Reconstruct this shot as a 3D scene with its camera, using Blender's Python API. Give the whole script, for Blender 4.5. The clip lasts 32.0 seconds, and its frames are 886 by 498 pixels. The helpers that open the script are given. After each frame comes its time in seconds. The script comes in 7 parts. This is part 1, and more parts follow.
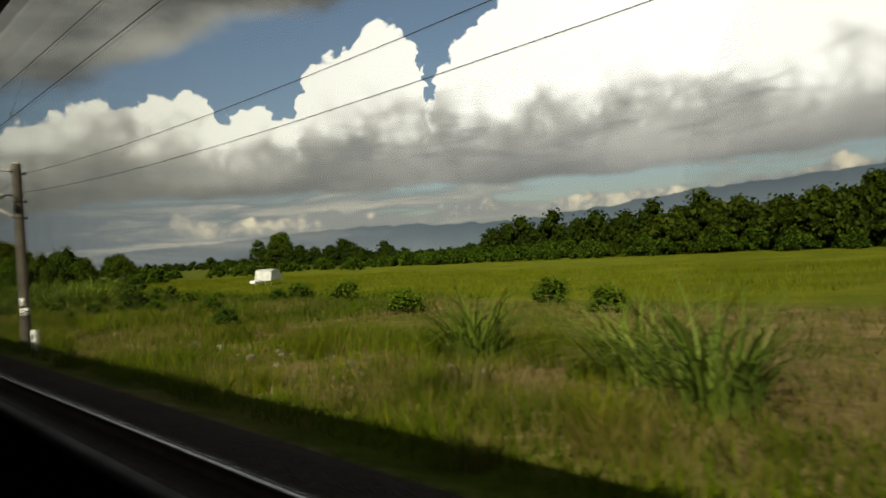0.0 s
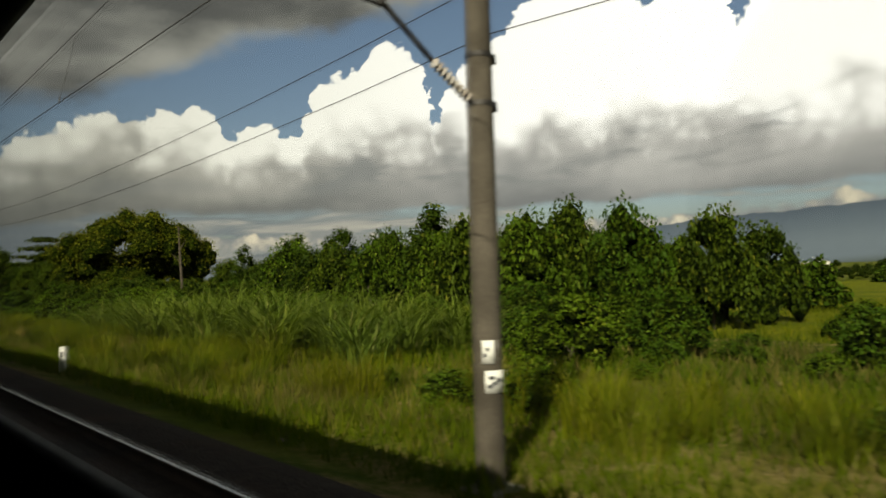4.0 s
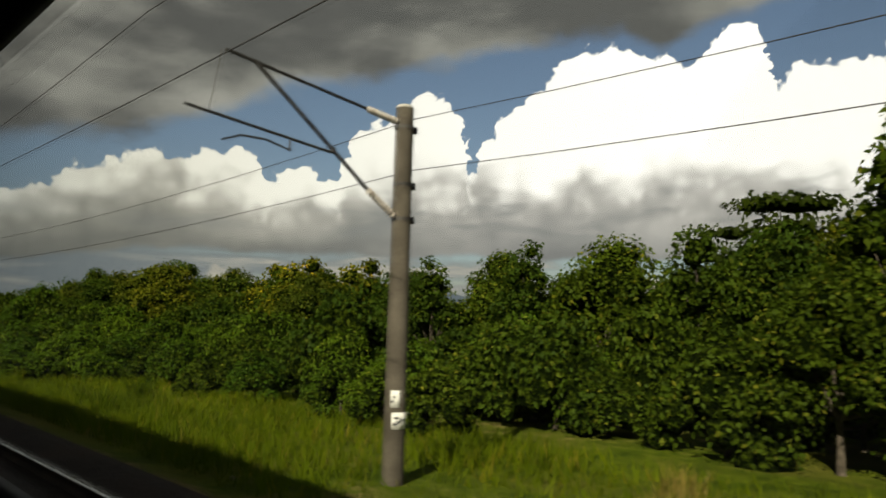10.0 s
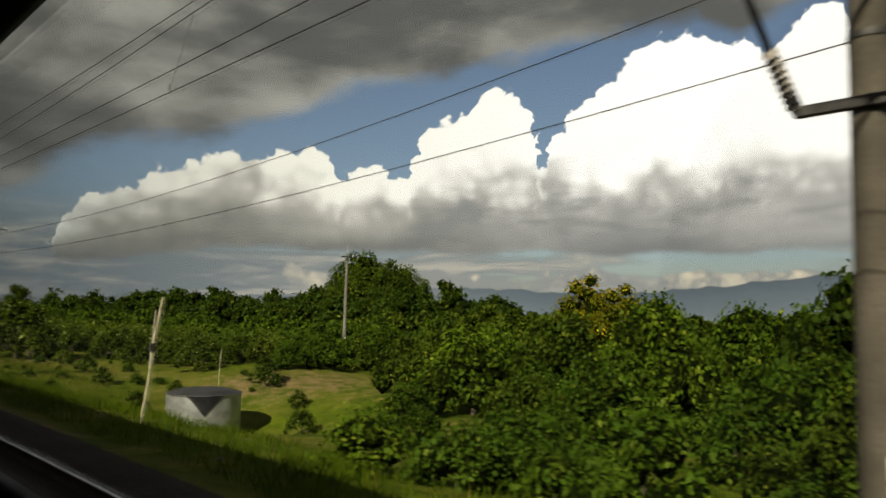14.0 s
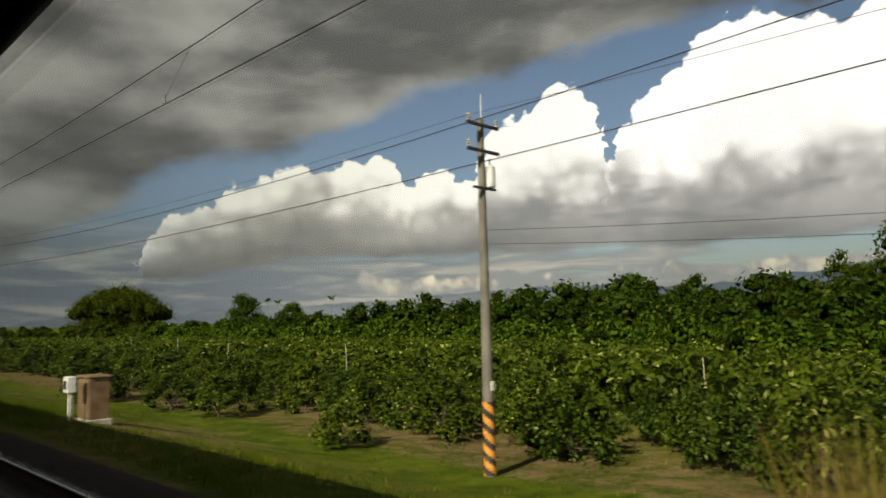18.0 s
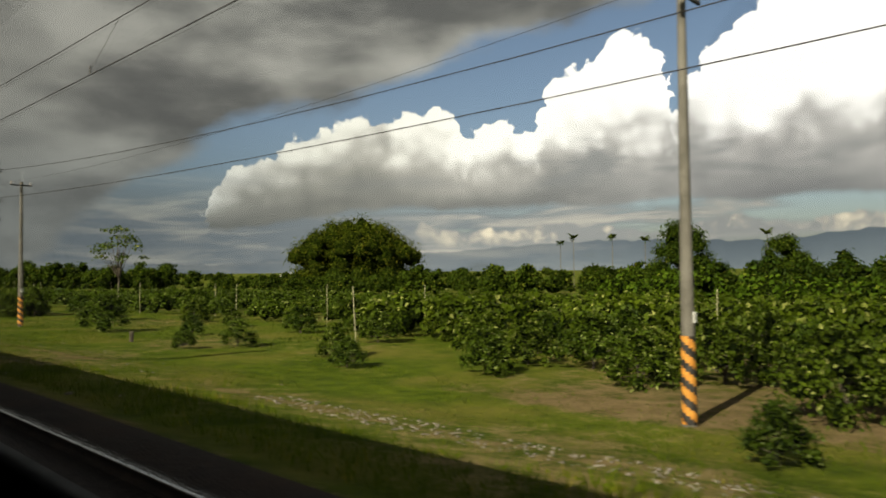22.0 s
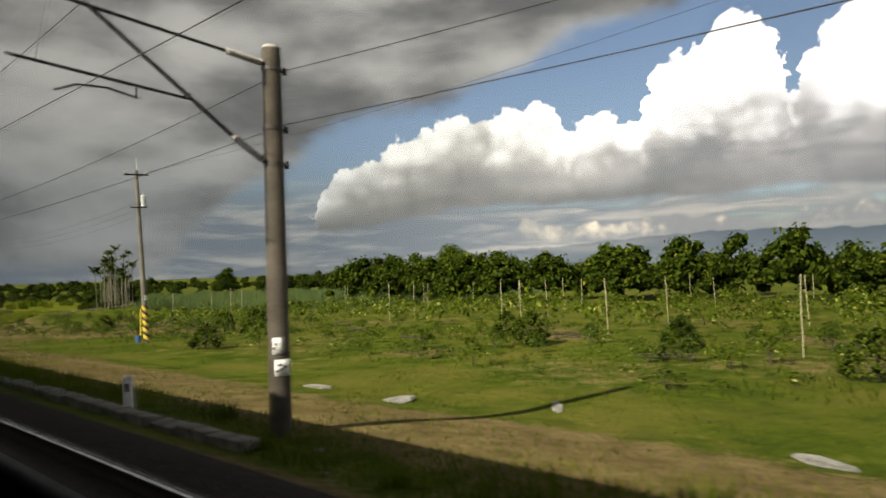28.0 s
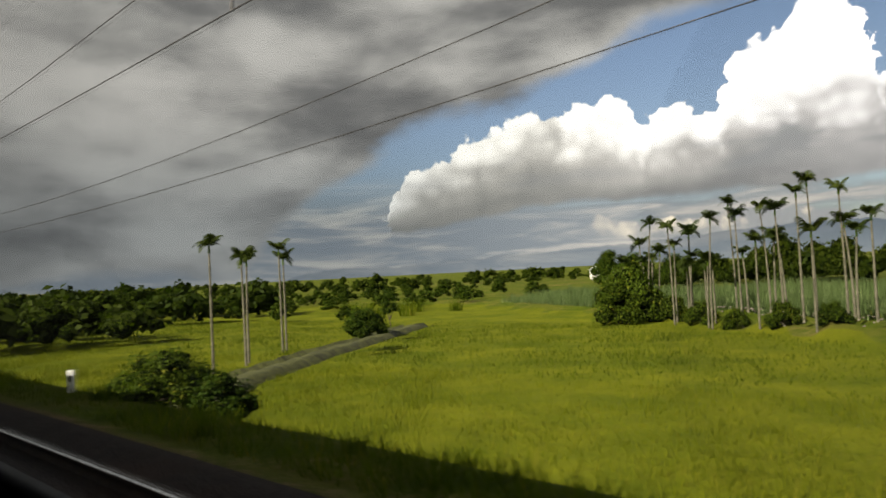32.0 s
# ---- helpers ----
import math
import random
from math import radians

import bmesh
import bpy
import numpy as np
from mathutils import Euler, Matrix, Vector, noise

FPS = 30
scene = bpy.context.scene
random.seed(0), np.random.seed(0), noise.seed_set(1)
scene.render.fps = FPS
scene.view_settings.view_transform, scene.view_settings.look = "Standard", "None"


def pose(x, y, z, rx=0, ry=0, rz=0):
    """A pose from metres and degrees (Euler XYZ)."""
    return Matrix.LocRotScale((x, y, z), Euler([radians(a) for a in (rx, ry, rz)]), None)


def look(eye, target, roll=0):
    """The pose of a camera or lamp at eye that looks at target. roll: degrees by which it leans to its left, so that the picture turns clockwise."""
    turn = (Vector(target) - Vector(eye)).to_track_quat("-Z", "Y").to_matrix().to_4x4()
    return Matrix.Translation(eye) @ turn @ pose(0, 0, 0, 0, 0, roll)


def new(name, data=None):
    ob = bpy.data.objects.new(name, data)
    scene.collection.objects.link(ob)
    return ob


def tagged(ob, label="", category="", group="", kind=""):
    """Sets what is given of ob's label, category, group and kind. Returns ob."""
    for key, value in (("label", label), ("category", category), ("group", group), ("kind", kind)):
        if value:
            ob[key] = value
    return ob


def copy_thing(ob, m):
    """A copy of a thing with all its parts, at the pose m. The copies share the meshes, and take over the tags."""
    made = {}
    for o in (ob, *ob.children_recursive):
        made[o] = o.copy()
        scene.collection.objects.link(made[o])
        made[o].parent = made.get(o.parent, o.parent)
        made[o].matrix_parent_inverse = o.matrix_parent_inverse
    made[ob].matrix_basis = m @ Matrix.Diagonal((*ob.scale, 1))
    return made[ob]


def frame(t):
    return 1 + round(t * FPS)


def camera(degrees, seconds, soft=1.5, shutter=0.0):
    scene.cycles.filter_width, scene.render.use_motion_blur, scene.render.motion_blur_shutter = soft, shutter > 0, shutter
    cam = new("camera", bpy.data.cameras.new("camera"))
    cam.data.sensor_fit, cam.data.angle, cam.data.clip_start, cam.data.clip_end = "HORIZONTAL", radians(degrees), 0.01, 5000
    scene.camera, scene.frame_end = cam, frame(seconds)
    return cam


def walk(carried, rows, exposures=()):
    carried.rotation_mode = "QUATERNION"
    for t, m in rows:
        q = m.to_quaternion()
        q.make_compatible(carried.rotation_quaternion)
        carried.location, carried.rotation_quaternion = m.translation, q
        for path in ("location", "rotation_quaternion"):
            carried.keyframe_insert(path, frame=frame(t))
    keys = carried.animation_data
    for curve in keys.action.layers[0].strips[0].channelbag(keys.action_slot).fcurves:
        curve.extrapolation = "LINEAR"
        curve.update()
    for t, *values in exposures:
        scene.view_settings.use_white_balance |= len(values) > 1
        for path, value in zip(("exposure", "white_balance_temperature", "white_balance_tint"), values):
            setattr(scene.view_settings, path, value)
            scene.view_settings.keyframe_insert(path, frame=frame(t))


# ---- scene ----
# ---- the railway's course: metres along the line (s) and to its right (u) ----
SPEED = 26.0
EYE = 2.1


def bend(s):
    """Heading of the line in degrees, left of +Y."""
    k = s / 26.0
    if k < 5.5:
        return 0.0
    if k < 8.5:
        return 1.45 * (k - 5.5) ** 2 / 6
    return 1.45 * (min(k, 46.0) - 7.0)


LINE_S = np.arange(-500.0, 6000.0, 0.5)
LINE_A = np.radians([bend(q) for q in LINE_S])
LINE_X = np.concatenate([[0], np.cumsum(-np.sin(LINE_A[:-1]) * 0.5)])
LINE_Y = np.concatenate([[0], np.cumsum(np.cos(LINE_A[:-1]) * 0.5)])
LINE_X -= LINE_X[1000]
LINE_Y -= LINE_Y[1000]


def along(s, u):
    """World x, y of places s along and u to the right of the line; arrays too."""
    a = np.interp(s, LINE_S, LINE_A)
    return np.interp(s, LINE_S, LINE_X) + u * np.cos(a), np.interp(s, LINE_S, LINE_Y) + u * np.sin(a)


def spot(s, u, z=0.0, turn=0.0, size=1.0):
    """A pose on the line whose +Y runs along it and +X to the right."""
    x, y = along(s, u)
    a = math.degrees(np.interp(s, LINE_S, LINE_A))
    return pose(float(x), float(y), z, 0, 0, a + turn) @ Matrix.Scale(size, 4)


# ---- camera: seconds, yaw, pitch, roll; it rides at the window at steady speed ----
VIEW = [
    (0.0, -42.93, 0.11, 3.38), (0.5, -42.90, 0.54, 2.99), (1.0, -42.76, 0.96, 2.65), (1.5, -42.91, 1.23, 2.20),
    (2.0, -43.14, 1.56, 1.80), (2.5, -43.01, 1.98, 1.39), (4.5, -42.75, 1.90, 1.66), (5.0, -42.71, 1.93, 1.51),
    (5.5, -42.84, 1.95, 1.32), (6.0, -43.38, 2.82, 1.36), (6.5, -44.75, 4.19, 0.39), (7.0, -45.28, 5.50, 0.13),
    (7.5, -45.42, 5.59, -0.77), (8.0, -44.87, 5.67, -1.49), (8.5, -44.04, 5.76, -1.50), (9.0, -42.91, 5.82, -1.61),
    (9.5, -41.73, 5.94, -1.62), (10.0, -40.52, 5.87, -1.61), (10.5, -39.64, 5.99, -1.57), (11.0, -38.59, 5.93, -1.33),
    (11.5, -37.86, 5.81, -1.40), (12.0, -36.76, 6.10, -1.24), (12.5, -36.25, 5.85, -1.20), (13.0, -35.22, 5.93, -1.34),
    (13.5, -34.51, 6.19, -1.21), (14.0, -34.78, 5.40, -1.41), (14.5, -34.13, 5.77, -0.58), (15.0, -33.85, 5.27, 0.23),
    (15.5, -32.80, 5.21, 0.33), (17.5, -28.92, 5.72, 1.28), (18.0, -28.81, 5.55, 1.33), (18.5, -27.92, 5.76, 0.86),
    (19.0, -27.19, 5.63, 0.52), (19.5, -27.65, 3.56, -0.15), (20.0, -27.14, 2.42, -0.08), (20.5, -26.19, 2.12, 0.46),
    (21.0, -26.00, 1.78, 0.12), (21.5, -25.03, 1.87, 0.32), (22.0, -24.16, 1.77, 0.59), (22.5, -23.42, 2.02, 1.20),
    (23.0, -23.00, 1.86, 0.78), (23.5, -22.14, 1.57, 1.27), (24.0, -21.19, 1.61, 1.46), (24.5, -20.52, 1.87, 1.56),
    (25.0, -19.85, 2.19, 1.19), (25.5, -19.43, 2.01, 1.15), (27.5, -16.23, 1.83, 2.12), (28.0, -15.76, 1.68, 1.89),
    (28.5, -15.25, 1.67, 1.89), (29.0, -14.30, 1.74, 2.16), (29.5, -13.43, 1.66, 2.02), (30.0, -12.57, 1.68, 2.04),
    (30.5, -12.08, 1.46, 1.99), (31.0, -11.61, 1.43, 2.04), (31.5, -11.05, 1.58, 2.79), (32.0, -9.90, 1.91, 2.95),
]

cam = camera(64.0, 32.0, soft=1.6, shutter=0.08)
PATH = []
TURNS = np.array(VIEW)
for t in np.arange(0.0, 32.01, 0.5):
    yaw, pitch, roll = (float(np.interp(t, TURNS[:, 0], TURNS[:, k])) for k in (1, 2, 3))
    cx, cy = along(SPEED * t, 0.0)
    PATH.append((t, pose(float(cx), float(cy), EYE, 90 + pitch, roll, yaw)))
walk(cam, PATH, exposures=((0.0, 0.72, 7150, 6), (6.0, 0.70, 7150, 6), (12.0, 0.74, 7150, 8), (18.0, 0.80, 7050, 9), (24.0, 1.06, 7000, 9), (28.0, 1.21, 6820, 14), (32.0, 1.23, 6780, 14)))

# ---- world: sky with cumulus banks, grey deck and far hills; one sun ----
SUN_AZ, SUN_EL = 121.0, 32.5   # where the sun stands: degrees left of +Y, and height
world = bpy.data.worlds.new("sky")
scene.world = world
world.use_nodes = True
wt = world.node_tree
wt.nodes.clear()


class Net:
    """Builds a node tree in few words."""

    def __init__(self, tree):
        self.tree = tree

    def node(self, kind):
        return self.tree.nodes.new(kind)

    def put(self, socket, value):
        if hasattr(value, "is_linked"):
            self.tree.links.new(value, socket)
        else:
            socket.default_value = value

    def m(self, op, a, b=0.0, c=0.0, clamp=False):
        n = self.node("ShaderNodeMath")
        n.operation, n.use_clamp = op, clamp
        for i, v in enumerate((a, b, c)):
            self.put(n.inputs[i], v)
        return n.outputs[0]

    def xyz(self, x, y, z):
        n = self.node("ShaderNodeCombineXYZ")
        for i, v in enumerate((x, y, z)):
            self.put(n.inputs[i], v)
        return n.outputs[0]

    def step(self, v, lo, hi, a=0.0, b=1.0):
        n = self.node("ShaderNodeMapRange")
        n.interpolation_type = "SMOOTHSTEP"
        for i, q in enumerate((v, lo, hi, a, b)):
            self.put(n.inputs[i], q)
        return n.outputs[0]

    def lin(self, v, lo, hi, a=0.0, b=1.0):
        n = self.node("ShaderNodeMapRange")
        for i, q in enumerate((v, lo, hi, a, b)):
            self.put(n.inputs[i], q)
        return n.outputs[0]

    def noise(self, vec, scale, detail=4.0, rough=0.55, warp=0.0):
        n = self.node("ShaderNodeTexNoise")
        self.put(n.inputs["Vector"], vec)
        n.inputs["Scale"].default_value = scale
        n.inputs["Detail"].default_value = detail
        n.inputs["Roughness"].default_value = rough
        n.inputs["Distortion"].default_value = warp
        return n.outputs[0]

    def cells(self, vec, scale, smooth=0.6):
        n = self.node("ShaderNodeTexVoronoi")
        n.feature = "SMOOTH_F1"
        self.put(n.inputs["Vector"], vec)
        n.inputs["Scale"].default_value = scale
        n.inputs["Smoothness"].default_value = smooth
        return n.outputs["Distance"]

    def mix(self, f, a, b, blend="MIX"):
        n = self.node("ShaderNodeMix")
        n.data_type, n.blend_type = "RGBA", blend
        self.put(n.inputs["Factor"], f)
        for s, v in ((n.inputs[6], a), (n.inputs[7], b)):
            self.put(s, (*v, 1.0) if isinstance(v, tuple) and len(v) == 3 else v)
        return n.outputs[2]

    def curve(self, v, points, lo, hi, top):
        """A value read off a line of (place, height) points."""
        n = self.node("ShaderNodeFloatCurve")
        cv = n.mapping.curves[0]
        pts = sorted(((p - lo) / (hi - lo), h / top) for p, h in points)
        cv.points[0].location, cv.points[1].location = pts[0], pts[-1]
        for p in pts[1:-1]:
            cv.points.new(*p)
        for p in cv.points:
            p.handle_type = "VECTOR"
        n.mapping.update()
        self.put(n.inputs["Value"], self.m("MULTIPLY_ADD", v, 1 / (hi - lo), -lo / (hi - lo), True))
        return self.m("MULTIPLY", n.outputs[0], top)


w = Net(wt)
tc = w.node("ShaderNodeTexCoord").outputs["Generated"]
sep = w.node("ShaderNodeSeparateXYZ")
wt.links.new(tc, sep.inputs[0])
az = w.m("MULTIPLY", w.m("ARCTAN2", w.m("MULTIPLY", sep.outputs[0], -1.0), sep.outputs[1]), 57.2958)
az = w.m("SUBTRACT", az, 0.2)
el = w.m("MULTIPLY", w.m("ARCSINE", sep.outputs[2]), 57.2958)
LIFT = [(-100, 2.8), (-75, 2.8), (-70, 2.41), (-65, 2.1), (-60, 2.0), (-55, 1.82), (-50, 1.6), (-40, 1.48), (-30, 1.25), (-20, 1.24), (-10, 1.0), (0, 0.92), (10, 1.2), (20, 1.5), (30, 1.6)]
el = w.m("ADD", w.m("SUBTRACT", el, w.curve(az, LIFT, -100.0, 30.0, 4.0)), 2.0)
flat = w.xyz(az, el, 0.0)
# billows: three sizes of round cells
warp = w.noise(flat, 0.25, 3.0)
wob = w.xyz(w.m("MULTIPLY_ADD", warp, 2.4, az), w.m("MULTIPLY_ADD", warp, 1.6, el), 0.0)
big = w.cells(wob, 0.32)
mid = w.cells(wob, 0.8)
small = w.cells(wob, 2.0)
bil = w.m("ADD", w.m("MULTIPLY", big, 0.95), w.m("ADD", w.m("MULTIPLY", mid, 0.55), w.m("MULTIPLY", small, 0.25)))
bil = w.m("SUBTRACT", 0.75, bil)
fine = w.noise(flat, 1.3, 5.0, 0.6)
# clear air
air = w.node("ShaderNodeTexSky")
air.sky_type, air.sun_disc = "NISHITA", False
air.sun_elevation, air.sun_rotation = radians(SUN_EL), radians(-SUN_AZ)
air.air_density, air.dust_density = 1.0, 2.0
blue = w.mix(1.0, air.outputs[0], (0.080, 0.080, 0.084), "MULTIPLY")
# thin pale layer low down
streak = w.noise(w.xyz(w.m("MULTIPLY", az, 0.10), w.m("MULTIPLY", el, 0.75), 3.0), 1.0, 6.0, 0.62, 0.5)
lowmask = w.m("MULTIPLY", w.step(el, 10.0, 4.5), w.step(w.m("ADD", streak, w.lin(az, -55.0, -15.0, -0.05, 0.22)), 0.40, 0.60))
lowcol = w.mix(w.step(streak, 0.42, 0.72), (0.22, 0.25, 0.28), (0.50, 0.48, 0.44))
sky = w.mix(lowmask, blue, lowcol)
# small bright heads over the hills
heads = w.m("MULTIPLY", w.step(w.m("SUBTRACT", w.m("MULTIPLY_ADD", bil, 1.1, w.m("MULTIPLY_ADD", w.noise(w.xyz(az, 0.0, 7.0), 0.16, 2.0), 3.4, 2.5)), el), -0.1, 0.35), w.step(el, 2.4, 3.3))
heads = w.m("MULTIPLY", heads, w.step(az, -18.0, -28.0))
sky = w.mix(heads, sky, w.mix(w.step(w.m("ADD", bil, w.m("MULTIPLY", fine, 0.6)), 0.1, 0.75), (0.30, 0.31, 0.32), (0.80, 0.72, 0.58)))
# the cumulus bank
TOPS = [(-100, 17), (-90, 20), (-80, 17), (-75, 18.8), (-71, 18.4), (-67.2, 18.9), (-66, 18.4), (-65.3, 22), (-63.5, 22.2), (-60, 20.6), (-57, 21.5), (-54.5, 23.2),
        (-52, 22.2), (-50, 20.8), (-48, 20.0), (-46.6, 18.5), (-45, 16.9), (-43.4, 15.4), (-42.75, 12.0), (-42.2, 16.4), (-41, 17.7), (-39, 18.9), (-37, 18.2),
        (-35.2, 17.0), (-33.2, 15.9), (-32.5, 14.6), (-32.3, 10.9), (-31.4, 11.8), (-29.4, 13.0), (-27.4, 12.3), (-26.3, 11.3), (-25.5, 13.1), (-23.8, 13.9),
        (-20.8, 13.0), (-19.8, 14.0), (-17.5, 13.6), (-14.5, 12.4), (-11, 11.2), (-8.5, 10.1), (-7.0, 9.2), (-6.3, 8.2), (-5.9, 6.6), (-5.6, 3.0), (-2, 2.0), (30, 2.0)]
side = w.noise(w.xyz(az, el, 9.0), 0.75, 4.0, 0.6)
azw = w.m("ADD", az, w.m("MULTIPLY_ADD", side, 3.0, -1.5))
top = w.curve(azw, TOPS, -100.0, 30.0, 30.0)
edge = w.m("SUBTRACT", w.m("MULTIPLY_ADD", bil, 2.6, top), el)
base = w.m("ADD", w.curve(az, [(-100, 5), (-60, 5.5), (-30, 5.9), (-18, 5.9), (-10, 4.6), (30, 4.0)], -100.0, 30.0, 30.0), w.m("MULTIPLY", w.m("SUBTRACT", w.noise(w.xyz(az, 0.0, 1.0), 0.22, 4.0), 0.5), 1.5))
cum = w.m("MULTIPLY", w.step(edge, 0.0, 0.4), w.step(w.m("SUBTRACT", el, base), -0.35, 0.25))
rise = w.m("DIVIDE", w.m("SUBTRACT", el, base), w.m("MAXIMUM", w.m("SUBTRACT", w.m("MINIMUM", top, 15.0), base), 2.0))
soft = w.noise(w.xyz(w.m("MULTIPLY", az, 0.30), el, 5.0), 0.26, 3.0, 0.42, 0.0)
inner = w.m("SUBTRACT", 0.6, w.m("ADD", w.m("MULTIPLY", big, 0.8), w.m("MULTIPLY", mid, 0.5)))
lum = w.m("ADD", w.m("MULTIPLY_ADD", rise, 1.0, 0.06), w.m("ADD", w.m("MULTIPLY", inner, w.step(rise, 0.1, 0.6, 0.12, 0.6)), w.m("MULTIPLY", w.m("SUBTRACT", soft, 0.5), 0.9)))
shade = w.mix(w.step(lum, -0.1, 0.6), (0.19, 0.195, 0.205), w.mix(w.step(lum, 0.35, 0.9), (0.47, 0.46, 0.46), (1.04, 1.03, 1.05)))
glow = w.lin(az, -60.0, -10.0, 1.25, 0.84)
shade = w.mix(1.0, shade, w.xyz(glow, glow, w.m("MULTIPLY", glow, w.lin(az, -45.0, -15.0, 1.0, 0.92))), "MULTIPLY")
# smoky dark shreds in front of the bank
shred = w.noise(w.xyz(w.m("MULTIPLY", az, 0.16), w.m("MULTIPLY", el, 0.55), 31.0), 0.8, 4.0, 0.5, 0.3)
shred = w.m("MULTIPLY", w.step(shred, 0.50, 0.68), w.m("MULTIPLY", w.step(el, 6.6, 8.0), w.step(el, 12.5, 9.5)))
shred = w.m("MULTIPLY", shred, w.step(az, -16.0, -38.0, 0.25, 0.75))
shade = w.mix(shred, shade, (0.25, 0.26, 0.27))
sky = w.mix(cum, sky, shade)
# the grey deck above and the broken grey cloud that fills the rest
deck_edge = w.curve(az, [(-100, 23), (-63, 23.5), (-58, 21.5), (-55, 23.6), (-45, 22.8), (-40.6, 20.8), (-36, 19.6), (-31, 19.0), (-25, 17.4), (-20, 15.3), (-16, 14.0), (-10, 12.6), (-4.7, 10.4), (-1, 8.0), (3, 4.0), (6, 1.0), (30, 0.0)], -100.0, 30.0, 30.0)
lump = w.noise(w.xyz(w.m("MULTIPLY", az, 0.6), el, 11.0), 0.15, 5.0, 0.52, 0.0)
dmask = w.step(w.m("ADD", w.m("SUBTRACT", el, deck_edge), w.m("MULTIPLY", w.m("SUBTRACT", lump, 0.5), 7.0)), -0.6, 1.2)
dmask = w.m("MULTIPLY", dmask, w.lin(el, 26.0, 55.0, 1.0, 0.8))
grey = w.noise(w.xyz(w.m("MULTIPLY", az, 0.42), el, 21.0), 0.17, 5.0, 0.5, 0.15)
dcol = w.mix(w.step(w.m("ADD", grey, w.lin(az, -30.0, 15.0, 0.0, 0.10)), 0.36, 0.72), (0.115, 0.118, 0.12), (0.40, 0.40, 0.385))
# out of view overhead the deck is made dark to cut ambient light
dcol = w.mix(w.step(el, 28.0, 50.0), dcol, (0.10, 0.105, 0.11))
sky = w.mix(dmask, sky, dcol)
# hills drawn into the sky, their haze mixed into the colour
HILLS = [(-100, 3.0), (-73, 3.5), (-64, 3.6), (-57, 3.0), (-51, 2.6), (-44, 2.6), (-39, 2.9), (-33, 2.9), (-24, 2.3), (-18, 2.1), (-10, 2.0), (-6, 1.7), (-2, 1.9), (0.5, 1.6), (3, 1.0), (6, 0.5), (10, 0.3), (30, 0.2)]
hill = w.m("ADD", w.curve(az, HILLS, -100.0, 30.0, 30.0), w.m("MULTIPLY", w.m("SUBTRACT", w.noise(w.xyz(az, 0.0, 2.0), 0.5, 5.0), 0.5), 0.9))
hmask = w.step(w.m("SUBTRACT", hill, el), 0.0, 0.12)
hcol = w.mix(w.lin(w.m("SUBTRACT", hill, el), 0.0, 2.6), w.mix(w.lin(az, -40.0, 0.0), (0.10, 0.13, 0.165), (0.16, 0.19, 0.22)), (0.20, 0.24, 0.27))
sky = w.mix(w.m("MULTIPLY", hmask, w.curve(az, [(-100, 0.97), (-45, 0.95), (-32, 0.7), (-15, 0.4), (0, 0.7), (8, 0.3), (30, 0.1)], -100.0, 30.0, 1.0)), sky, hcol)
# a rain haze low over the country ahead, painted as a darker sky tint
rain = w.m("MULTIPLY", w.step(az, -24.0, 0.0), w.step(el, 17.0, 4.0))
sky = w.mix(1.0, sky, w.mix(rain, (1.0, 1.0, 1.0), (0.56, 0.60, 0.64)), "MULTIPLY")
sky = w.mix(w.step(el, -0.1, -1.2), sky, (0.07, 0.085, 0.04))
bg = w.node("ShaderNodeBackground")
wt.links.new(sky, bg.inputs[0])
bg.inputs[1].default_value = 0.66
wt.links.new(bg.outputs[0], w.node("ShaderNodeOutputWorld").inputs[0])

sun = new("sun", bpy.data.lights.new("sun", "SUN"))
sun.data.energy, sun.data.angle, sun.data.color = 5.0, radians(0.6), (1.0, 0.93, 0.80)
sa, se = radians(SUN_AZ), radians(SUN_EL)
sun.matrix_world = look((-math.sin(sa) * math.cos(se) * 300, math.cos(sa) * math.cos(se) * 300, math.sin(se) * 300), (0, 0, 0))

# ---- materials ----


def surface(name, rough=0.8, metal=0.0, spec=0.3):
    mat = bpy.data.materials.new(name)
    mat.use_nodes = True
    n = Net(mat.node_tree)
    b = mat.node_tree.nodes["Principled BSDF"]
    b.inputs["Roughness"].default_value = rough
    b.inputs["Metallic"].default_value = metal
    b.inputs["Specular IOR Level"].default_value = spec
    return mat, n, b


def spots(n, lo, hi, vec, scale, a=0.35, b=0.65, detail=5.0):
    return n.mix(n.step(n.noise(vec, scale, detail), a, b), lo, hi)


def bump(n, b, height, strength=0.4, dist=0.02):
    q = n.node("ShaderNodeBump")
    q.inputs["Strength"].default_value = strength
    q.inputs["Distance"].default_value = dist
    n.put(q.inputs["Height"], height)
    n.put(b.inputs["Normal"], q.outputs[0])


def where(n, kind="Object"):
    return n.node("ShaderNodeTexCoord").outputs[kind]


def worn(name, dark, light, scale=3.0, rough=0.75, metal=0.0, grain=40.0, relief=0.3, dist=0.01, spec=0.3):
    """A plain worn surface: stains over grain."""
    mat, n, b = surface(name, rough, metal, spec)
    v = where(n)
    col = spots(n, dark, light, v, scale)
    g = n.noise(v, grain, 4.0)
    col = n.mix(n.lin(g, 0.3, 0.7, 0.0, 0.45), col, tuple(0.6 * c for c in dark))
    n.put(b.inputs["Base Color"], col)
    n.put(b.inputs["Roughness"], n.lin(g, 0.3, 0.7, rough - 0.12, min(1.0, rough + 0.12)))
    bump(n, b, g, relief, dist)
    return mat


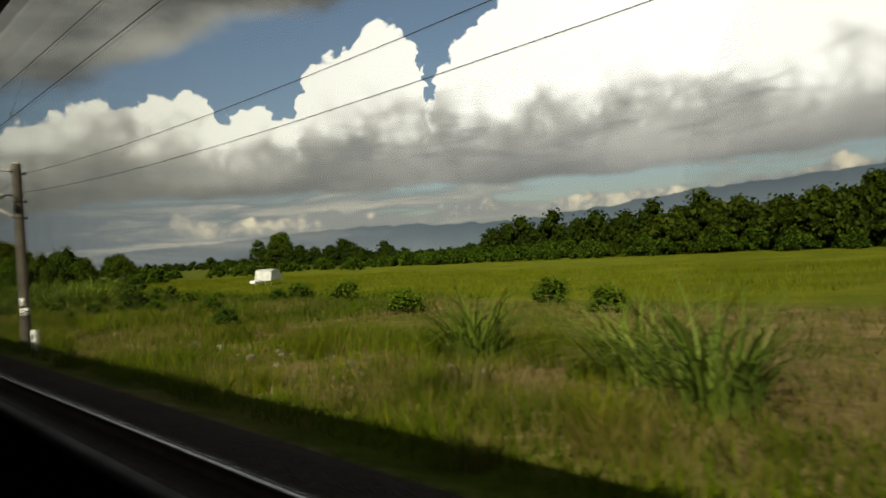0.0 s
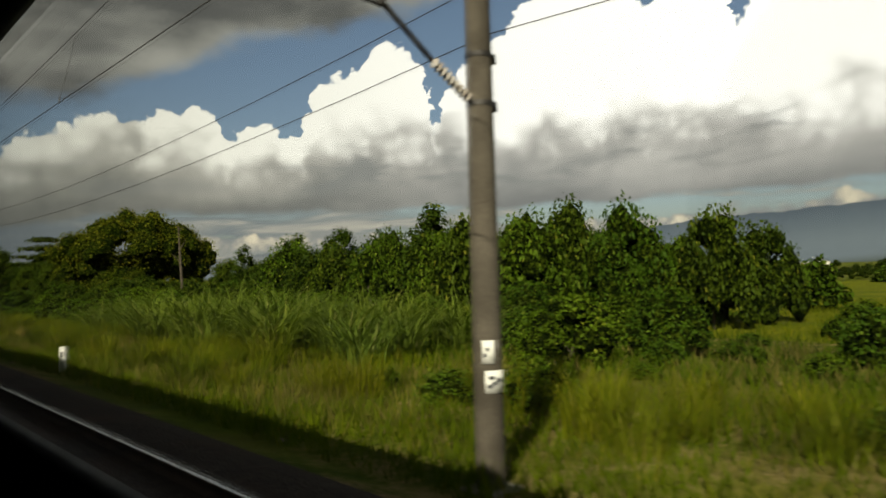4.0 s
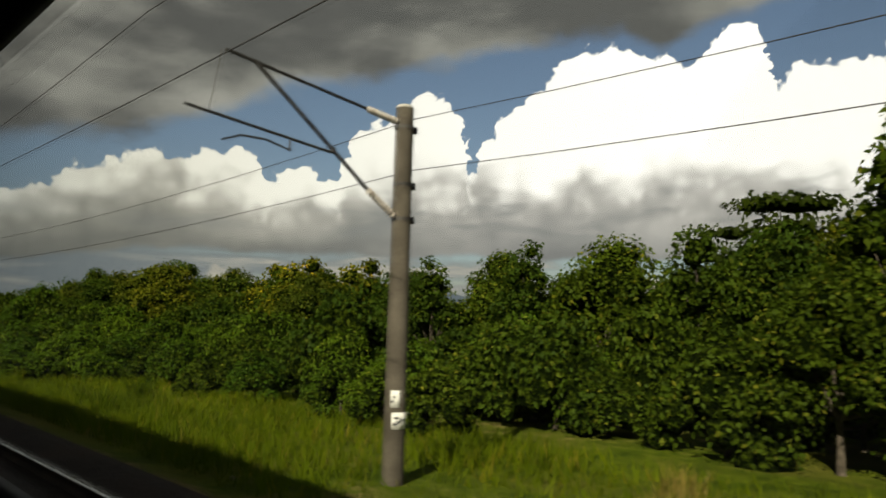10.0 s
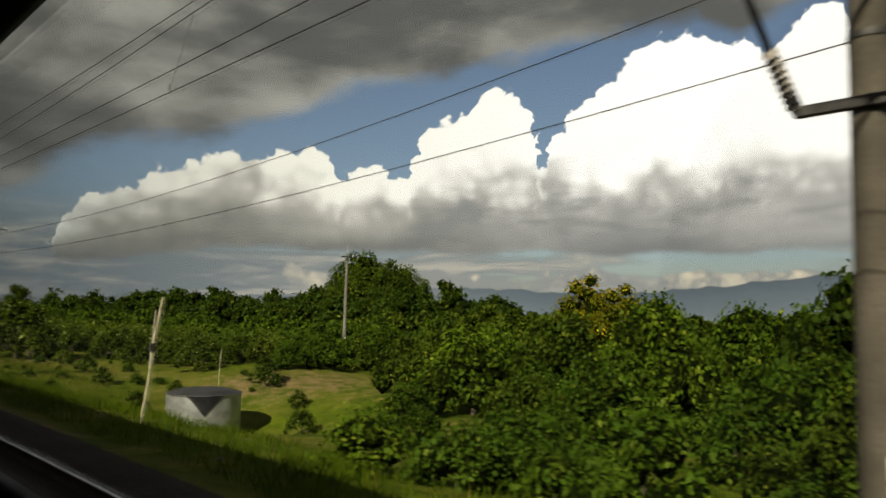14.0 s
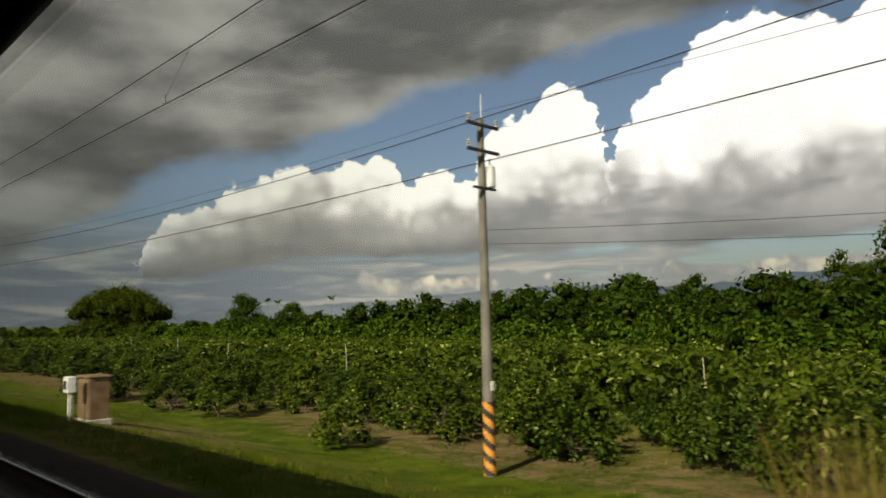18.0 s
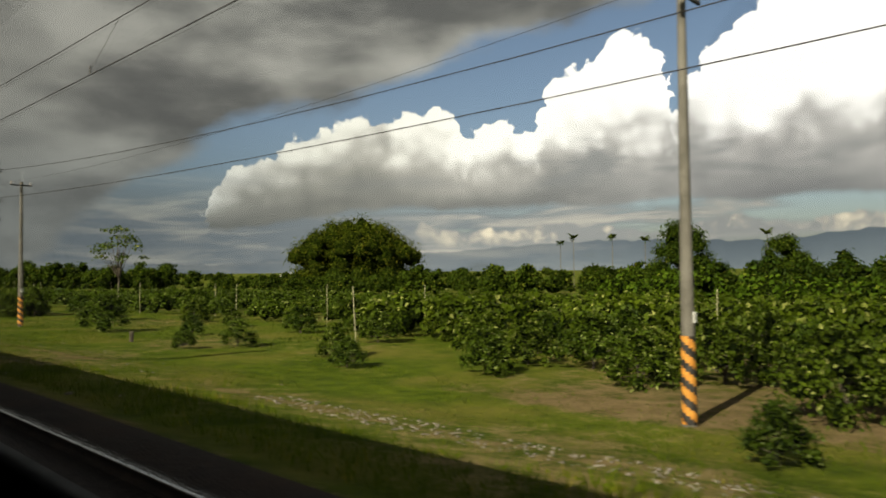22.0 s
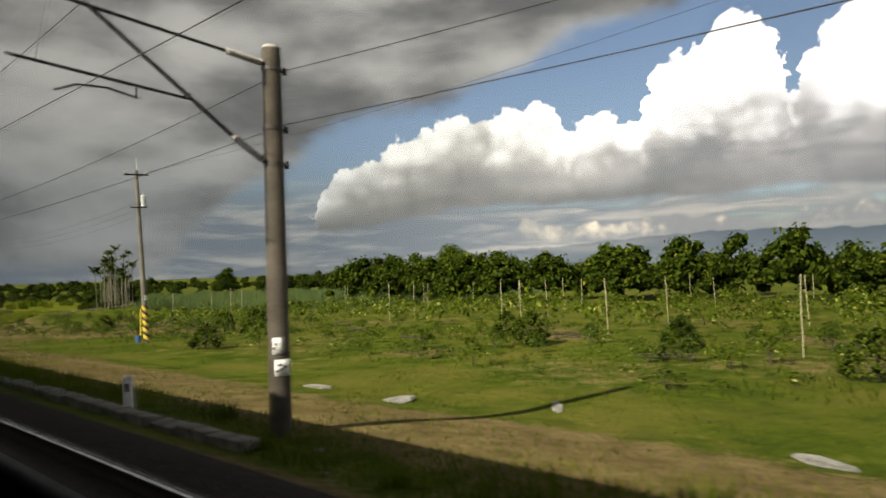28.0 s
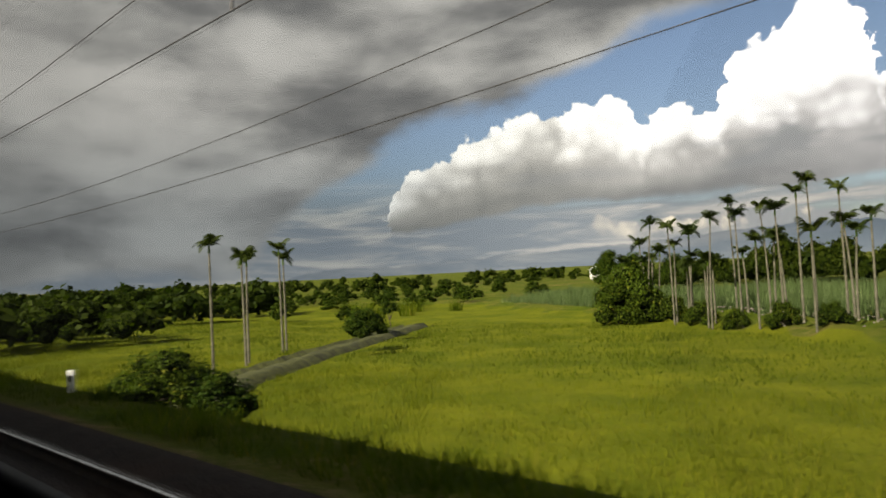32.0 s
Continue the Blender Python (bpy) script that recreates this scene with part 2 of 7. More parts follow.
def leaf(name, dark, light, tip=None, thin=0.35, gloss=0.5):
    """Foliage: varies leaf by leaf and plant by plant, and lets light through."""
    mat, n, b = surface(name, min(1.0, gloss + 0.15), 0.0, 0.07)
    geo = n.node("ShaderNodeNewGeometry").outputs["Random Per Island"]
    info = n.node("ShaderNodeObjectInfo").outputs["Random"]
    col = n.mix(n.m("MULTIPLY_ADD", geo, 0.62, 0.19), dark, light)
    if tip:
        col = n.mix(n.step(geo, 0.86, 1.0), col, tip)
    v = n.node("ShaderNodeNewGeometry").outputs["Position"]
    # broad patches darkened in the colour, for shaded gaps between leaf clumps
    col = n.mix(n.m("MULTIPLY", n.step(n.noise(v, 0.45, 3.0), 0.38, 0.66), 0.62), col, tuple(0.62 * c for c in dark))
    col = n.mix(1.0, col, n.mix(info, (0.62, 0.72, 0.72), (1.24, 1.14, 0.92)), "MULTIPLY")
    n.put(b.inputs["Base Color"], col)
    tr = n.node("ShaderNodeBsdfTranslucent")
    n.put(tr.inputs[0], n.mix(1.0, col, (1.05, 1.25, 0.55), "MULTIPLY"))
    mx = n.node("ShaderNodeMixShader")
    mx.inputs[0].default_value = thin
    mat.node_tree.links.new(b.outputs[0], mx.inputs[1])
    mat.node_tree.links.new(tr.outputs[0], mx.inputs[2])
    out = mat.node_tree.nodes["Material Output"]
    mat.node_tree.links.new(mx.outputs[0], out.inputs[0])
    return mat


LEAF_TREE = leaf("tree leaves", (0.026, 0.050, 0.004), (0.076, 0.114, 0.009), (0.15, 0.155, 0.016))
LEAF_WARM = leaf("yellow-green leaves", (0.052, 0.070, 0.005), (0.120, 0.132, 0.010), (0.19, 0.165, 0.014))
LEAF_FLOWER = leaf("flowering leaves", (0.062, 0.080, 0.004), (0.17, 0.15, 0.010), (0.46, 0.33, 0.020))
LEAF_DARK = leaf("dark leaves", (0.020, 0.034, 0.003), (0.056, 0.076, 0.006))
LEAF_BUSH = leaf("fruit bush leaves", (0.034, 0.060, 0.004), (0.105, 0.145, 0.011), (0.34, 0.36, 0.12), gloss=0.36)
LEAF_VINE = leaf("vine leaves", (0.034, 0.072, 0.004), (0.094, 0.154, 0.010), (0.16, 0.20, 0.022))
LEAF_PALM = leaf("palm fronds", (0.022, 0.036, 0.007), (0.058, 0.078, 0.013), thin=0.25)
LEAF_CANE = leaf("cane leaves", (0.075, 0.110, 0.030), (0.210, 0.250, 0.095), (0.32, 0.34, 0.16), thin=0.3)
GRASS = leaf("grass blades", (0.043, 0.075, 0.002), (0.108, 0.142, 0.004), (0.18, 0.155, 0.020), thin=0.4, gloss=0.6)
GRASS_DRY = leaf("dry grass blades", (0.10, 0.088, 0.020), (0.205, 0.165, 0.050), (0.25, 0.205, 0.085), thin=0.35, gloss=0.7)
RICE = leaf("rice blades", (0.070, 0.095, 0.004), (0.140, 0.156, 0.008), (0.20, 0.178, 0.022), thin=0.4, gloss=0.6)
SILVER = leaf("silvergrass blades", (0.140, 0.140, 0.026), (0.330, 0.260, 0.080), (0.50, 0.37, 0.17), thin=0.38, gloss=0.55)
PLUME = leaf("soft grass blades", (0.085, 0.108, 0.004), (0.17, 0.185, 0.010), (0.25, 0.21, 0.04), thin=0.45, gloss=0.6)
REED = leaf("reed blades", (0.080, 0.125, 0.014), (0.185, 0.230, 0.038), (0.29, 0.28, 0.095), thin=0.35, gloss=0.55)


def painted_core():
    """Solid crown core: leaf-sized cells with the dark, shaded gaps between them painted in."""
    mat, n, b = surface("foliage core with painted gaps", 0.95, 0.0, 0.02)
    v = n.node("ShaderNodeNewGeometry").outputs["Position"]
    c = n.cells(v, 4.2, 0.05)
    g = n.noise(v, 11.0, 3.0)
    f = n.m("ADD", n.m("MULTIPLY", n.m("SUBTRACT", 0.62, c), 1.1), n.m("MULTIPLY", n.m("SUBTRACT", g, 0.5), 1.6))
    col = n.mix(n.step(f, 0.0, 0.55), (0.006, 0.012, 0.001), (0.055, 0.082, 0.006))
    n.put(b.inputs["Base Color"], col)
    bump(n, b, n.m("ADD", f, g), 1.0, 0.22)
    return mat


CORE = painted_core()
BARK = worn("bark", (0.040, 0.032, 0.022), (0.105, 0.085, 0.062), 4.0, 0.9, grain=25.0, relief=0.7, dist=0.02)
PALM_BARK = worn("palm stem", (0.075, 0.070, 0.045), (0.17, 0.155, 0.11), 2.0, 0.85, grain=18.0)
CONCRETE = worn("weathered mast concrete", (0.045, 0.038, 0.028), (0.098, 0.084, 0.065), 1.2, 0.9, grain=30.0, relief=0.25)
PALE_CONCRETE = worn("pale concrete", (0.30, 0.29, 0.26), (0.50, 0.48, 0.43), 2.0, 0.88, grain=35.0)
# darker copy of pale concrete, toned down for covers in the shade
DULL_CONCRETE = worn("dull concrete covers", (0.11, 0.10, 0.08), (0.24, 0.225, 0.19), 2.0, 0.9, grain=35.0)
STEEL = worn("dark galvanised steel", (0.035, 0.033, 0.032), (0.085, 0.08, 0.075), 5.0, 0.55, 0.6)
PALE_STEEL = worn("pale painted steel", (0.42, 0.44, 0.44), (0.62, 0.64, 0.62), 3.0, 0.5, 0.1)
WIRE = worn("wire", (0.03, 0.028, 0.026), (0.06, 0.055, 0.05), 2.0, 0.5, 0.5)
PORCELAIN = worn("porcelain", (0.30, 0.26, 0.22), (0.55, 0.52, 0.48), 9.0, 0.3)
WHITE_PLATE = worn("white enamel plate", (0.62, 0.62, 0.58), (0.82, 0.82, 0.78), 6.0, 0.5)
INK = worn("faded dark ink", (0.03, 0.03, 0.035), (0.09, 0.09, 0.1), 8.0, 0.6)
WHITE_SHEET = worn("white plastic sheet", (0.66, 0.68, 0.68), (0.86, 0.87, 0.86), 2.0, 0.45)
RUST = worn("brown painted steel", (0.14, 0.085, 0.045), (0.24, 0.155, 0.085), 2.5, 0.65, 0.1)
DARK_SHEET = worn("black sheet", (0.015, 0.015, 0.016), (0.04, 0.04, 0.042), 3.0, 0.6)
TIN = worn("galvanised tank sheet", (0.36, 0.37, 0.37), (0.58, 0.59, 0.58), 1.5, 0.38, 0.7, grain=12.0, relief=0.1)
BAMBOO = worn("bamboo pole", (0.26, 0.24, 0.14), (0.46, 0.42, 0.28), 5.0, 0.8)
ORANGE = worn("orange paint", (0.50, 0.20, 0.03), (0.66, 0.30, 0.05), 6.0, 0.6)
YELLOW = worn("yellow paint", (0.55, 0.40, 0.03), (0.70, 0.52, 0.06), 6.0, 0.6)
BLACK = worn("black paint", (0.02, 0.018, 0.016), (0.05, 0.045, 0.04), 6.0, 0.6)
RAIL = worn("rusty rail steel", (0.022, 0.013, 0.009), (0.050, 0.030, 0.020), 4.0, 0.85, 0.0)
RAIL_TOP = worn("polished rail head", (0.55, 0.55, 0.56), (0.75, 0.75, 0.76), 4.0, 0.28, 1.0, relief=0.05)
TRAIN_SKIN = worn("train side", (0.45, 0.46, 0.47), (0.6, 0.6, 0.61), 1.0, 0.4, 0.5)
ROOF_WHITE = worn("pale shed roof", (0.62, 0.63, 0.62), (0.82, 0.82, 0.80), 0.4, 0.5)
WALL_PALE = worn("pale shed wall", (0.42, 0.40, 0.36), (0.60, 0.58, 0.53), 0.6, 0.8)
SOIL = worn("bare soil", (0.17, 0.115, 0.065), (0.32, 0.235, 0.14), 0.8, 0.95, grain=14.0, relief=0.6, dist=0.04)
STONE = worn("rubble stone", (0.11, 0.095, 0.075), (0.24, 0.21, 0.17), 3.0, 0.9, grain=20.0)
BLUE_PAINT = worn("blue tin", (0.03, 0.08, 0.22), (0.06, 0.14, 0.34), 3.0, 0.5)
GREEN_BOX = worn("dark green box", (0.03, 0.06, 0.05), (0.06, 0.10, 0.085), 3.0, 0.5)


def ballast_material():
    mat, n, b = surface("ballast", 0.95, 0.0, 0.08)
    v = where(n)
    c = n.cells(v, 22.0, 0.05)
    # stone colours lowered to near black, as the track stands in deep shade
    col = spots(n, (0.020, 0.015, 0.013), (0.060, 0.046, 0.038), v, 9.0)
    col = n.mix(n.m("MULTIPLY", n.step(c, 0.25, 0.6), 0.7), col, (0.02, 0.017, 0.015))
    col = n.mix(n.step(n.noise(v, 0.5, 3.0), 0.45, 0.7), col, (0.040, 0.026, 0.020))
    n.put(b.inputs["Base Color"], col)
    bump(n, b, c, 1.0, 0.04)
    return mat


BALLAST = ballast_material()


def ground_material():
    """Grass, soil, dry litter and rice mixed by the ground's own map."""
    mat, n, b = surface("ground", 0.95, 0.0, 0.04)
    att = n.node("ShaderNodeAttribute")
    att.attribute_name = "cover"
    sp = n.node("ShaderNodeSeparateColor")
    mat.node_tree.links.new(att.outputs["Color"], sp.inputs[0])
    v = n.node("ShaderNodeNewGeometry").outputs["Position"]
    n1, n2, n3 = n.noise(v, 0.22, 6.0, 0.6), n.noise(v, 1.1, 6.0, 0.65), n.noise(v, 9.0, 5.0, 0.7)
    mixn = n.m("ADD", n.m("MULTIPLY", n2, 0.6), n.m("MULTIPLY", n3, 0.4))
    green = n.mix(n.step(mixn, 0.35, 0.66), (0.028, 0.050, 0.003), (0.092, 0.118, 0.008))
    green = n.mix(n.step(n1, 0.42, 0.68), green, n.mix(n3, (0.070, 0.080, 0.008), (0.150, 0.136, 0.028)))
    dry = n.mix(n.step(mixn, 0.35, 0.65), (0.085, 0.062, 0.024), (0.205, 0.155, 0.068))
    soil = n.mix(n.step(mixn, 0.34, 0.68), (0.090, 0.063, 0.027), (0.195, 0.142, 0.068))
    rice = n.mix(n.step(n.m("ADD", n.m("MULTIPLY", n1, 0.55), n.m("MULTIPLY", n3, 0.45)), 0.34, 0.66), (0.058, 0.080, 0.004), (0.136, 0.144, 0.008))
    def cover(k, lo=0.30, hi=0.62):
        return n.step(n.m("ADD", sp.outputs[k], n.m("MULTIPLY", n.m("SUBTRACT", mixn, 0.5), 1.5)), lo, hi)
    col = n.mix(cover(0), green, dry)
    col = n.mix(cover(1), col, soil)
    col = n.mix(n.step(sp.outputs[2], 0.45, 0.55), col, rice)
    n.put(b.inputs["Base Color"], col)
    bump(n, b, n.m("ADD", n2, n.m("MULTIPLY", n3, 0.35)), 0.9, 0.18)
    return mat


GROUND = ground_material()

# ---- mesh helpers ----


def part(name, bm, material, parent=None, label=""):
    """Links a bmesh, or a ready mesh, as one object under a thing or a part."""
    if isinstance(bm, bmesh.types.BMesh):
        me = bpy.data.meshes.new(name)
        bm.to_mesh(me)
        bm.free()
    else:
        me = bm
    if material and not me.materials:
        me.materials.append(material)
    ob = new(name, me)
    ob.parent = parent
    if label:
        ob["label"] = label
    return ob


def thing(name, label, category, group="", m=None):
    ob = tagged(new(name), label, category, group)
    ob.empty_display_size = 0.2
    if m is not None:
        ob.matrix_basis = m
    return ob


def mesh_of(name, verts, faces, mats, index=None, smooth=False):
    me = bpy.data.meshes.new(name)
    verts = np.asarray(verts, dtype=np.float32)
    faces = np.asarray(faces, dtype=np.int32)
    me.vertices.add(len(verts))
    me.vertices.foreach_set("co", verts.ravel())
    k = faces.shape[1]
    me.loops.add(faces.size)
    me.loops.foreach_set("vertex_index", faces.ravel())
    me.polygons.add(len(faces))
    me.polygons.foreach_set("loop_start", np.arange(0, faces.size, k, dtype=np.int32))
    for mt in mats:
        me.materials.append(mt)
    if index is not None:
        me.polygons.foreach_set("material_index", np.asarray(index, dtype=np.int32))
    if smooth:
        me.polygons.foreach_set("use_smooth", np.ones(len(faces), dtype=bool))
    me.update(calc_edges=True)
    return me


def box(bm, x0, y0, z0, x1, y1, z1, bevel=0.0):
    r = bmesh.ops.create_cube(bm, size=1.0, matrix=Matrix.Translation(((x0 + x1) / 2, (y0 + y1) / 2, (z0 + z1) / 2)) @ Matrix.Diagonal((x1 - x0, y1 - y0, z1 - z0, 1)))
    if bevel:
        eds = list({e for v in r["verts"] for e in v.link_edges})
        bmesh.ops.bevel(bm, geom=eds, offset=bevel, segments=1, affect="EDGES")
    return bm


def rod(bm, a, b, r0, r1=None, n=8):
    """A round bar from a to b."""
    a, b = Vector(a), Vector(b)
    d = b - a
    m = Matrix.Translation((a + b) / 2) @ d.to_track_quat("Z", "Y").to_matrix().to_4x4()
    bmesh.ops.create_cone(bm, cap_ends=True, segments=n, radius1=r0, radius2=r0 if r1 is None else r1, depth=d.length, matrix=m)
    return bm


def tube(bm, pts, r, n=6):
    for a, b in zip(pts[:-1], pts[1:]):
        rod(bm, a, b, r, r, n)
    return bm


def sheds(bm, a, b, r, count=8):
    """Insulator discs along a bar."""
    a, b = Vector(a), Vector(b)
    d = (b - a)
    for i in range(count):
        c = a + d * ((i + 0.5) / count)
        h = d.normalized() * (d.length / count * 0.28)
        rod(bm, c - h, c + h, r, r * 0.6, 10)
    rod(bm, a, b, r * 0.45, None, 8)
    return bm


def fresh():
    return bmesh.new()


# concrete colour lowered to near black, standing in for the track's shade
SLEEPER = worn("shade-dark sleeper concrete", (0.016, 0.012, 0.010), (0.040, 0.030, 0.024), 9.0, 0.95, grain=30.0)

# ---- ground ----


def smooth(x, lo, hi):
    k = np.clip((np.asarray(x, dtype=float) - lo) / (hi - lo), 0.0, 1.0)
    return k * k * (3 - 2 * k)


def wavy(s, u, size, seed=0.0):
    """A soft random height field, -1 to 1."""
    s, u = np.asarray(s, dtype=float) / size, np.asarray(u, dtype=float) / size
    return (np.sin(s * 1.7 + 1.3 * np.sin(u * 1.1 + seed) + seed) + np.sin(u * 2.1 + 1.7 * np.sin(s * 0.8 + seed * 2)) + np.sin(s * 3.1 - u * 2.3 + seed * 3) * 0.6) / 2.6


def paddy_edge(u):
    """Where the sunken rice field begins, along the line."""
    return np.interp(u, [7.0, 14.0, 24.0, 36.0, 50.0, 66.0, 120.0], [811.0, 814.0, 820.0, 829.0, 842.0, 860.0, 950.0])


def bund_line(u):
    """Where the bund between the two rice fields runs, along the line."""
    return np.interp(u, [12.5, 18.8, 30.1, 56.0, 90.0], [857.0, 864.3, 871.6, 886.2, 906.0])


def plain_z(s):
    """Height of the fields beside the line, below the rails."""
    return np.interp(s, [-100, 90, 170, 300, 370, 395, 412, 430, 455, 481, 505, 530, 600, 680, 720, 767, 800, 815, 6000], [-0.5, -0.5, -0.9, -0.9, -1.2, -1.8, -1.75, -1.6, -1.7, -1.9, -1.45, -1.2, -1.02, -1.0, -1.05, -1.12, -1.75, -2.05, -2.2])


def fall(s, u):
    """How much further the fields fall away from the line."""
    k = np.interp((s - u) / 26.0, [0, 9, 10.5, 14, 23, 25, 28, 30, 32], [0.05, 0.2, 0.45, 1.0, 1.0, 0.9, 0.63, 0.83, 0.8])
    return 0.0246 * k * np.clip(u, 0.0, 60.0) * smooth(u, 5.2, 9.0)


def floor_z(s, u):
    s, u = np.asarray(s, dtype=float), np.asarray(u, dtype=float)
    return level(s, u) - fall(s, u)


def level(s, u):
    z = -0.34 - 0.18 * smooth(u, 4.6, 5.6) + (plain_z(s) + 0.52) * smooth(u, 6.6, 14.0) + wavy(s, u, 9.0) * 0.07 * smooth(u, 6.0, 10.0) + wavy(s, u, 2.3, 2.0) * 0.03 * smooth(u, 5.0, 7.0)
    z = z - 2.5 * np.exp(-((s - 397.5) / 9.0) ** 2 - ((u - 19.0) / 6.0) ** 2)
    z = z + 0.8 * np.exp(-((s - 409.0) / 6.0) ** 2 - ((u - 30.0) / 6.0) ** 2)
    sunk = smooth(s - paddy_edge(u), -1.2, 1.2) * smooth(u, 7.5, 12.0) * smooth(u, 130.0, 110.0)
    z = z * (1 - sunk) + (-2.65 + 0.02 * wavy(s, u, 5.0)) * sunk
    z = z + 0.9 * np.exp(-((s - paddy_edge(u) + 2.2) / 1.8) ** 2) * smooth(u, 30.0, 36.0) * smooth(u, 80.0, 70.0)
    return z - 0.6 * np.exp(-((s - paddy_edge(u) + 0.7) / 0.5) ** 2) * smooth(u, 11.5, 14.0) * smooth(u, 36.0, 30.0)


def fz(s, u):
    return float(floor_z(s, u))


def build_ground():
    us = np.concatenate([[-960, -600, -300, -120, -60, -30, -12], np.arange(-6, 16, 0.5), np.arange(16, 40, 1.0), np.arange(40, 130, 5.0), [140, 180, 240, 320, 500, 900, 1800, 3200, 4600]])
    ss = np.concatenate([[-480, -300, -150, -80], np.arange(-40, 806, 2.0), np.arange(806, 840, 0.4), np.arange(840, 960, 2.0), [1000, 1100, 1300, 1700, 2500, 3800, 5500]])
    S, U = np.meshgrid(ss, us, indexing="ij")
    X, Y = along(S, U)
    V = np.stack([X, Y, floor_z(S, U)], -1).reshape(-1, 3)
    a, b = len(ss), len(us)
    i = (np.arange(a - 1)[:, None] * b + np.arange(b - 1)[None, :]).ravel()
    F = np.stack([i, i + b, i + b + 1, i + 1], -1)
    me = mesh_of("ground", V, F, [GROUND], smooth=True)
    s, u = S.ravel(), U.ravel()
    wild = smooth(s, 405, 385)
    dry = 0.22 + 0.25 * wavy(s, u, 6.0, 1.0) + 0.4 * smooth(s, 90, 40) * smooth(u, 6.0, 8.0) * smooth(u, 16.0, 12.0)
    dry += 0.25 * smooth(s, 120, 100) * smooth(u, 8.0, 10.0) * smooth(u, 26.0, 22.0)
    dry += 0.55 * smooth(s, 690, 715) * smooth(s, 812, 806) * smooth(u, 6.5, 7.5) * smooth(u, 12.5, 10.5)
    soil = -0.1 + 0.2 * wavy(s, u, 5.0, 4.0)
    soil += (1 - wild) * ((0.12 + 0.50 * smooth(s, 430, 455)) * smooth(u, 14.0, 16.0) * smooth(u, 90, 60) * smooth(s, 612, 575) + 0.62 * np.exp(-((u - 10.3 - 0.6 * np.sin(s * 0.05)) / 0.9) ** 2) * (1.0 - 0.75 * smooth(s, 600, 622) * smooth(s, 706, 692) - 0.5 * smooth(s, 706, 712)))
    soil += 0.55 * np.exp(-((s - 404.0) / 6.0) ** 2 - ((u - 27.0) / 6.0) ** 2)
    soil += 0.45 * np.exp(-((s - 40) / 40.0) ** 2 - ((u - 9.5) / 1.2) ** 2)
    soil += (0.16 + 0.30 * wavy(s, u, 3.0, 8.0)) * smooth(s, 770, 792) * smooth(s - paddy_edge(u), 0.5, -1.5) * smooth(u, 6.5, 8.0) * smooth(u, 30, 20)
    dry += (0.12 + 0.14 * smooth(s, 590, 620)) * smooth(s, 400, 430) * smooth(s, 700, 680) * smooth(u, 6.0, 7.5) * smooth(u, 14.0, 11.0)
    soil += (0.16 + 0.26 * wavy(s, u, 7.0, 9.0)) * smooth(s, 775, 800) * smooth(s - paddy_edge(u), 0.5, -1.5) * smooth(u, 7, 9) * smooth(u, 34, 24)
    soil += (0.12 + 0.2 * wavy(s, u, 2.2, 5.0)) * smooth(s, 700, 720) * smooth(u, 6.8, 7.6) * smooth(u, 10.5, 9.0) * smooth(s, 812, 800)
    soil += 0.5 * np.exp(-((s - paddy_edge(u) + 1.2) / 1.6) ** 2) * smooth(u, 8, 12) * smooth(u, 70, 60)
    dry += 0.3 * smooth(s, 765, 785) * smooth(s - paddy_edge(u), 0.0, -2.0) * smooth(u, 6.5, 8.0) * smooth(u, 40, 26)
    dry += 0.3 * smooth(s, 636, 650) * smooth(s, 700, 690) * np.exp(-((u - 12.0) / 1.6) ** 2)
    soil += 0.8 * np.exp(-((s - bund_line(u) - 0.8) / 1.6) ** 2) * smooth(u, 11.5, 13.0) * smooth(u, 62.0, 54.0)
    soil += (0.28 + 0.34 * wavy(s, u, 3.6, 12.0)) * smooth(s, 700, 712) * smooth(s - paddy_edge(u), -8.0, -14.0) * smooth(u, 18.0, 21.0) * smooth(u, 80.0, 66.0)
    soil += 0.5 * smooth(u, 5.9, 5.0)
    soil = soil * smooth(u, -7.0, -5.0)
    dry = dry * smooth(u, -7.0, -5.0)
    clear = 1.0 - np.exp(-((s - bund_line(u) - 0.5) / 1.8) ** 4) * smooth(u, 11.5, 13.0) * smooth(u, 62.0, 54.0)
    rice = (smooth(s, 150, 140) * smooth(u, 25.5, 27.0) * smooth(u, 125, 115)) + smooth(s - paddy_edge(u), 0.6, 1.4) * smooth(u, 8.6, 9.4) * smooth(u, 105, 95) * smooth(s, 1100, 1050) * clear
    col = np.stack([dry, soil, np.clip(rice, 0, 1), np.ones_like(dry)], -1).astype(np.float32)
    at = me.color_attributes.new("cover", "FLOAT_COLOR", "POINT")
    at.data.foreach_set("color", np.clip(col, 0, 1).ravel())
    tagged(part("ground", me, None), "flat green and dry grass ground with bare soil", "ground", kind="structure")


build_ground()

# ---- railway: ballast, sleepers, rails, train, masts, wires ----


def ribbon(profile, s0, s1, ds, closed=False):
    """A profile of (u, z) drawn along the line."""
    ss = np.arange(s0, s1 + ds, ds)
    pr = np.array(profile, dtype=float)
    S, U = np.meshgrid(ss, pr[:, 0], indexing="ij")
    X, Y = along(S, U)
    Z = np.broadcast_to(pr[:, 1], S.shape)
    V = np.stack([X, Y, Z], -1).reshape(-1, 3)
    a, b = len(ss), len(pr)
    cols = np.arange(b if closed else b - 1)
    nxt = (cols + 1) % b
    r = np.arange(a - 1)[:, None] * b
    F = np.stack([(r + cols).ravel(), (r + nxt).ravel(), (r + b + nxt).ravel(), (r + b + cols).ravel()], -1)
    return V, F


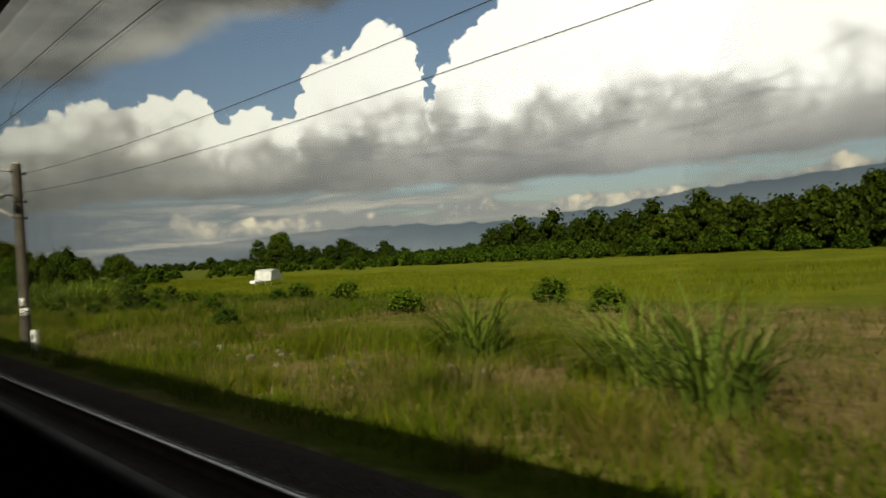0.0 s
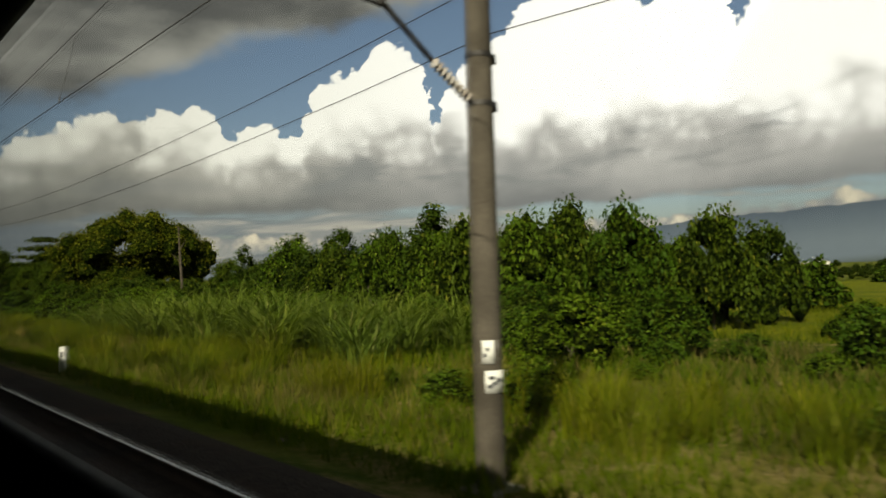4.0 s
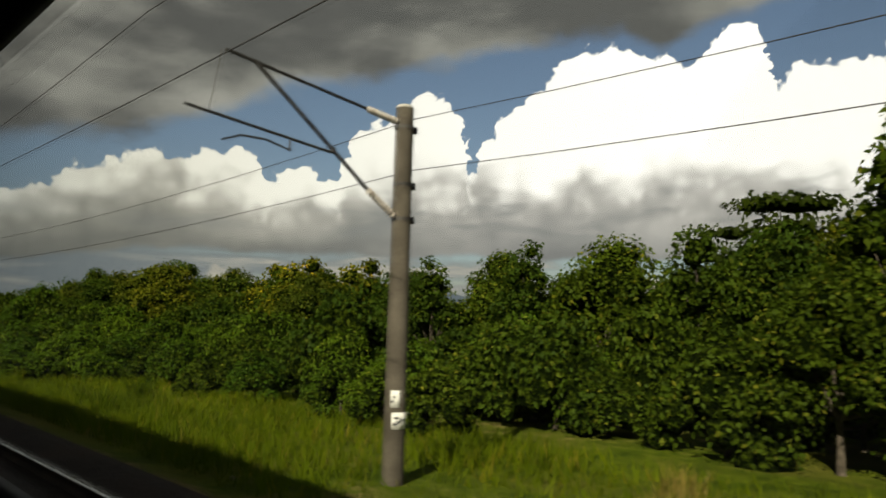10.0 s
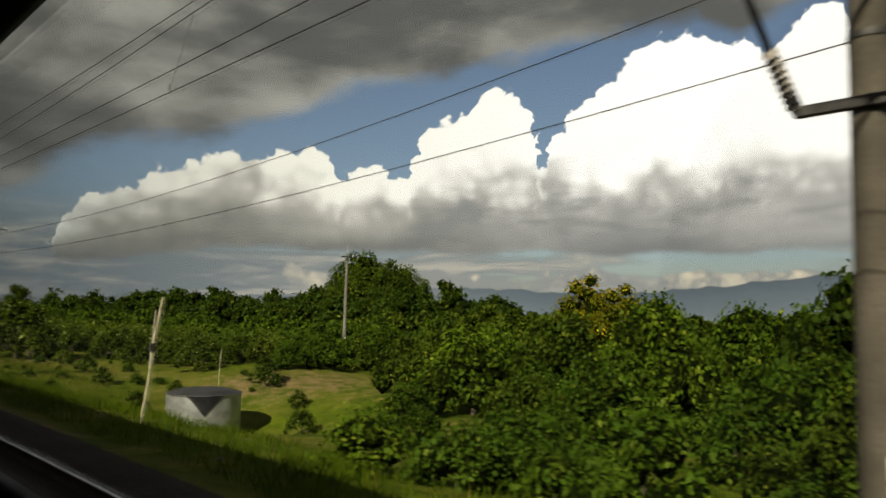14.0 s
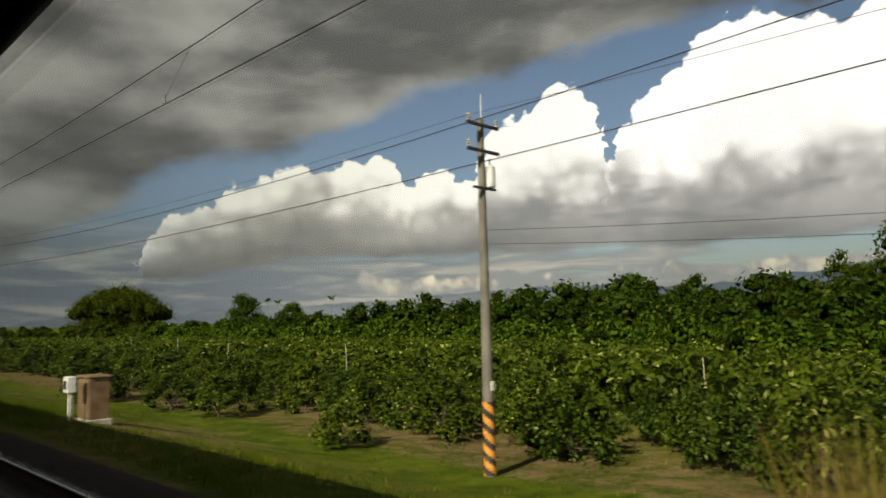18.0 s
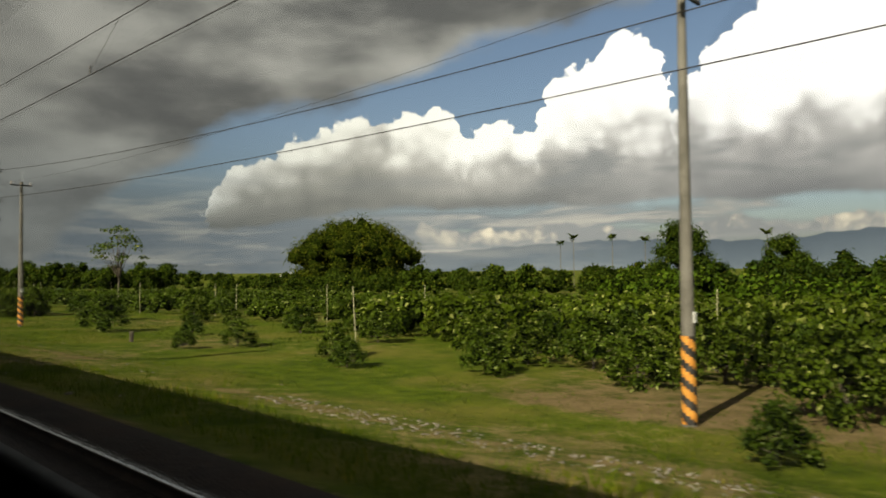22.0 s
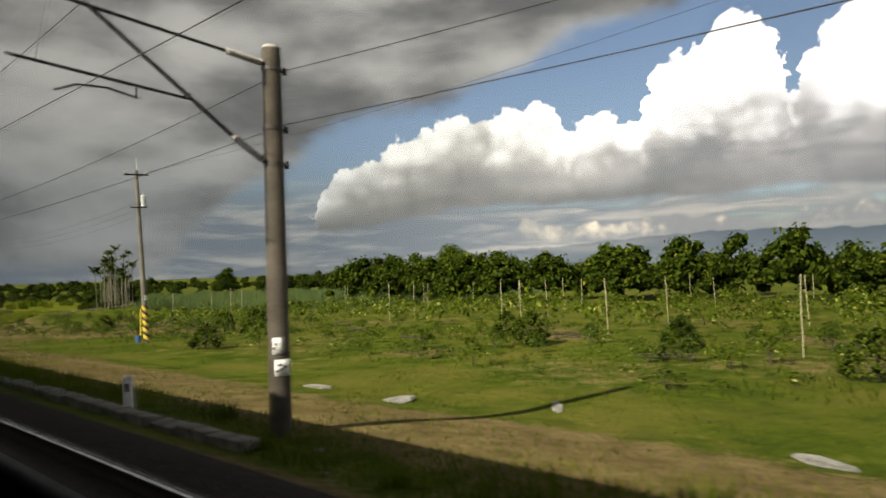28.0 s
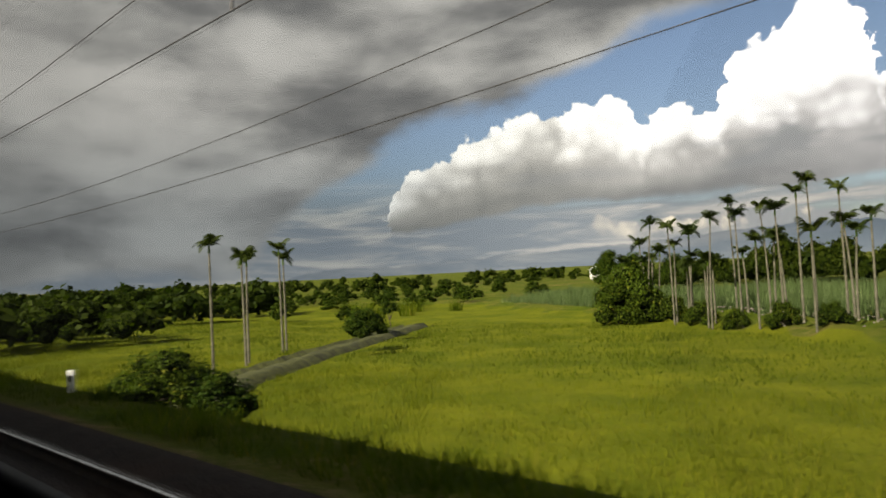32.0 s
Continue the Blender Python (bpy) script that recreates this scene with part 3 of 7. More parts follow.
def add_ribbon(name, profile, s0, s1, ds, mat, label, category, closed=False, kind="structure", flat=True):
    V, F = ribbon(profile, s0, s1, ds, closed)
    return tagged(part(name, mesh_of(name, V, F[:, ::-1], [mat], smooth=not flat), None), label, category, kind=kind)


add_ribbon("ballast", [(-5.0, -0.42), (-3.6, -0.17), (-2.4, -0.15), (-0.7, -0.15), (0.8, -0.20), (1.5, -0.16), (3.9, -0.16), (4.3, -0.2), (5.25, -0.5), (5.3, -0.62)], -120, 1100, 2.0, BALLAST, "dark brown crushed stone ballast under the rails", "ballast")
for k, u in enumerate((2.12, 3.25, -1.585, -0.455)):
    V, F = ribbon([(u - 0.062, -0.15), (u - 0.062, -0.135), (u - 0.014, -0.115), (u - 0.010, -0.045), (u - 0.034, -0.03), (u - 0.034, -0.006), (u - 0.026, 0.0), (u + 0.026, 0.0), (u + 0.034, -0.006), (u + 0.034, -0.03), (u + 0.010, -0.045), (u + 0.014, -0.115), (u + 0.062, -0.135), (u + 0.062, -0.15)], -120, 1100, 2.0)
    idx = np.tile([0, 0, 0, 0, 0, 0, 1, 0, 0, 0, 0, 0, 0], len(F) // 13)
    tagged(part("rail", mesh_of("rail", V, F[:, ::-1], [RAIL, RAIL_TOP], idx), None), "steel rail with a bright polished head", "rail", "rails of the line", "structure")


def tie_mesh():
    bm = fresh()
    box(bm, -1.2, -0.11, -0.24, 1.2, 0.11, -0.163)
    me = bpy.data.meshes.new("sleeper")
    bm.to_mesh(me)
    bm.free()
    return np.array([v.co[:] for v in me.vertices]), [tuple(p.vertices) for p in me.polygons]


tv, tf = tie_mesh()
tri = np.array([(f[0], f[i], f[i + 1]) for f in tf for i in range(1, len(f) - 1)])
ts = np.arange(-40, 1000, 0.65)
vs = []
for q in ts:
    x, y = along(q, 2.685 + tv[:, 0])
    a = np.interp(q, LINE_S, LINE_A)
    vs.append(np.stack([x - np.sin(a) * tv[:, 1], y + np.cos(a) * tv[:, 1], tv[:, 2]], -1))
tagged(part("sleepers", mesh_of("sleepers", np.concatenate(vs), np.concatenate([tri + i * len(tv) for i in range(len(ts))]), [SLEEPER]), None), "near-black concrete sleepers half sunk in ballast", "sleepers", kind="stuff")


def strip(name, profile, s0, s1, mat, parent, label=""):
    """A closed bar of given section that follows the line."""
    V, F = ribbon(profile, s0, s1, 2.0, True)
    return part(name, mesh_of(name, V, F[:, ::-1], [mat]), None, parent, label)


def build_train():
    """The standing train through whose windows the view rides; it shades the track."""
    outer = [(0.40, 2.76), (0.41, 3.7), (0.35, 4.05), (0.0, 4.32), (-1.02, 4.45), (-2.04, 4.32), (-2.38, 4.05), (-2.43, 3.7), (-2.44, 1.1), (-2.40, 0.8), (0.36, 0.8), (0.40, 1.1), (0.40, 1.66)]
    inner = [(0.30, 1.82), (0.30, 1.15), (-2.34, 1.15), (-2.34, 3.3), (-1.9, 3.62), (-0.1, 3.62), (0.30, 3.2), (0.30, 2.62)]
    n = len(outer)
    for k in range(51):
        s0, s1 = -100.0 + 20.0 * k, -80.0 + 20.0 * k
        t = thing("train_coach", "long grey railway coach with a continuous window band", "train", "coaches of the train")
        V, F = ribbon(outer + inner, s0, s1, 2.0, True)
        lined = np.tile([0] * (n - 1) + [1] * (len(inner) + 1), len(F) // (n + len(inner)))
        part("body", mesh_of("body", V, F[:, ::-1], [TRAIN_SKIN, LINING], lined), None, t)
        for u in (0.335, 0.365):
            V, F = ribbon([(u, 1.74), (u, 2.70)], s0, s1, 2.0)
            pane = part("window_pane", mesh_of("window_pane", V, F, [PANE], smooth=True), None, t, "clear window glass")
            pane.visible_shadow = False
        strip("window_sill", [(0.302, 1.80), (0.302, 1.828), (0.33, 1.832), (0.33, 1.80)], s0, s1, RUBBER, t)
        strip("window_head", [(0.302, 2.612), (0.302, 2.64), (0.33, 2.64), (0.33, 2.612)], s0, s1, RUBBER, t)
        for y in (-7.0, 7.0):
            bm = fresh()
            box(bm, -1.0, y - 1.5, 0.45, 1.0, y + 1.5, 0.75, 0.03)
            bogie = part("bogie", bm, STEEL, t)
            bogie.matrix_basis = spot((s0 + s1) / 2, -1.02)
            for dy in (-0.95, 0.95):
                bm = fresh()
                for x in (-0.56, 0.56):
                    rod(bm, (x - 0.06, y + dy, 0.42), (x + 0.06, y + dy, 0.42), 0.42, None, 10)
                rod(bm, (-0.6, y + dy, 0.42), (0.6, y + dy, 0.42), 0.07)
                part("wheelset", bm, RAIL, bogie)


def pane_glass():
    """Flat window glass: clear ahead, mirror-like at a slant."""
    mat = bpy.data.materials.new("window glass")
    mat.use_nodes = True
    n = Net(mat.node_tree)
    mat.node_tree.nodes.clear()
    fr = n.node("ShaderNodeFresnel")
    fr.inputs["IOR"].default_value = 2.1
    clear, gloss, mx = n.node("ShaderNodeBsdfTransparent"), n.node("ShaderNodeBsdfGlossy"), n.node("ShaderNodeMixShader")
    clear.inputs[0].default_value = (0.97, 0.985, 0.97, 1)
    gloss.inputs["Roughness"].default_value = 0.0
    gloss.inputs[0].default_value = (1, 1, 1, 1)
    n.put(mx.inputs[0], fr.outputs[0])
    n.put(mx.inputs[1], clear.outputs[0])
    n.put(mx.inputs[2], gloss.outputs[0])
    n.put(n.node("ShaderNodeOutputMaterial").inputs[0], mx.outputs[0])
    return mat


PANE = pane_glass()
LINING = worn("dark coach lining", (0.035, 0.034, 0.032), (0.06, 0.058, 0.055), 2.0, 0.8)
RUBBER = worn("black window rubber", (0.010, 0.010, 0.010), (0.02, 0.02, 0.02), 6.0, 0.7)
build_train()

MASTS = [28.95, 69.7, 110.0, 149.9, 189.5, 229.5, 269.0, 316.2, 365.6, 411.0, 457.5, 505.5, 553.0, 598.5, 643.7, 691.0, 738.1, 784.6, 831.2, 878.0, 925.0, 972.0]


def mast_u(s):
    return 6.25 + 0.4 * float(smooth(s, 230, 300)) + (1.5 if s == 269.0 else 0.0)


def hung(s):
    """The masts and wires stand lower past the first stretch."""
    return -0.2 * float(smooth(s, 225, 300))


def plate(parent, x, y, z0, z1, wide, r, bars):
    """An enamel plate bent round a pole, with rows of dark marks."""
    n = 6
    half = wide / 2 / r
    base = math.atan2(y, x)
    V, F = [], []
    for i in range(n + 1):
        a = base - half + 2 * half * i / n
        for rr in (r, r + 0.006):
            for z in (z0, z1):
                V.append((math.cos(a) * rr, math.sin(a) * rr, z))
    for i in range(n):
        q = i * 4
        F += [(q + 2, q + 6, q + 7, q + 3), (q, q + 1, q + 5, q + 4), (q + 1, q + 3, q + 7, q + 5), (q, q + 4, q + 6, q + 2)]
    F += [(0, 2, 3, 1), (n * 4, n * 4 + 1, n * 4 + 3, n * 4 + 2)]
    p = part("plate", mesh_of("plate", V, F, [WHITE_PLATE]), None, parent, "white enamel plate with dark marks")
    bm = fresh()
    for k in range(bars):
        a = base - half * 0.55 + half * 1.1 * ((k * 0.37) % 1.0)
        zz = z0 + (z1 - z0) * (0.25 + 0.5 * (k + 0.5) / bars)
        m = pose(math.cos(a) * (r + 0.008), math.sin(a) * (r + 0.008), zz, 0, 0, math.degrees(a))
        bmesh.ops.create_cube(bm, size=1.0, matrix=m @ Matrix.Diagonal((0.004, wide * 0.28, (z1 - z0) * 0.16, 1)))
    part("mark", bm, INK, p)


def build_mast(bracket=True, double=False, lamp=False):
    """A concrete catenary mast with its bracket; its foot is at the origin."""
    b = 0.55
    t = thing("catenary_mast", "round weathered concrete catenary mast with steel bracket arms", "mast", "masts along the line")
    bm = fresh()
    rod(bm, (0, 0, -0.5), (0, 0, 6.1 + b), 0.185, 0.155, 20)
    part("pole", bm, CONCRETE, t)
    bm = fresh()
    rod(bm, (0, 0, 6.1 + b), (0, 0, 6.15 + b), 0.158, 0.13, 20)
    part("cap", bm, PALE_CONCRETE, t)
    bm = fresh()
    box(bm, -0.3, -0.3, -0.3, 0.3, 0.3, 0.06, 0.04)
    part("footing", bm, DULL_CONCRETE, t)
    offs = (-0.55, 0.55) if double else (0.0,)
    for oy in offs:
        if double:
            for z in (5.75, 4.15):
                bm = fresh()
                box(bm, -0.22, min(0, oy), z + b - 0.05, -0.14, max(0, oy), z + b + 0.05, 0.01)
                part("side_beam", bm, STEEL, t)
        bm = fresh()
        sheds(bm, (-0.2, oy, 5.83 + b), (-0.85, oy, 5.9 + b), 0.065, 9)
        part("insulator", bm, PORCELAIN, t, "ribbed porcelain insulator")
        bm = fresh()
        rod(bm, (-0.85, oy, 5.9 + b), (-3.4, oy, 6.15 + b), 0.028)
        rod(bm, (-0.1, oy, 5.82 + b), (-0.25, oy, 5.84 + b), 0.05)
        part("top_tube", bm, STEEL, t)
        bm = fresh()
        sheds(bm, (-0.2, oy, 4.2 + b), (-0.78, oy, 4.56 + b), 0.07, 9)
        part("insulator", bm, PORCELAIN, t, "ribbed porcelain insulator")
        bm = fresh()
        rod(bm, (-0.78, oy, 4.56 + b), (-2.95, oy, 6.12 + b), 0.034)
        rod(bm, (-0.1, oy, 4.16 + b), (-0.25, oy, 4.24 + b), 0.05)
        part("strut", bm, STEEL, t)
        bm = fresh()
        rod(bm, (-1.5, oy, 5.03 + b), (-3.95, oy, 5.24 + b), 0.024)
        rod(bm, (-2.28, oy, 5.09 + b), (-2.28, oy, 4.9 + b), 0.016)
        rod(bm, (-1.5, oy, 5.03 + b), (-1.5, oy, 5.11 + b), 0.05)
        part("registration_arm", bm, STEEL, t)
        bm = fresh()
        tube(bm, [(-2.28, oy, 4.92 + b), (-2.7, oy, 5.0 + b), (-3.1, oy, 4.98 + b), (-3.38, oy, 4.86 + b)], 0.017)
        part("steady_arm", bm, STEEL, t)
        bm = fresh()
        rod(bm, (-3.6, oy, 5.2 + b), (-3.45, oy, 6.15 + b), 0.006, None, 5)
        part("hanger", bm, WIRE, t)
    for z in (5.75, 4.75, 4.15):
        bm = fresh()
        rod(bm, (0.14, 0, z + b), (0.26, 0, z + b), 0.022)
        rod(bm, (0.26, 0, z + b - 0.05), (0.26, 0, z + b + 0.07), 0.04, 0.03, 10)
        part("wire_bracket", bm, STEEL, t)
        bm = fresh()
        bmesh.ops.create_cone(bm, cap_ends=False, segments=20, radius1=0.172, radius2=0.172, depth=0.06, matrix=Matrix.Translation((0, 0, z + b)))
        part("band", bm, STEEL, t)
    plate(t, -0.8, -0.9, 1.55 + 0.0, 1.83, 0.15, 0.182, 2)
    plate(t, -0.25, -1.0, 1.2, 1.47, 0.27, 0.183, 4)
    if lamp:
        bm = fresh()
        tube(bm, [(0, -0.1, 5.35), (-0.3, -0.3, 5.5), (-0.62, -0.42, 5.48)], 0.025)
        part("lamp_arm", bm, STEEL, t)
        bm = fresh()
        bmesh.ops.create_uvsphere(bm, u_segments=14, v_segments=8, radius=0.2, matrix=pose(-0.68, -0.45, 5.45, 0, 0, 35) @ Matrix.Diagonal((1.2, 0.7, 0.55, 1)))
        part("lamp_head", bm, PALE_STEEL, t, "pale oval lamp head")
    return t


single = build_mast()
twin = build_mast(double=True)
lit = build_mast(lamp=True)
free = [single, twin, lit]
for i, q in enumerate(MASTS):
    src = twin if q in (365.6, 411.0) else lit if i == 0 else single
    m = spot(q, mast_u(q), -0.55 + hung(q) - (0.2 if q == 269.0 else 0.0))
    if src in free:
        src.matrix_basis = m
        free.remove(src)
    else:
        copy_thing(src, m)


def wire(name, points, r, label, sides=5):
    """A thin cable through world points."""
    P = np.array(points, dtype=float)
    d = np.gradient(P, axis=0)
    d /= np.linalg.norm(d, axis=1)[:, None]
    side = np.stack([d[:, 1], -d[:, 0], np.zeros(len(d))], -1)
    side /= np.linalg.norm(side, axis=1)[:, None]
    up = np.cross(side, d)
    V = np.concatenate([P + r * (math.cos(6.2832 * k / sides) * side + math.sin(6.2832 * k / sides) * up) for k in range(sides)]).reshape(sides, len(P), 3).transpose(1, 0, 2).reshape(-1, 3)
    n = len(P)
    i = np.arange(n - 1)[:, None] * sides
    c = np.arange(sides)
    e = (c + 1) % sides
    F = np.stack([(i + c).ravel(), (i + e).ravel(), (i + sides + e).ravel(), (i + sides + c).ravel()], -1)
    return tagged(part(name, mesh_of(name, V, F, [WIRE], smooth=True), None), label, "cable")


def span_wire(stations, offset, height, sag, ds=3.0):
    """Points of a cable that hangs between stations; offset and height by station number."""
    out = []
    for i in range(len(stations) - 1):
        a, b = stations[i], stations[i + 1]
        n = max(4, int((b - a) / ds))
        drop = (sag(i) if callable(sag) else sag) * ((b - a) / 47.0) ** 2
        for k in range(n + (i == len(stations) - 2)):
            f = k / n
            s = a + (b - a) * f
            u = offset(i) * (1 - f) + offset(i + 1) * f
            z = height(i) * (1 - f) + height(i + 1) * f - 4 * drop * f * (1 - f)
            x, y = along(s, u)
            out.append((float(x), float(y), z))
    return out


ST = [-11.0] + MASTS + [1019.0, 1066.0, 1113.0, 1160.0]
MU = [mast_u(q) for q in ST]
TU = [mast_u(q + 0.01) for q in ST]
wire("contact_wire", span_wire(ST, lambda i: TU[i] - 3.35 + (0.14 if i % 2 else -0.1), lambda i: 4.83 + hung(ST[i]), 0.05), 0.0085, "black overhead contact wire above the track")
wire("messenger_wire", span_wire(ST, lambda i: TU[i] - 3.0, lambda i: 6.13 + hung(ST[i]), 0.6), 0.0085, "black sagging messenger cable above the track")
wire("feeder_wire", span_wire(ST, lambda i: MU[i] + 0.27, lambda i: 5.78 + hung(ST[i]), lambda i: 0.72 if ST[i] == 269.0 else 1.05 if ST[i] == 365.6 else 0.65 if ST[i] > 500 and ST[i] < 550 else 0.9), 0.0085, "black feeder cable along the masts")
wire("feeder_wire", span_wire(ST, lambda i: MU[i] + 0.27, lambda i: 4.86 + hung(ST[i]) + 0.24 * float(smooth(ST[i], 250, 200)), lambda i: 0.9 if ST[i] < 250 else 0.68 if ST[i] == 269.0 else 0.8 if ST[i] == 365.6 else 0.55), 0.0085, "black feeder cable along the masts")
OV = [q for q in ST if 300 < q < 460]
wire("anchor_wire", span_wire(OV, lambda i: (6.5, 3.55, 3.3, 6.6)[i], lambda i: 5.0, 0.1), 0.0085, "black second contact wire at the overlap of two wire lengths")
wire("anchor_wire", span_wire(OV, lambda i: (6.5, 3.65, 3.45, 6.6)[i], lambda i: (5.4, 5.9, 6.0, 5.5)[i], 0.3), 0.0085, "black second messenger cable at the overlap of two wire lengths")

# droppers and clamps on the overhead wires
for i in range(len(ST) - 1):
    if not -20 < ST[i] < 940:
        continue
    d = thing("dropper_set", "thin dropper wires with small clamps between the overhead wires", "droppers", "droppers of the overhead line")
    for f in (0.14, 0.38, 0.62, 0.86):
        s = ST[i] + (ST[i + 1] - ST[i]) * f
        o = [(-0.1 if k % 2 == 0 else 0.14) for k in (i, i + 1)]
        u0 = (TU[i] * (1 - f) + TU[i + 1] * f) - 3.35 + o[0] * (1 - f) + o[1] * f
        u1 = (TU[i] * (1 - f) + TU[i + 1] * f) - 3.0
        hz = hung(ST[i]) * (1 - f) + hung(ST[i + 1]) * f
        z1 = 6.13 + hz - 2.4 * ((ST[i + 1] - ST[i]) / 47.0) ** 2 * f * (1 - f)
        (x0, y0), (x1, y1) = along(s, u0), along(s, u1)
        bm = fresh()
        rod(bm, (x0, y0, 4.83 + hz), (x1, y1, z1), 0.004, None, 5)
        dp = part("dropper", bm, WIRE, d)
        bm = fresh()
        rod(bm, (x0, y0, 4.80 + hz), (x0, y0, 4.90 + hz), 0.022, 0.016, 6)
        part("clamp", bm, STEEL, dp)

# ---- plants ----


def unit(v):
    return v / np.maximum(np.linalg.norm(v, axis=-1, keepdims=True), 1e-6)


def ico(sub=1):
    bm = fresh()
    bmesh.ops.create_icosphere(bm, subdivisions=sub, radius=1.0)
    bm.verts.ensure_lookup_table()
    V = np.array([v.co[:] for v in bm.verts])
    F = np.array([[v.index for v in f.verts] for f in bm.faces])
    bm.free()
    return V, F


ICO1, ICO2 = ico(1), ico(2)


def leafage(rng, blobs, count, size, slim=0.66, out=0.55, low=-0.45, clump=0, ragged=0.16):
    """Leaf quads over the outside of a set of round masses: verts (n*4, 3) and quads."""
    B = np.array(blobs, dtype=float)
    area = B[:, 3] * B[:, 4] + B[:, 3] * B[:, 5] + B[:, 4] * B[:, 5]
    pick = rng.choice(len(B), int(count * 1.7), p=area / area.sum())
    d = unit(rng.normal(size=(len(pick), 3)))
    d[:, 2] = np.where(d[:, 2] < low, -d[:, 2], d[:, 2])
    r = 1.02 + rng.normal(0, ragged, len(pick)) * 0.6 - np.abs(rng.normal(0, 0.16, len(pick)))
    c, rad = B[pick, :3], B[pick, 3:6]
    p = c + d * rad * r[:, None]
    inside = np.zeros(len(p), dtype=bool)
    for k in range(len(B)):
        q = (p - B[k, :3]) / B[k, 3:6]
        inside |= (np.sum(q * q, 1) < 0.62) & (pick != k)
    p, d = p[~inside][:count], d[~inside][:count]
    n = len(p)
    nrm = unit(d * out + rng.normal(size=(n, 3)) * 0.45 + np.array([0, 0, 0.35]))
    t = unit(np.cross(nrm, rng.normal(size=(n, 3))))
    t[:, 2] -= 0.25
    t = unit(t)
    sd = unit(np.cross(nrm, t))
    L = size * rng.uniform(0.65, 1.35, n)[:, None]
    W = L * slim
    droop = np.array([0, 0, -0.18])
    a, b, e, g = p, p + t * L * 0.5 + sd * W * 0.5, p + t * L + droop * L, p + t * L * 0.5 - sd * W * 0.5
    V = np.stack([a, b, e, g], 1).reshape(-1, 3)
    F = np.arange(n * 4).reshape(n, 4)
    return V, F


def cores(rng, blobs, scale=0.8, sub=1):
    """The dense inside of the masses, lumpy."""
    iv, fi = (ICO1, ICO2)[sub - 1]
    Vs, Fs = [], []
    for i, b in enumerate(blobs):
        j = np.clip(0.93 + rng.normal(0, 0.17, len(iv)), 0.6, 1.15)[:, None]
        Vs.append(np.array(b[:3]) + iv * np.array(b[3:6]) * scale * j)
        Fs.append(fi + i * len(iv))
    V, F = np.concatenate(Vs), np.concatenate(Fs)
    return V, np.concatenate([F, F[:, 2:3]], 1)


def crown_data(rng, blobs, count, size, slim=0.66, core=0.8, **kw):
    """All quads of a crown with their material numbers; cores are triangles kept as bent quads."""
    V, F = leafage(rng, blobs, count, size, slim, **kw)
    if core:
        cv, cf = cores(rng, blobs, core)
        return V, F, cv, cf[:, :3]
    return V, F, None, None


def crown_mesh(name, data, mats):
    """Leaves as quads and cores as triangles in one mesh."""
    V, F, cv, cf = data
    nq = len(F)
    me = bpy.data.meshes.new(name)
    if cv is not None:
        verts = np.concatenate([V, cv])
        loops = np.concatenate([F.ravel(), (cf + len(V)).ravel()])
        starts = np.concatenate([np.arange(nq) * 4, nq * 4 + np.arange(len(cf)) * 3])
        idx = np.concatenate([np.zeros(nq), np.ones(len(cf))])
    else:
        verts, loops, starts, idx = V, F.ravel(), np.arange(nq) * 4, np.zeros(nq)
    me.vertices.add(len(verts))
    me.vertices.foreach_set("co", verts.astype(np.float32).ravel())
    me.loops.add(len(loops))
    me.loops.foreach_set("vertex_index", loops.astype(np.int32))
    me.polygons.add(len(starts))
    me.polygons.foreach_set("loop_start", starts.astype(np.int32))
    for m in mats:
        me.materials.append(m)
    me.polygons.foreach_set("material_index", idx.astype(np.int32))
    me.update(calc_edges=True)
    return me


def limbs(blobs, height, r, lean=0.0, forks=5, seed=0):
    """A tapered trunk that forks into limbs towards the masses."""
    rng = random.Random(seed)
    bm = fresh()
    fork = Vector((lean * height * 0.3, 0, height))
    mid = Vector((lean * height * 0.1 + rng.uniform(-0.1, 0.1) * r * 4, rng.uniform(-0.3, 0.3) * r * 3, height * 0.5))
    rod(bm, (0, 0, -0.15), mid, r * 1.25, r * 0.95, 9)
    rod(bm, mid, fork, r * 0.97, r * 0.8, 9)
    bs = sorted(blobs, key=lambda b: -b[3] * b[5])[:forks]
    for b in bs:
        tip = Vector(b[:3])
        knee = fork.lerp(tip, 0.5) + Vector((rng.uniform(-0.1, 0.1), rng.uniform(-0.1, 0.1), rng.uniform(-0.1, 0.1))) * height * 0.6
        rod(bm, fork, knee, r * 0.6, r * 0.36, 6)
        rod(bm, knee, tip, r * 0.36, r * 0.12, 6)
    me = bpy.data.meshes.new("trunk")
    bm.to_mesh(me)
    bm.free()
    me.materials.append(BARK)
    return me


def masses(rng, n, wide, low, high, r0, r1, flat=0.8, dome=1.0):
    """Round masses spread over a dome of given width between two heights."""
    out = []
    for i in range(n):
        a = i * 2.39996 + rng.uniform(-0.3, 0.3)
        k = math.sqrt((i + 0.4) / n)
        r = rng.uniform(r0, r1)
        x, y = math.cos(a) * k * (wide / 2 - r * 0.7), math.sin(a) * k * (wide / 2 - r * 0.7)
        top = high - r * flat
        z = low + r * flat * 0.8 + (top - low - r * flat * 0.8) * (1 - dome * k ** 1.8) + rng.uniform(-0.06, 0.06) * high
        out.append((x, y, max(z, low + r * 0.3), r, r * rng.uniform(0.85, 1.15), r * flat))
    return out


PLANTS = {}


def species(kind, variants, name, label, category, crown="crown", mats=None):
    PLANTS[kind] = (variants, name, label, category, crown, mats)


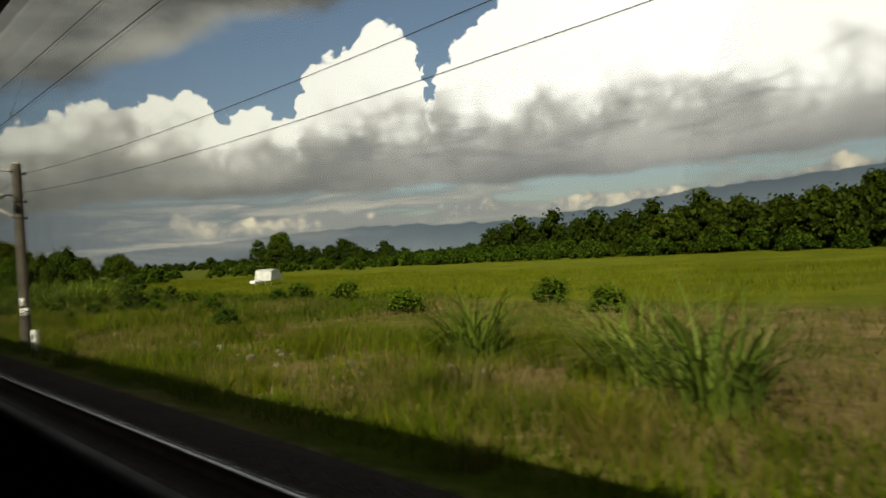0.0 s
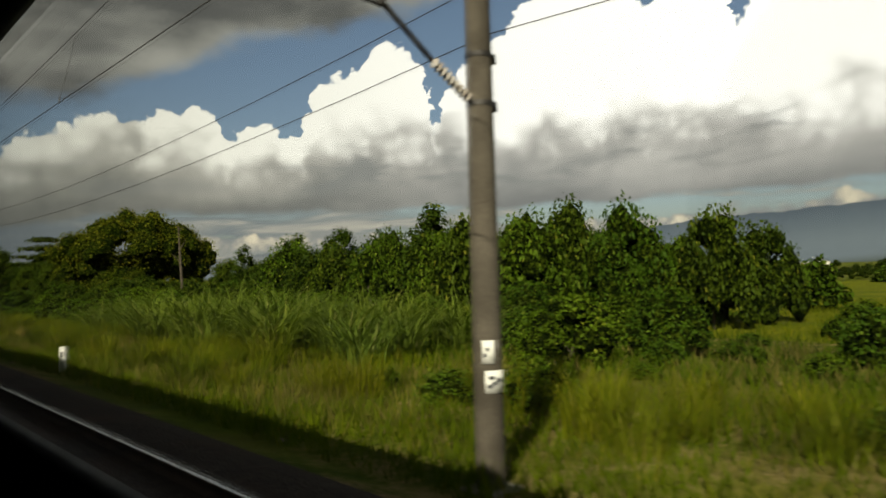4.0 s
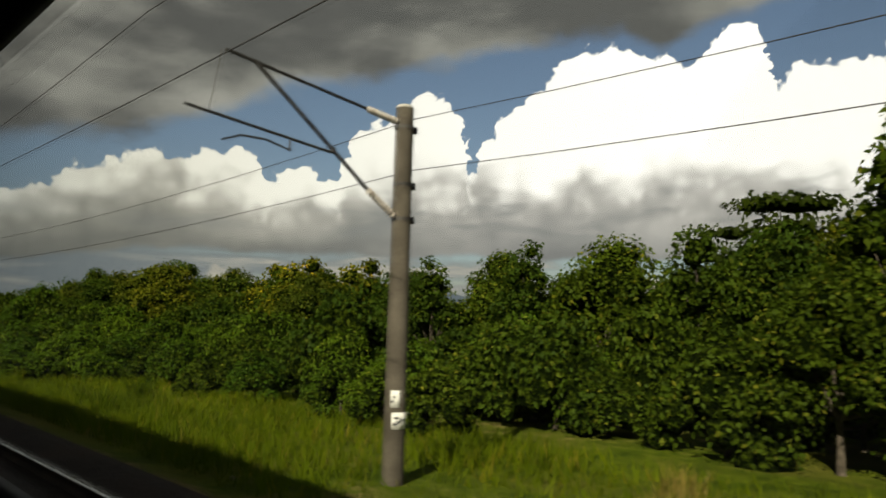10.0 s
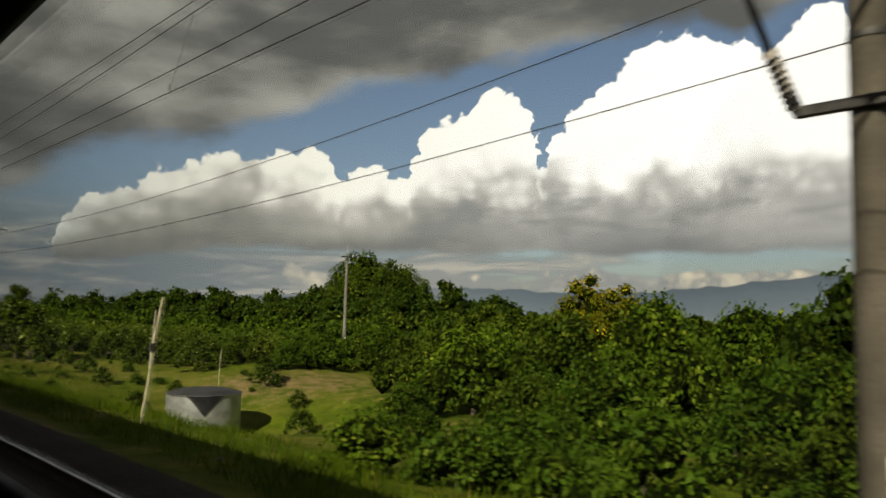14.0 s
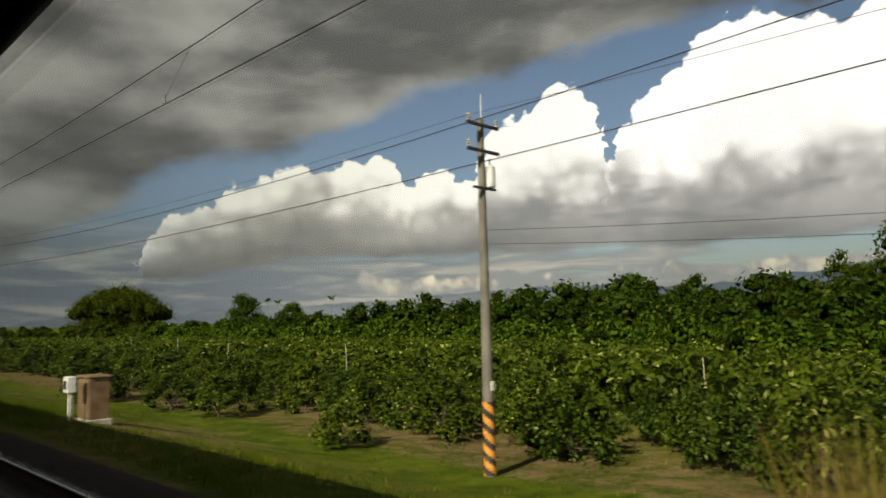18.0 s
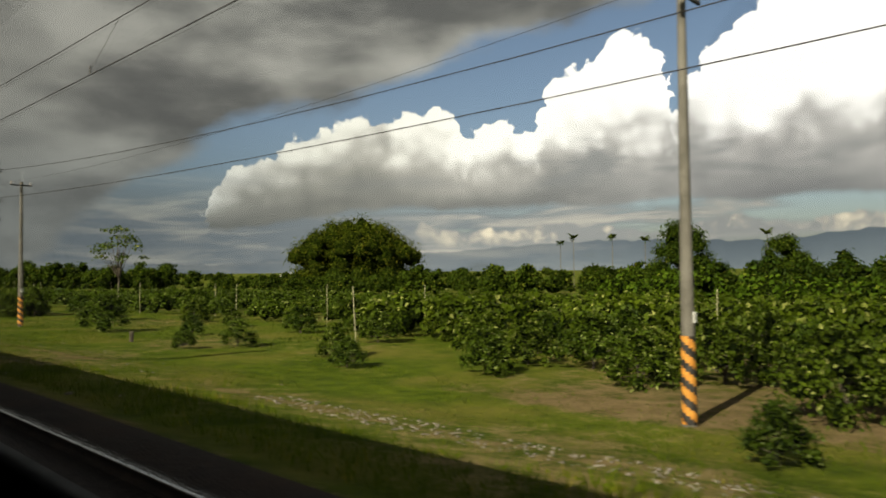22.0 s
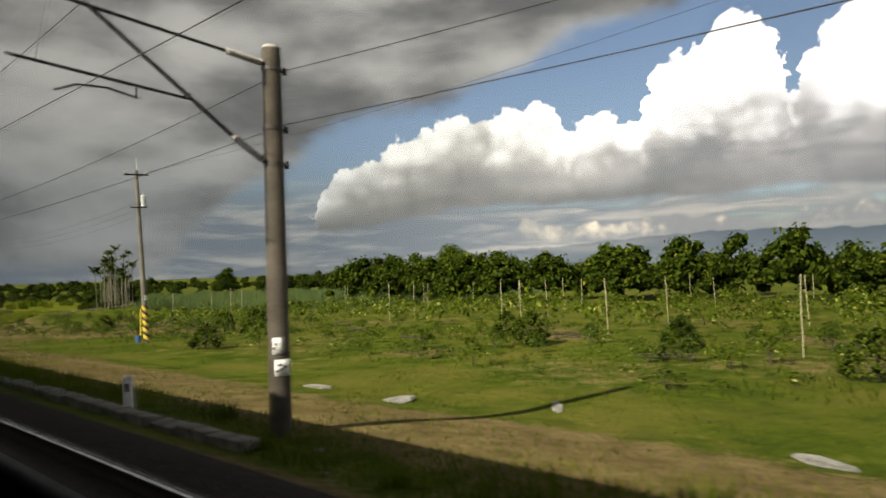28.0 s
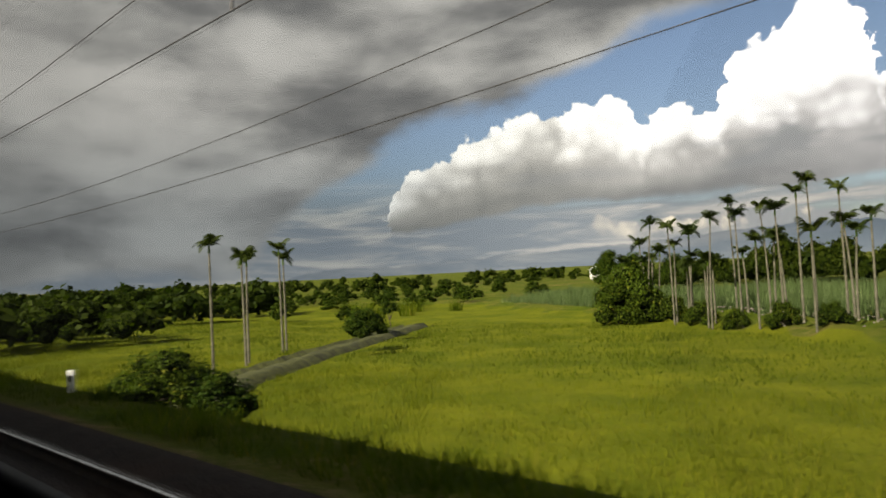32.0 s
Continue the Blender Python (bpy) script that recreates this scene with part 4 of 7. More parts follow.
def make_variants(seed, number, blobs_of, count, size, mats, trunk=None, **kw):
    out = []
    for i in range(number):
        rng = np.random.default_rng(seed * 31 + i)
        blobs = blobs_of(rng)
        data = crown_data(rng, blobs, count, size, **kw)
        stem = limbs(blobs, trunk[0], trunk[1], forks=trunk[2], seed=seed + i) if trunk else None
        out.append([data, crown_mesh("crown", data, mats), stem])
    return out


def bush_blobs(rng):
    return masses(rng, 17, 3.2, -0.12, 2.4, 0.30, 0.66, 0.85, 0.95)


def mound_blobs(rng):
    return masses(rng, 13, 5.0, -0.6, 3.3, 0.55, 1.25, 0.9, 0.9)


def tree_blobs(rng):
    return masses(rng, 15, 8.2, 0.5, 9.0, 1.0, 2.0, 0.8, 0.85)


def spread_blobs(rng):
    top = masses(rng, 54, 25.5, 2.6, 13.8, 1.5, 2.7, 0.8, 0.70)
    skirt = [(math.cos(a) * k, math.sin(a) * k, z, r, r, r * 0.9) for a, k, z, r in
             ((i * 0.449 + i // 14 * 0.22, rng.uniform(7.4, 10.2), 2.0 + i // 14 * 2.8 + rng.uniform(-0.5, 0.5), rng.uniform(1.8, 2.5)) for i in range(42))]
    return top + skirt + masses(rng, 14, 19.0, 0.0, 8.5, 1.9, 3.0, 0.9, 0.5)


def tier_blobs(rng):
    out = []
    for k in range(5):
        z = 4.0 + k * 1.25
        w = (9.0, 12.0, 11.0, 8.5, 5.0)[k]
        out += [(b[0], b[1], z + rng.uniform(-0.2, 0.2), b[3] * 1.2, b[4] * 1.2, 0.42) for b in masses(rng, 6, w, z, z + 0.8, 1.3, 1.9, 0.3, 0.0)]
    return out + masses(rng, 6, 9.0, 0.0, 5.0, 1.5, 2.2, 0.9, 0.6)


def tall_blobs(rng):
    return masses(rng, 15, 5.0, 0.2, 10.5, 0.7, 1.35, 1.1, 0.6)


def grove_blobs(rng):
    """A wide dome of feathery masses, like clumping bamboo."""
    top = masses(rng, 52, 20.5, 1.0, 11.6, 1.2, 2.4, 1.1, 0.66)
    top += masses(rng, 16, 13.0, 1.0, 9.0, 2.0, 2.8, 1.1, 0.5)
    top += [(math.cos(i * 0.9) * 5.5, math.sin(i * 0.9) * 5.5, 4.5, 2.6, 2.6, 3.4) for i in range(7)]
    return top + [(math.cos(i * 0.45) * 8.3, math.sin(i * 0.45) * 8.3, rng.uniform(0.5, 2.5), 2.0, 2.0, 2.4) for i in range(14)]


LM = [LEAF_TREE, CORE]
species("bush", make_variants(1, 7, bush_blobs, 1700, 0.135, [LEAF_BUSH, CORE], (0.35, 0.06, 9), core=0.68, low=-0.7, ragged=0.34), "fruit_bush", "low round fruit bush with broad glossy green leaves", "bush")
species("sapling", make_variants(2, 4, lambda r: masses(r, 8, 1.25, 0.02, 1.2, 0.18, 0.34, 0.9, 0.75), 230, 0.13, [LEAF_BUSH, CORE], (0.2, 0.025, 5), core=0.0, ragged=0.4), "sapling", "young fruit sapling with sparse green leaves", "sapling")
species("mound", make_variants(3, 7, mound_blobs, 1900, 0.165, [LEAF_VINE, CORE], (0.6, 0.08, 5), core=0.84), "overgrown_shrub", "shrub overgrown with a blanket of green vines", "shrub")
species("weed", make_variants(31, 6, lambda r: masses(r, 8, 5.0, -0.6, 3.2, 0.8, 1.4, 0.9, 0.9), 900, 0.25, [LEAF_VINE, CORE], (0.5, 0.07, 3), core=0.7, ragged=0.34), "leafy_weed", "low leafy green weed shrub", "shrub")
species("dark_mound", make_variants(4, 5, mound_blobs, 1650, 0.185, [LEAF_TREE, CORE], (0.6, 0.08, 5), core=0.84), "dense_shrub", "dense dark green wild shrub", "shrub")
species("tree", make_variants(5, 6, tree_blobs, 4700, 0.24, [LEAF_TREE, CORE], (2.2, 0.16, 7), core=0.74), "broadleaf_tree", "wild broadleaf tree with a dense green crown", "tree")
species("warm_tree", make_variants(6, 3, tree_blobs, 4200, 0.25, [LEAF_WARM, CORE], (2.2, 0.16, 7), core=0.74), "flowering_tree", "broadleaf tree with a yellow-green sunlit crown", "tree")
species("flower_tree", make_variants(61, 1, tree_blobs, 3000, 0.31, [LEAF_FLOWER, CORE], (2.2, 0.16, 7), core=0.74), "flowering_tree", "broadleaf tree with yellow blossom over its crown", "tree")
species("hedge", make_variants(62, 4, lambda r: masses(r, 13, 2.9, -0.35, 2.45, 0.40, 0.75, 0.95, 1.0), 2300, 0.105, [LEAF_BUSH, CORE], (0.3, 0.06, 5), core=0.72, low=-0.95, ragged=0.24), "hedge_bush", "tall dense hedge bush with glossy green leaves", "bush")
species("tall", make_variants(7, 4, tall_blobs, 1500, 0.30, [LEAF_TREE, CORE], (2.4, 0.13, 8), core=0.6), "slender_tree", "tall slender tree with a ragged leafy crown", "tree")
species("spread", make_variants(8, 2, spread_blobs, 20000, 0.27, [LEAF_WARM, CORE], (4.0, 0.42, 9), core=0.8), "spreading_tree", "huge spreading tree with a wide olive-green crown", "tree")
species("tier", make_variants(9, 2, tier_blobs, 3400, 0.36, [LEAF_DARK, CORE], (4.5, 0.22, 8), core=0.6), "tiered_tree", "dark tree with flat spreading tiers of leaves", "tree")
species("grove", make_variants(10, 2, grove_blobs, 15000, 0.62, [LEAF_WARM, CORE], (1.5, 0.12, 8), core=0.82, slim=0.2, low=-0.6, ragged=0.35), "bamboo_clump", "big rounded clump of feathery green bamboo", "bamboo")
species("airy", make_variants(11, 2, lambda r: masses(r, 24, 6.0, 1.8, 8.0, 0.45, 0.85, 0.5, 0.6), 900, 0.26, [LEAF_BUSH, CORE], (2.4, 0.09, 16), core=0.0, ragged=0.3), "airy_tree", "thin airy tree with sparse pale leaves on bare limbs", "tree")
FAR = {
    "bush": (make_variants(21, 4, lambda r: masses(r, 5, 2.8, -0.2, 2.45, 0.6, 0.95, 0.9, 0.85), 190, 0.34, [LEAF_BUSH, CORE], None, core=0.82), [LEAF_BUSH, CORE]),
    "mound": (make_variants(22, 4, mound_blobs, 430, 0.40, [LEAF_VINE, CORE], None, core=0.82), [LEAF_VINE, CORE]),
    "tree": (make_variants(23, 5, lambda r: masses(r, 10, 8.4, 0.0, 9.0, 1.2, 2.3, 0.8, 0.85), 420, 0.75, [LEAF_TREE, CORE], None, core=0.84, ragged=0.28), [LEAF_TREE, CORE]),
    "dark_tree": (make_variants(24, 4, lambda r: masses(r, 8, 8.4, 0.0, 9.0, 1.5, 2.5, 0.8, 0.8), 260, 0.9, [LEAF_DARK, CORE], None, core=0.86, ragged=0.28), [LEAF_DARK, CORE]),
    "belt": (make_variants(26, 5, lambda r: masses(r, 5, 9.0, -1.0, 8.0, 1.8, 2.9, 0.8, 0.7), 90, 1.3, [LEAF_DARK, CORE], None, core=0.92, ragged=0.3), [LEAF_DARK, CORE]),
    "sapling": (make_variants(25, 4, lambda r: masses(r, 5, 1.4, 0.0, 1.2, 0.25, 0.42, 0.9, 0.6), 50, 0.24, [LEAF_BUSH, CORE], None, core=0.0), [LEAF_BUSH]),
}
prand = random.Random(5)


def plant(kind, s, u, size=1.0, label="", z=None, tall=1.0, group="", turn=None):
    """One plant with its own trunk and crown, standing on the ground."""
    variants, name, lab, cat, crown, _ = PLANTS[kind]
    data, me, stem = variants[prand.randrange(len(variants))]
    m = spot(s, u, fz(s, u) if z is None else z, prand.uniform(0, 360) if turn is None else turn)
    t = thing(name, label or lab, cat, group, m @ Matrix.Diagonal((size, size, size * tall, 1)))
    part(crown, me, None, t)
    if stem:
        part("trunk", stem, None, t)
    return t


def thicket(kind, places, name, label, category):
    """Many plants that nobody could count, joined into one object."""
    variants, mats = FAR[kind]
    Vq, Fq, Vt, Ft = [], [], [], []
    nq = nt = 0
    for s, u, size, tall in places:
        V, F, cv, cf = variants[prand.randrange(len(variants))][0]
        a = prand.uniform(0, 6.283)
        x, y = along(s, u)
        R = np.array([[math.cos(a), -math.sin(a), 0], [math.sin(a), math.cos(a), 0], [0, 0, tall]]) * size
        o = np.array([float(x), float(y), fz(s, u)])
        Vq.append(V @ R.T + o)
        Fq.append(F + nq)
        nq += len(V)
        if cv is not None:
            Vt.append(cv @ R.T + o)
            Ft.append(cf + nt)
            nt += len(cv)
    data = (np.concatenate(Vq), np.concatenate(Fq), np.concatenate(Vt) if Vt else None, np.concatenate(Ft) if Ft else None)
    return tagged(part(name, crown_mesh(name, data, mats), None), label, category, kind="stuff")


def rows_of(s0, s1, u0, u1, ds, du, jitter, lo, hi, tall=(0.9, 1.1), keep=1.0, seed=1):
    r = random.Random(seed)
    out = []
    u = u0
    while u <= u1:
        s = s0 + r.uniform(0, ds)
        while s <= s1:
            if r.random() < keep:
                out.append((s + r.uniform(-1, 1) * jitter, u + r.uniform(-1, 1) * jitter, r.uniform(lo, hi), r.uniform(*tall)))
            s += ds
        u += du
    return out


def bladed(rng, count, spread, tall, wide, bend_by=0.7, segs=3, upright=0.3, reach=1.0):
    """Arching blades from one root: quads."""
    a = rng.uniform(0, 6.283, count)
    r = spread * np.sqrt(rng.uniform(0, 1, count))
    root = np.stack([np.cos(a) * r, np.sin(a) * r, np.zeros(count)], -1)
    b = a + rng.normal(0, 0.7, count)
    d = np.stack([np.cos(b), np.sin(b), np.zeros(count)], -1)
    h = tall * rng.uniform(0.55, 1.1, count)
    arch = rng.uniform(upright, 1.0, count)
    out = h * bend_by * arch * reach
    sd = np.stack([-np.sin(b), np.cos(b), np.zeros(count)], -1)
    wd = wide * rng.uniform(0.6, 1.3, count)
    rows = []
    for k in range(segs + 1):
        f = k / segs
        c = root + d * (out * f ** 1.8)[:, None]
        c[:, 2] += h * (f - 0.5 * bend_by * arch * f ** 3)
        w2 = (wd * (1.0 - 0.92 * f))[:, None]
        rows += [c - sd * w2, c + sd * w2]
    V = np.stack(rows, 1)
    n = V.shape[1]
    base = (np.arange(count) * n)[:, None]
    F = np.concatenate([base + np.array([[2 * k, 2 * k + 1, 2 * k + 3, 2 * k + 2]]) for k in range(segs)])
    return V.reshape(-1, 3), F


def reed_species(kind, number, count, spread, tall, wide, mat, name, label, seed, **kw):
    out = []
    for i in range(number):
        V, F = bladed(np.random.default_rng(seed + i), count, spread, tall, wide, **kw)
        out.append([(V, F, None, None), crown_mesh("foliage", (V, F, None, None), [mat]), None])
    species(kind, out, name, label, "reeds", "foliage")


reed_species("reed", 4, 130, 0.9, 3.3, 0.046, REED, "reed_clump", "clump of tall arching green reeds", 301, bend_by=1.35, segs=5, upright=0.35)
reed_species("plume", 4, 170, 0.45, 1.15, 0.011, PLUME, "plume_grass", "clump of tall soft yellow-green grass", 351, bend_by=0.8)
reed_species("dry_reed", 3, 150, 0.7, 1.6, 0.016, GRASS_DRY, "dry_reed_clump", "clump of tall dry straw-coloured reeds", 311, bend_by=0.45)


def dome_blades(rng, count, half, high, wide, segs=4):
    """Leaves that spring from a rounded mass of stems and droop outwards."""
    a, e = rng.uniform(0, 6.283, count), np.arcsin(rng.uniform(0.02, 1.0, count))
    k = rng.uniform(0.55, 0.93, count)
    out = np.stack([np.cos(a) * np.cos(e), np.sin(a) * np.cos(e), np.sin(e)], -1)
    lump = 1.0 + 0.10 * np.sin(a * 3 + 1.0) * np.cos(e) + 0.06 * np.sin(a * 5 + e * 4)
    root = out * (k * lump)[:, None] * np.array([half, half, high])
    b = a + rng.normal(0, 0.55, count)
    d = np.stack([np.cos(b) * 0.62, np.sin(b) * 0.62, rng.uniform(0.25, 1.0, count)], -1) + 0.35 * out
    d /= np.linalg.norm(d, axis=1)[:, None]
    long = rng.uniform(0.55, 1.15, count)
    droop = rng.uniform(0.45, 1.1, count) * (0.7 + 0.5 * np.cos(e))
    sd = np.stack([-np.sin(b), np.cos(b), rng.normal(0, 0.25, count)], -1)
    wd = wide * rng.uniform(0.6, 1.3, count)
    rows = []
    for j in range(segs + 1):
        f = j / segs
        c = root + d * (long * f)[:, None]
        c[:, 2] -= long * droop * f * f
        w2 = (wd * (1.0 - 0.9 * f))[:, None]
        rows += [c - sd * w2, c + sd * w2]
    V = np.stack(rows, 1)
    n = V.shape[1]
    base = (np.arange(count) * n)[:, None]
    F = np.concatenate([base + np.array([[2 * j, 2 * j + 1, 2 * j + 3, 2 * j + 2]]) for j in range(segs)])
    return V.reshape(-1, 3), F


def dome_species():
    out = []
    for i in range(3):
        rng = np.random.default_rng(321 + i)
        V, F = dome_blades(rng, 4600, 2.05, 3.3, 0.024)
        cv, cf = cores(rng, [(0, 0, 1.2, 1.75, 1.75, 1.85), (0.5, 0.2, 1.0, 1.5, 1.5, 1.5), (-0.5, -0.2, 0.9, 1.5, 1.5, 1.5)], 0.8)
        out.append([(V, F, cv, cf), crown_mesh("foliage", (V, F, cv, cf), [SILVER, CORE]), None])
    species("dome_reed", out, "silvergrass_dome", "big rounded clump of drooping silvergrass", "reeds", "foliage")


dome_species()
reed_species("tuft", 4, 90, 0.35, 0.75, 0.014, GRASS, "grass_tuft", "tuft of long green grass", 331)
reed_species("dry_tuft", 3, 110, 0.4, 0.75, 0.012, GRASS_DRY, "dry_grass_tuft", "tuft of pale dry grass", 341)


def frond_mesh(seed, count=11, long=1.55, leaflets=9):
    rng = np.random.default_rng(seed)
    V, F = [], []
    for i in range(count):
        a = i * 6.283 / count + rng.uniform(-0.3, 0.3)
        lift = rng.uniform(0.5, 1.7)
        d = np.array([math.cos(a), math.sin(a), 0])
        sd = np.array([-math.sin(a), math.cos(a), 0])
        L = long * rng.uniform(0.8, 1.1)
        pts = [d * (L * f * (0.95 - 0.15 * f)) + np.array([0, 0, L * (lift * f - 1.05 * f * f)]) for f in np.linspace(0, 1, leaflets + 1)]
        for k in range(1, leaflets + 1):
            p, q = pts[k - 1], pts[k]
            ll = L * 0.34 * math.sin(0.5 + 2.4 * k / leaflets)
            for sg in (-1, 1):
                tip = (p + q) / 2 + sd * sg * ll + d * ll * 0.35 + np.array([0, 0, -ll * 0.45])
                n = len(V)
                V += [p, q, tip + (q - p) * 0.25, tip]
                F.append((n, n + 1, n + 2, n + 3))
    return crown_mesh("palm_crown", (np.array(V), np.array(F), None, None), [LEAF_PALM])


FRONDS = [frond_mesh(400 + i) for i in range(4)]


def palm(s, u, h, lean=0.0, label="slender betel palm with a small feathery crown", size=1.0):
    t = thing("betel_palm", label, "palm", "betel palms", spot(s, u, fz(s, u), prand.uniform(0, 360)))
    bm = fresh()
    r = 0.075
    last = Vector((0, 0, -0.2))
    for k in range(1, 6):
        f = k / 5
        p = Vector((lean * h * f * f, 0, h * f))
        rod(bm, last, p, r * (1.25 - 0.5 * (f - 0.2)), r * (1.25 - 0.5 * f), 8)
        last = p
    part("stem", bm, PALM_BARK, t)
    bm = fresh()
    rod(bm, last, last + Vector((0, 0, 0.55)), r * 1.1, r * 0.7, 8)
    part("crownshaft", bm, LEAF_VINE, t)
    f = part("palm_crown", FRONDS[prand.randrange(4)], None, t)
    f.matrix_basis = Matrix.Translation(last + Vector((0, 0, 0.5))) @ Matrix.Scale(size, 4)
    return t


# -- the rough fields at the start --
plant("bush", 48.8, 19.5, 0.58, "rounded weed bush with broad pale green leaves")
plant("bush", 43.9, 15.2, 0.7, "rounded weed bush with broad pale green leaves")
for s, u, k in [(98, 15, 0.4), (58, 20, 0.35), (36, 16.5, 0.3), (27, 13, 0.3), (75, 21, 0.4), (63, 24, 0.35), (84, 23, 0.4), (110, 21, 0.5), (104, 24, 0.4), (118, 17, 0.5), (33, 23, 0.45), (24, 20, 0.4), (20, 25, 0.4), (15, 22, 0.35), (41, 25, 0.4), (114, 12, 0.3), (105, 10, 0.25)]:
    plant("weed", s, u, k, "low green weed shrub among tall grass")
for s, u, k in [(5, 9.8, 0.8), (7, 11.2, 0.75), (12, 12, 0.8), (51, 13.5, 0.85), (52.5, 14.6, 0.95), (50.3, 15.0, 0.95), (53.6, 13.4, 0.8), (51.8, 12.6, 0.7), (49.5, 13.8, 0.8), (54.6, 15.2, 0.85), (70.5, 19, 0.9), (72, 20, 0.9), (98, 22, 0.95), (96, 23.5, 0.9), (100, 21, 0.8), (85, 14, 0.6), (79, 11.6, 0.6), (87.5, 15.5, 0.7)]:
    plant("reed", s, u, k)
for s, u, k in [(205, 120, 1.15), (212, 126, 1.3), (219, 130, 1.35), (226, 135, 1.3), (222, 124, 1.1), (233, 140, 1.1)]:
    plant("tree", s, u, k, tall=1.1, group="clump of trees past the rice field")
thicket("dark_tree", [(q[0], q[1], q[2] * (1.0 - 0.62 * float(smooth(q[0], 112, 128) * smooth(q[0], 192, 180))), q[3]) for q in rows_of(60, 210, 120, 152, 4.6, 6.0, 3.2, 0.5, 1.15, (0.65, 1.1), 0.97, 3)], "far_wood", "dark green wood along the far edge of the rice", "wood")
thicket("mound", rows_of(-20, 125, 96, 118, 4.0, 5.0, 1.6, 0.6, 1.1, (0.8, 1.1), 0.97, 92), "field_shrubs", "wild shrubs at the edge of the rice field", "shrubs")
thicket("dark_tree", rows_of(-20, 62, 100, 140, 4.6, 6.0, 3.2, 0.55, 1.15, (0.75, 1.15), 0.97, 33), "far_wood", "dark green wood along the far edge of the rice", "wood")
thicket("belt", rows_of(200, 420, 160, 330, 7.0, 55.0, 4.0, 0.5, 0.9, (0.7, 1.0), 0.9, 4), "far_hedge", "low far belt of dark trees", "wood")
thicket("mound", rows_of(112, 190, 42, 110, 9.0, 13.0, 5.0, 0.6, 1.0, (0.8, 1.1), 0.8, 5), "field_shrubs", "wild shrubs at the edge of the rice field", "shrubs")

for s, u, k, h in rows_of(40, 122, 11.0, 25.0, 3.4, 2.6, 1.6, 0.14, 0.34, (0.7, 1.1), 0.6, 87):
    plant("weed", s, u, k, "low green weed shrub among tall grass", tall=h)
for s, u, k, h in rows_of(48, 104, 14.0, 24.0, 5.0, 3.4, 1.8, 0.35, 0.7, (0.8, 1.1), 0.4, 88):
    plant("reed", s, u, k, tall=h)
for s, u, k, h in rows_of(70, 112, 24.0, 29.0, 3.0, 2.5, 1.2, 0.3, 0.6, (0.8, 1.1), 0.7, 89):
    plant("mound", s, u, k, tall=h)

# -- reeds, wild shrubs and the big trees --
for s, u, k, h in rows_of(122, 149, 12.6, 19.5, 2.0, 1.7, 0.9, 0.75, 1.1, (0.9, 1.1), 0.7, 51):
    plant("reed", s, u, k, tall=h)
for s, u, k in [(126.3, 12.3, 0.85), (127, 12.9, 0.8)]:
    plant("reed", s, u, k, "clump of reeds with dry yellow lower stems")
    plant("dry_reed", s - 0.3, u - 0.3, 0.8)
for s, u, k, h in rows_of(112, 182, 16.5, 22.5, 4.0, 3.0, 1.2, 0.4, 0.7, (0.85, 1.15), 0.8, 52):
    plant("mound", s, u, k * (1.0 if s < 146 else 1.25 if s < 168 else 0.55), tall=h)
for s, u, k, h in rows_of(118, 206, 26, 36, 4.0, 4.5, 1.3, 0.7, 1.15, (0.85, 1.2), 0.97, 6):
    plant("dark_mound" if prand.random() < 0.65 else "mound", s, u, k, tall=h * (1.85 if s < 156 else 0.85 if s < 180 else 1.0))
for s, u, k, h in rows_of(128, 186, 39, 46, 6.0, 6.0, 2.0, 0.5, 0.75, (0.9, 1.1), 0.9, 7):
    plant("tree", s, u, k, tall=h)
plant("tall", 136.4, 29, 0.8, "leaning tree wrapped in vines", tall=0.85)
for s, u, k in [(147, 30, 0.62), (153, 33, 0.6), (160, 34, 0.66), (168, 33, 0.6), (140, 35, 0.6)]:
    plant("tall", s, u, k)
plant("spread", 207.8, 37.5, 0.94, tall=1.05)
for s, u, k, h in [(214, 33, 0.62, 1.0), (219, 35, 0.75, 1.15), (202, 31.5, 0.6, 0.9), (209, 30.5, 0.5, 0.9), (196, 33, 0.55, 0.9), (225, 38, 0.7, 1.1)]:
    plant("warm_tree" if u > 32 else "tree", s, u, k, tall=h)
plant("tier", 252, 39, 1.15, tall=1.1)
plant("tree", 244, 44, 1.15)
plant("tree", 260, 43, 1.25)
plant("tree", 267, 45, 1.15)
for s, u, k, h in [(225, 31, 0.68, 1.0), (230, 33, 0.74, 1.05), (235, 31, 0.66, 1.0), (238, 35, 0.8, 1.05), (232, 38, 0.8, 1.1), (226, 37, 0.75, 1.0), (241, 31.5, 0.72, 1.0), (221, 30, 0.62, 1.0), (245, 34, 0.8, 1.0), (237, 41, 0.8, 1.1)]:
    plant("tree", s, u, k, tall=h)
for s, u, k in [(229, 36, 0.62), (236, 33, 0.55), (221, 33, 0.55), (200, 32, 0.45), (270, 40, 0.8)]:
    plant("tree", s, u, k)
for s, u, k, h in rows_of(184, 246, 22.5, 33, 4.2, 3.8, 1.3, 0.5, 0.95, (0.8, 1.15), 0.95, 8):
    plant("mound" if prand.random() < 0.5 else "dark_mound", s, u, k * (0.7 if u < 27 else 1.0), tall=h)
for s, u, k, h in rows_of(180, 246, 11.5, 19.5, 2.8, 2.0, 1.3, 0.14, 0.36, (0.7, 1.1), 0.8, 53):
    plant("weed", s, u, k, "low leafy weeds in the grass", tall=h)

for s, u, k, h in rows_of(218, 248, 23.5, 30, 3.4, 3.2, 1.0, 0.5, 0.8, (0.9, 1.2), 0.95, 79):
    plant("dark_mound" if prand.random() < 0.5 else "mound", s, u, k, tall=h)

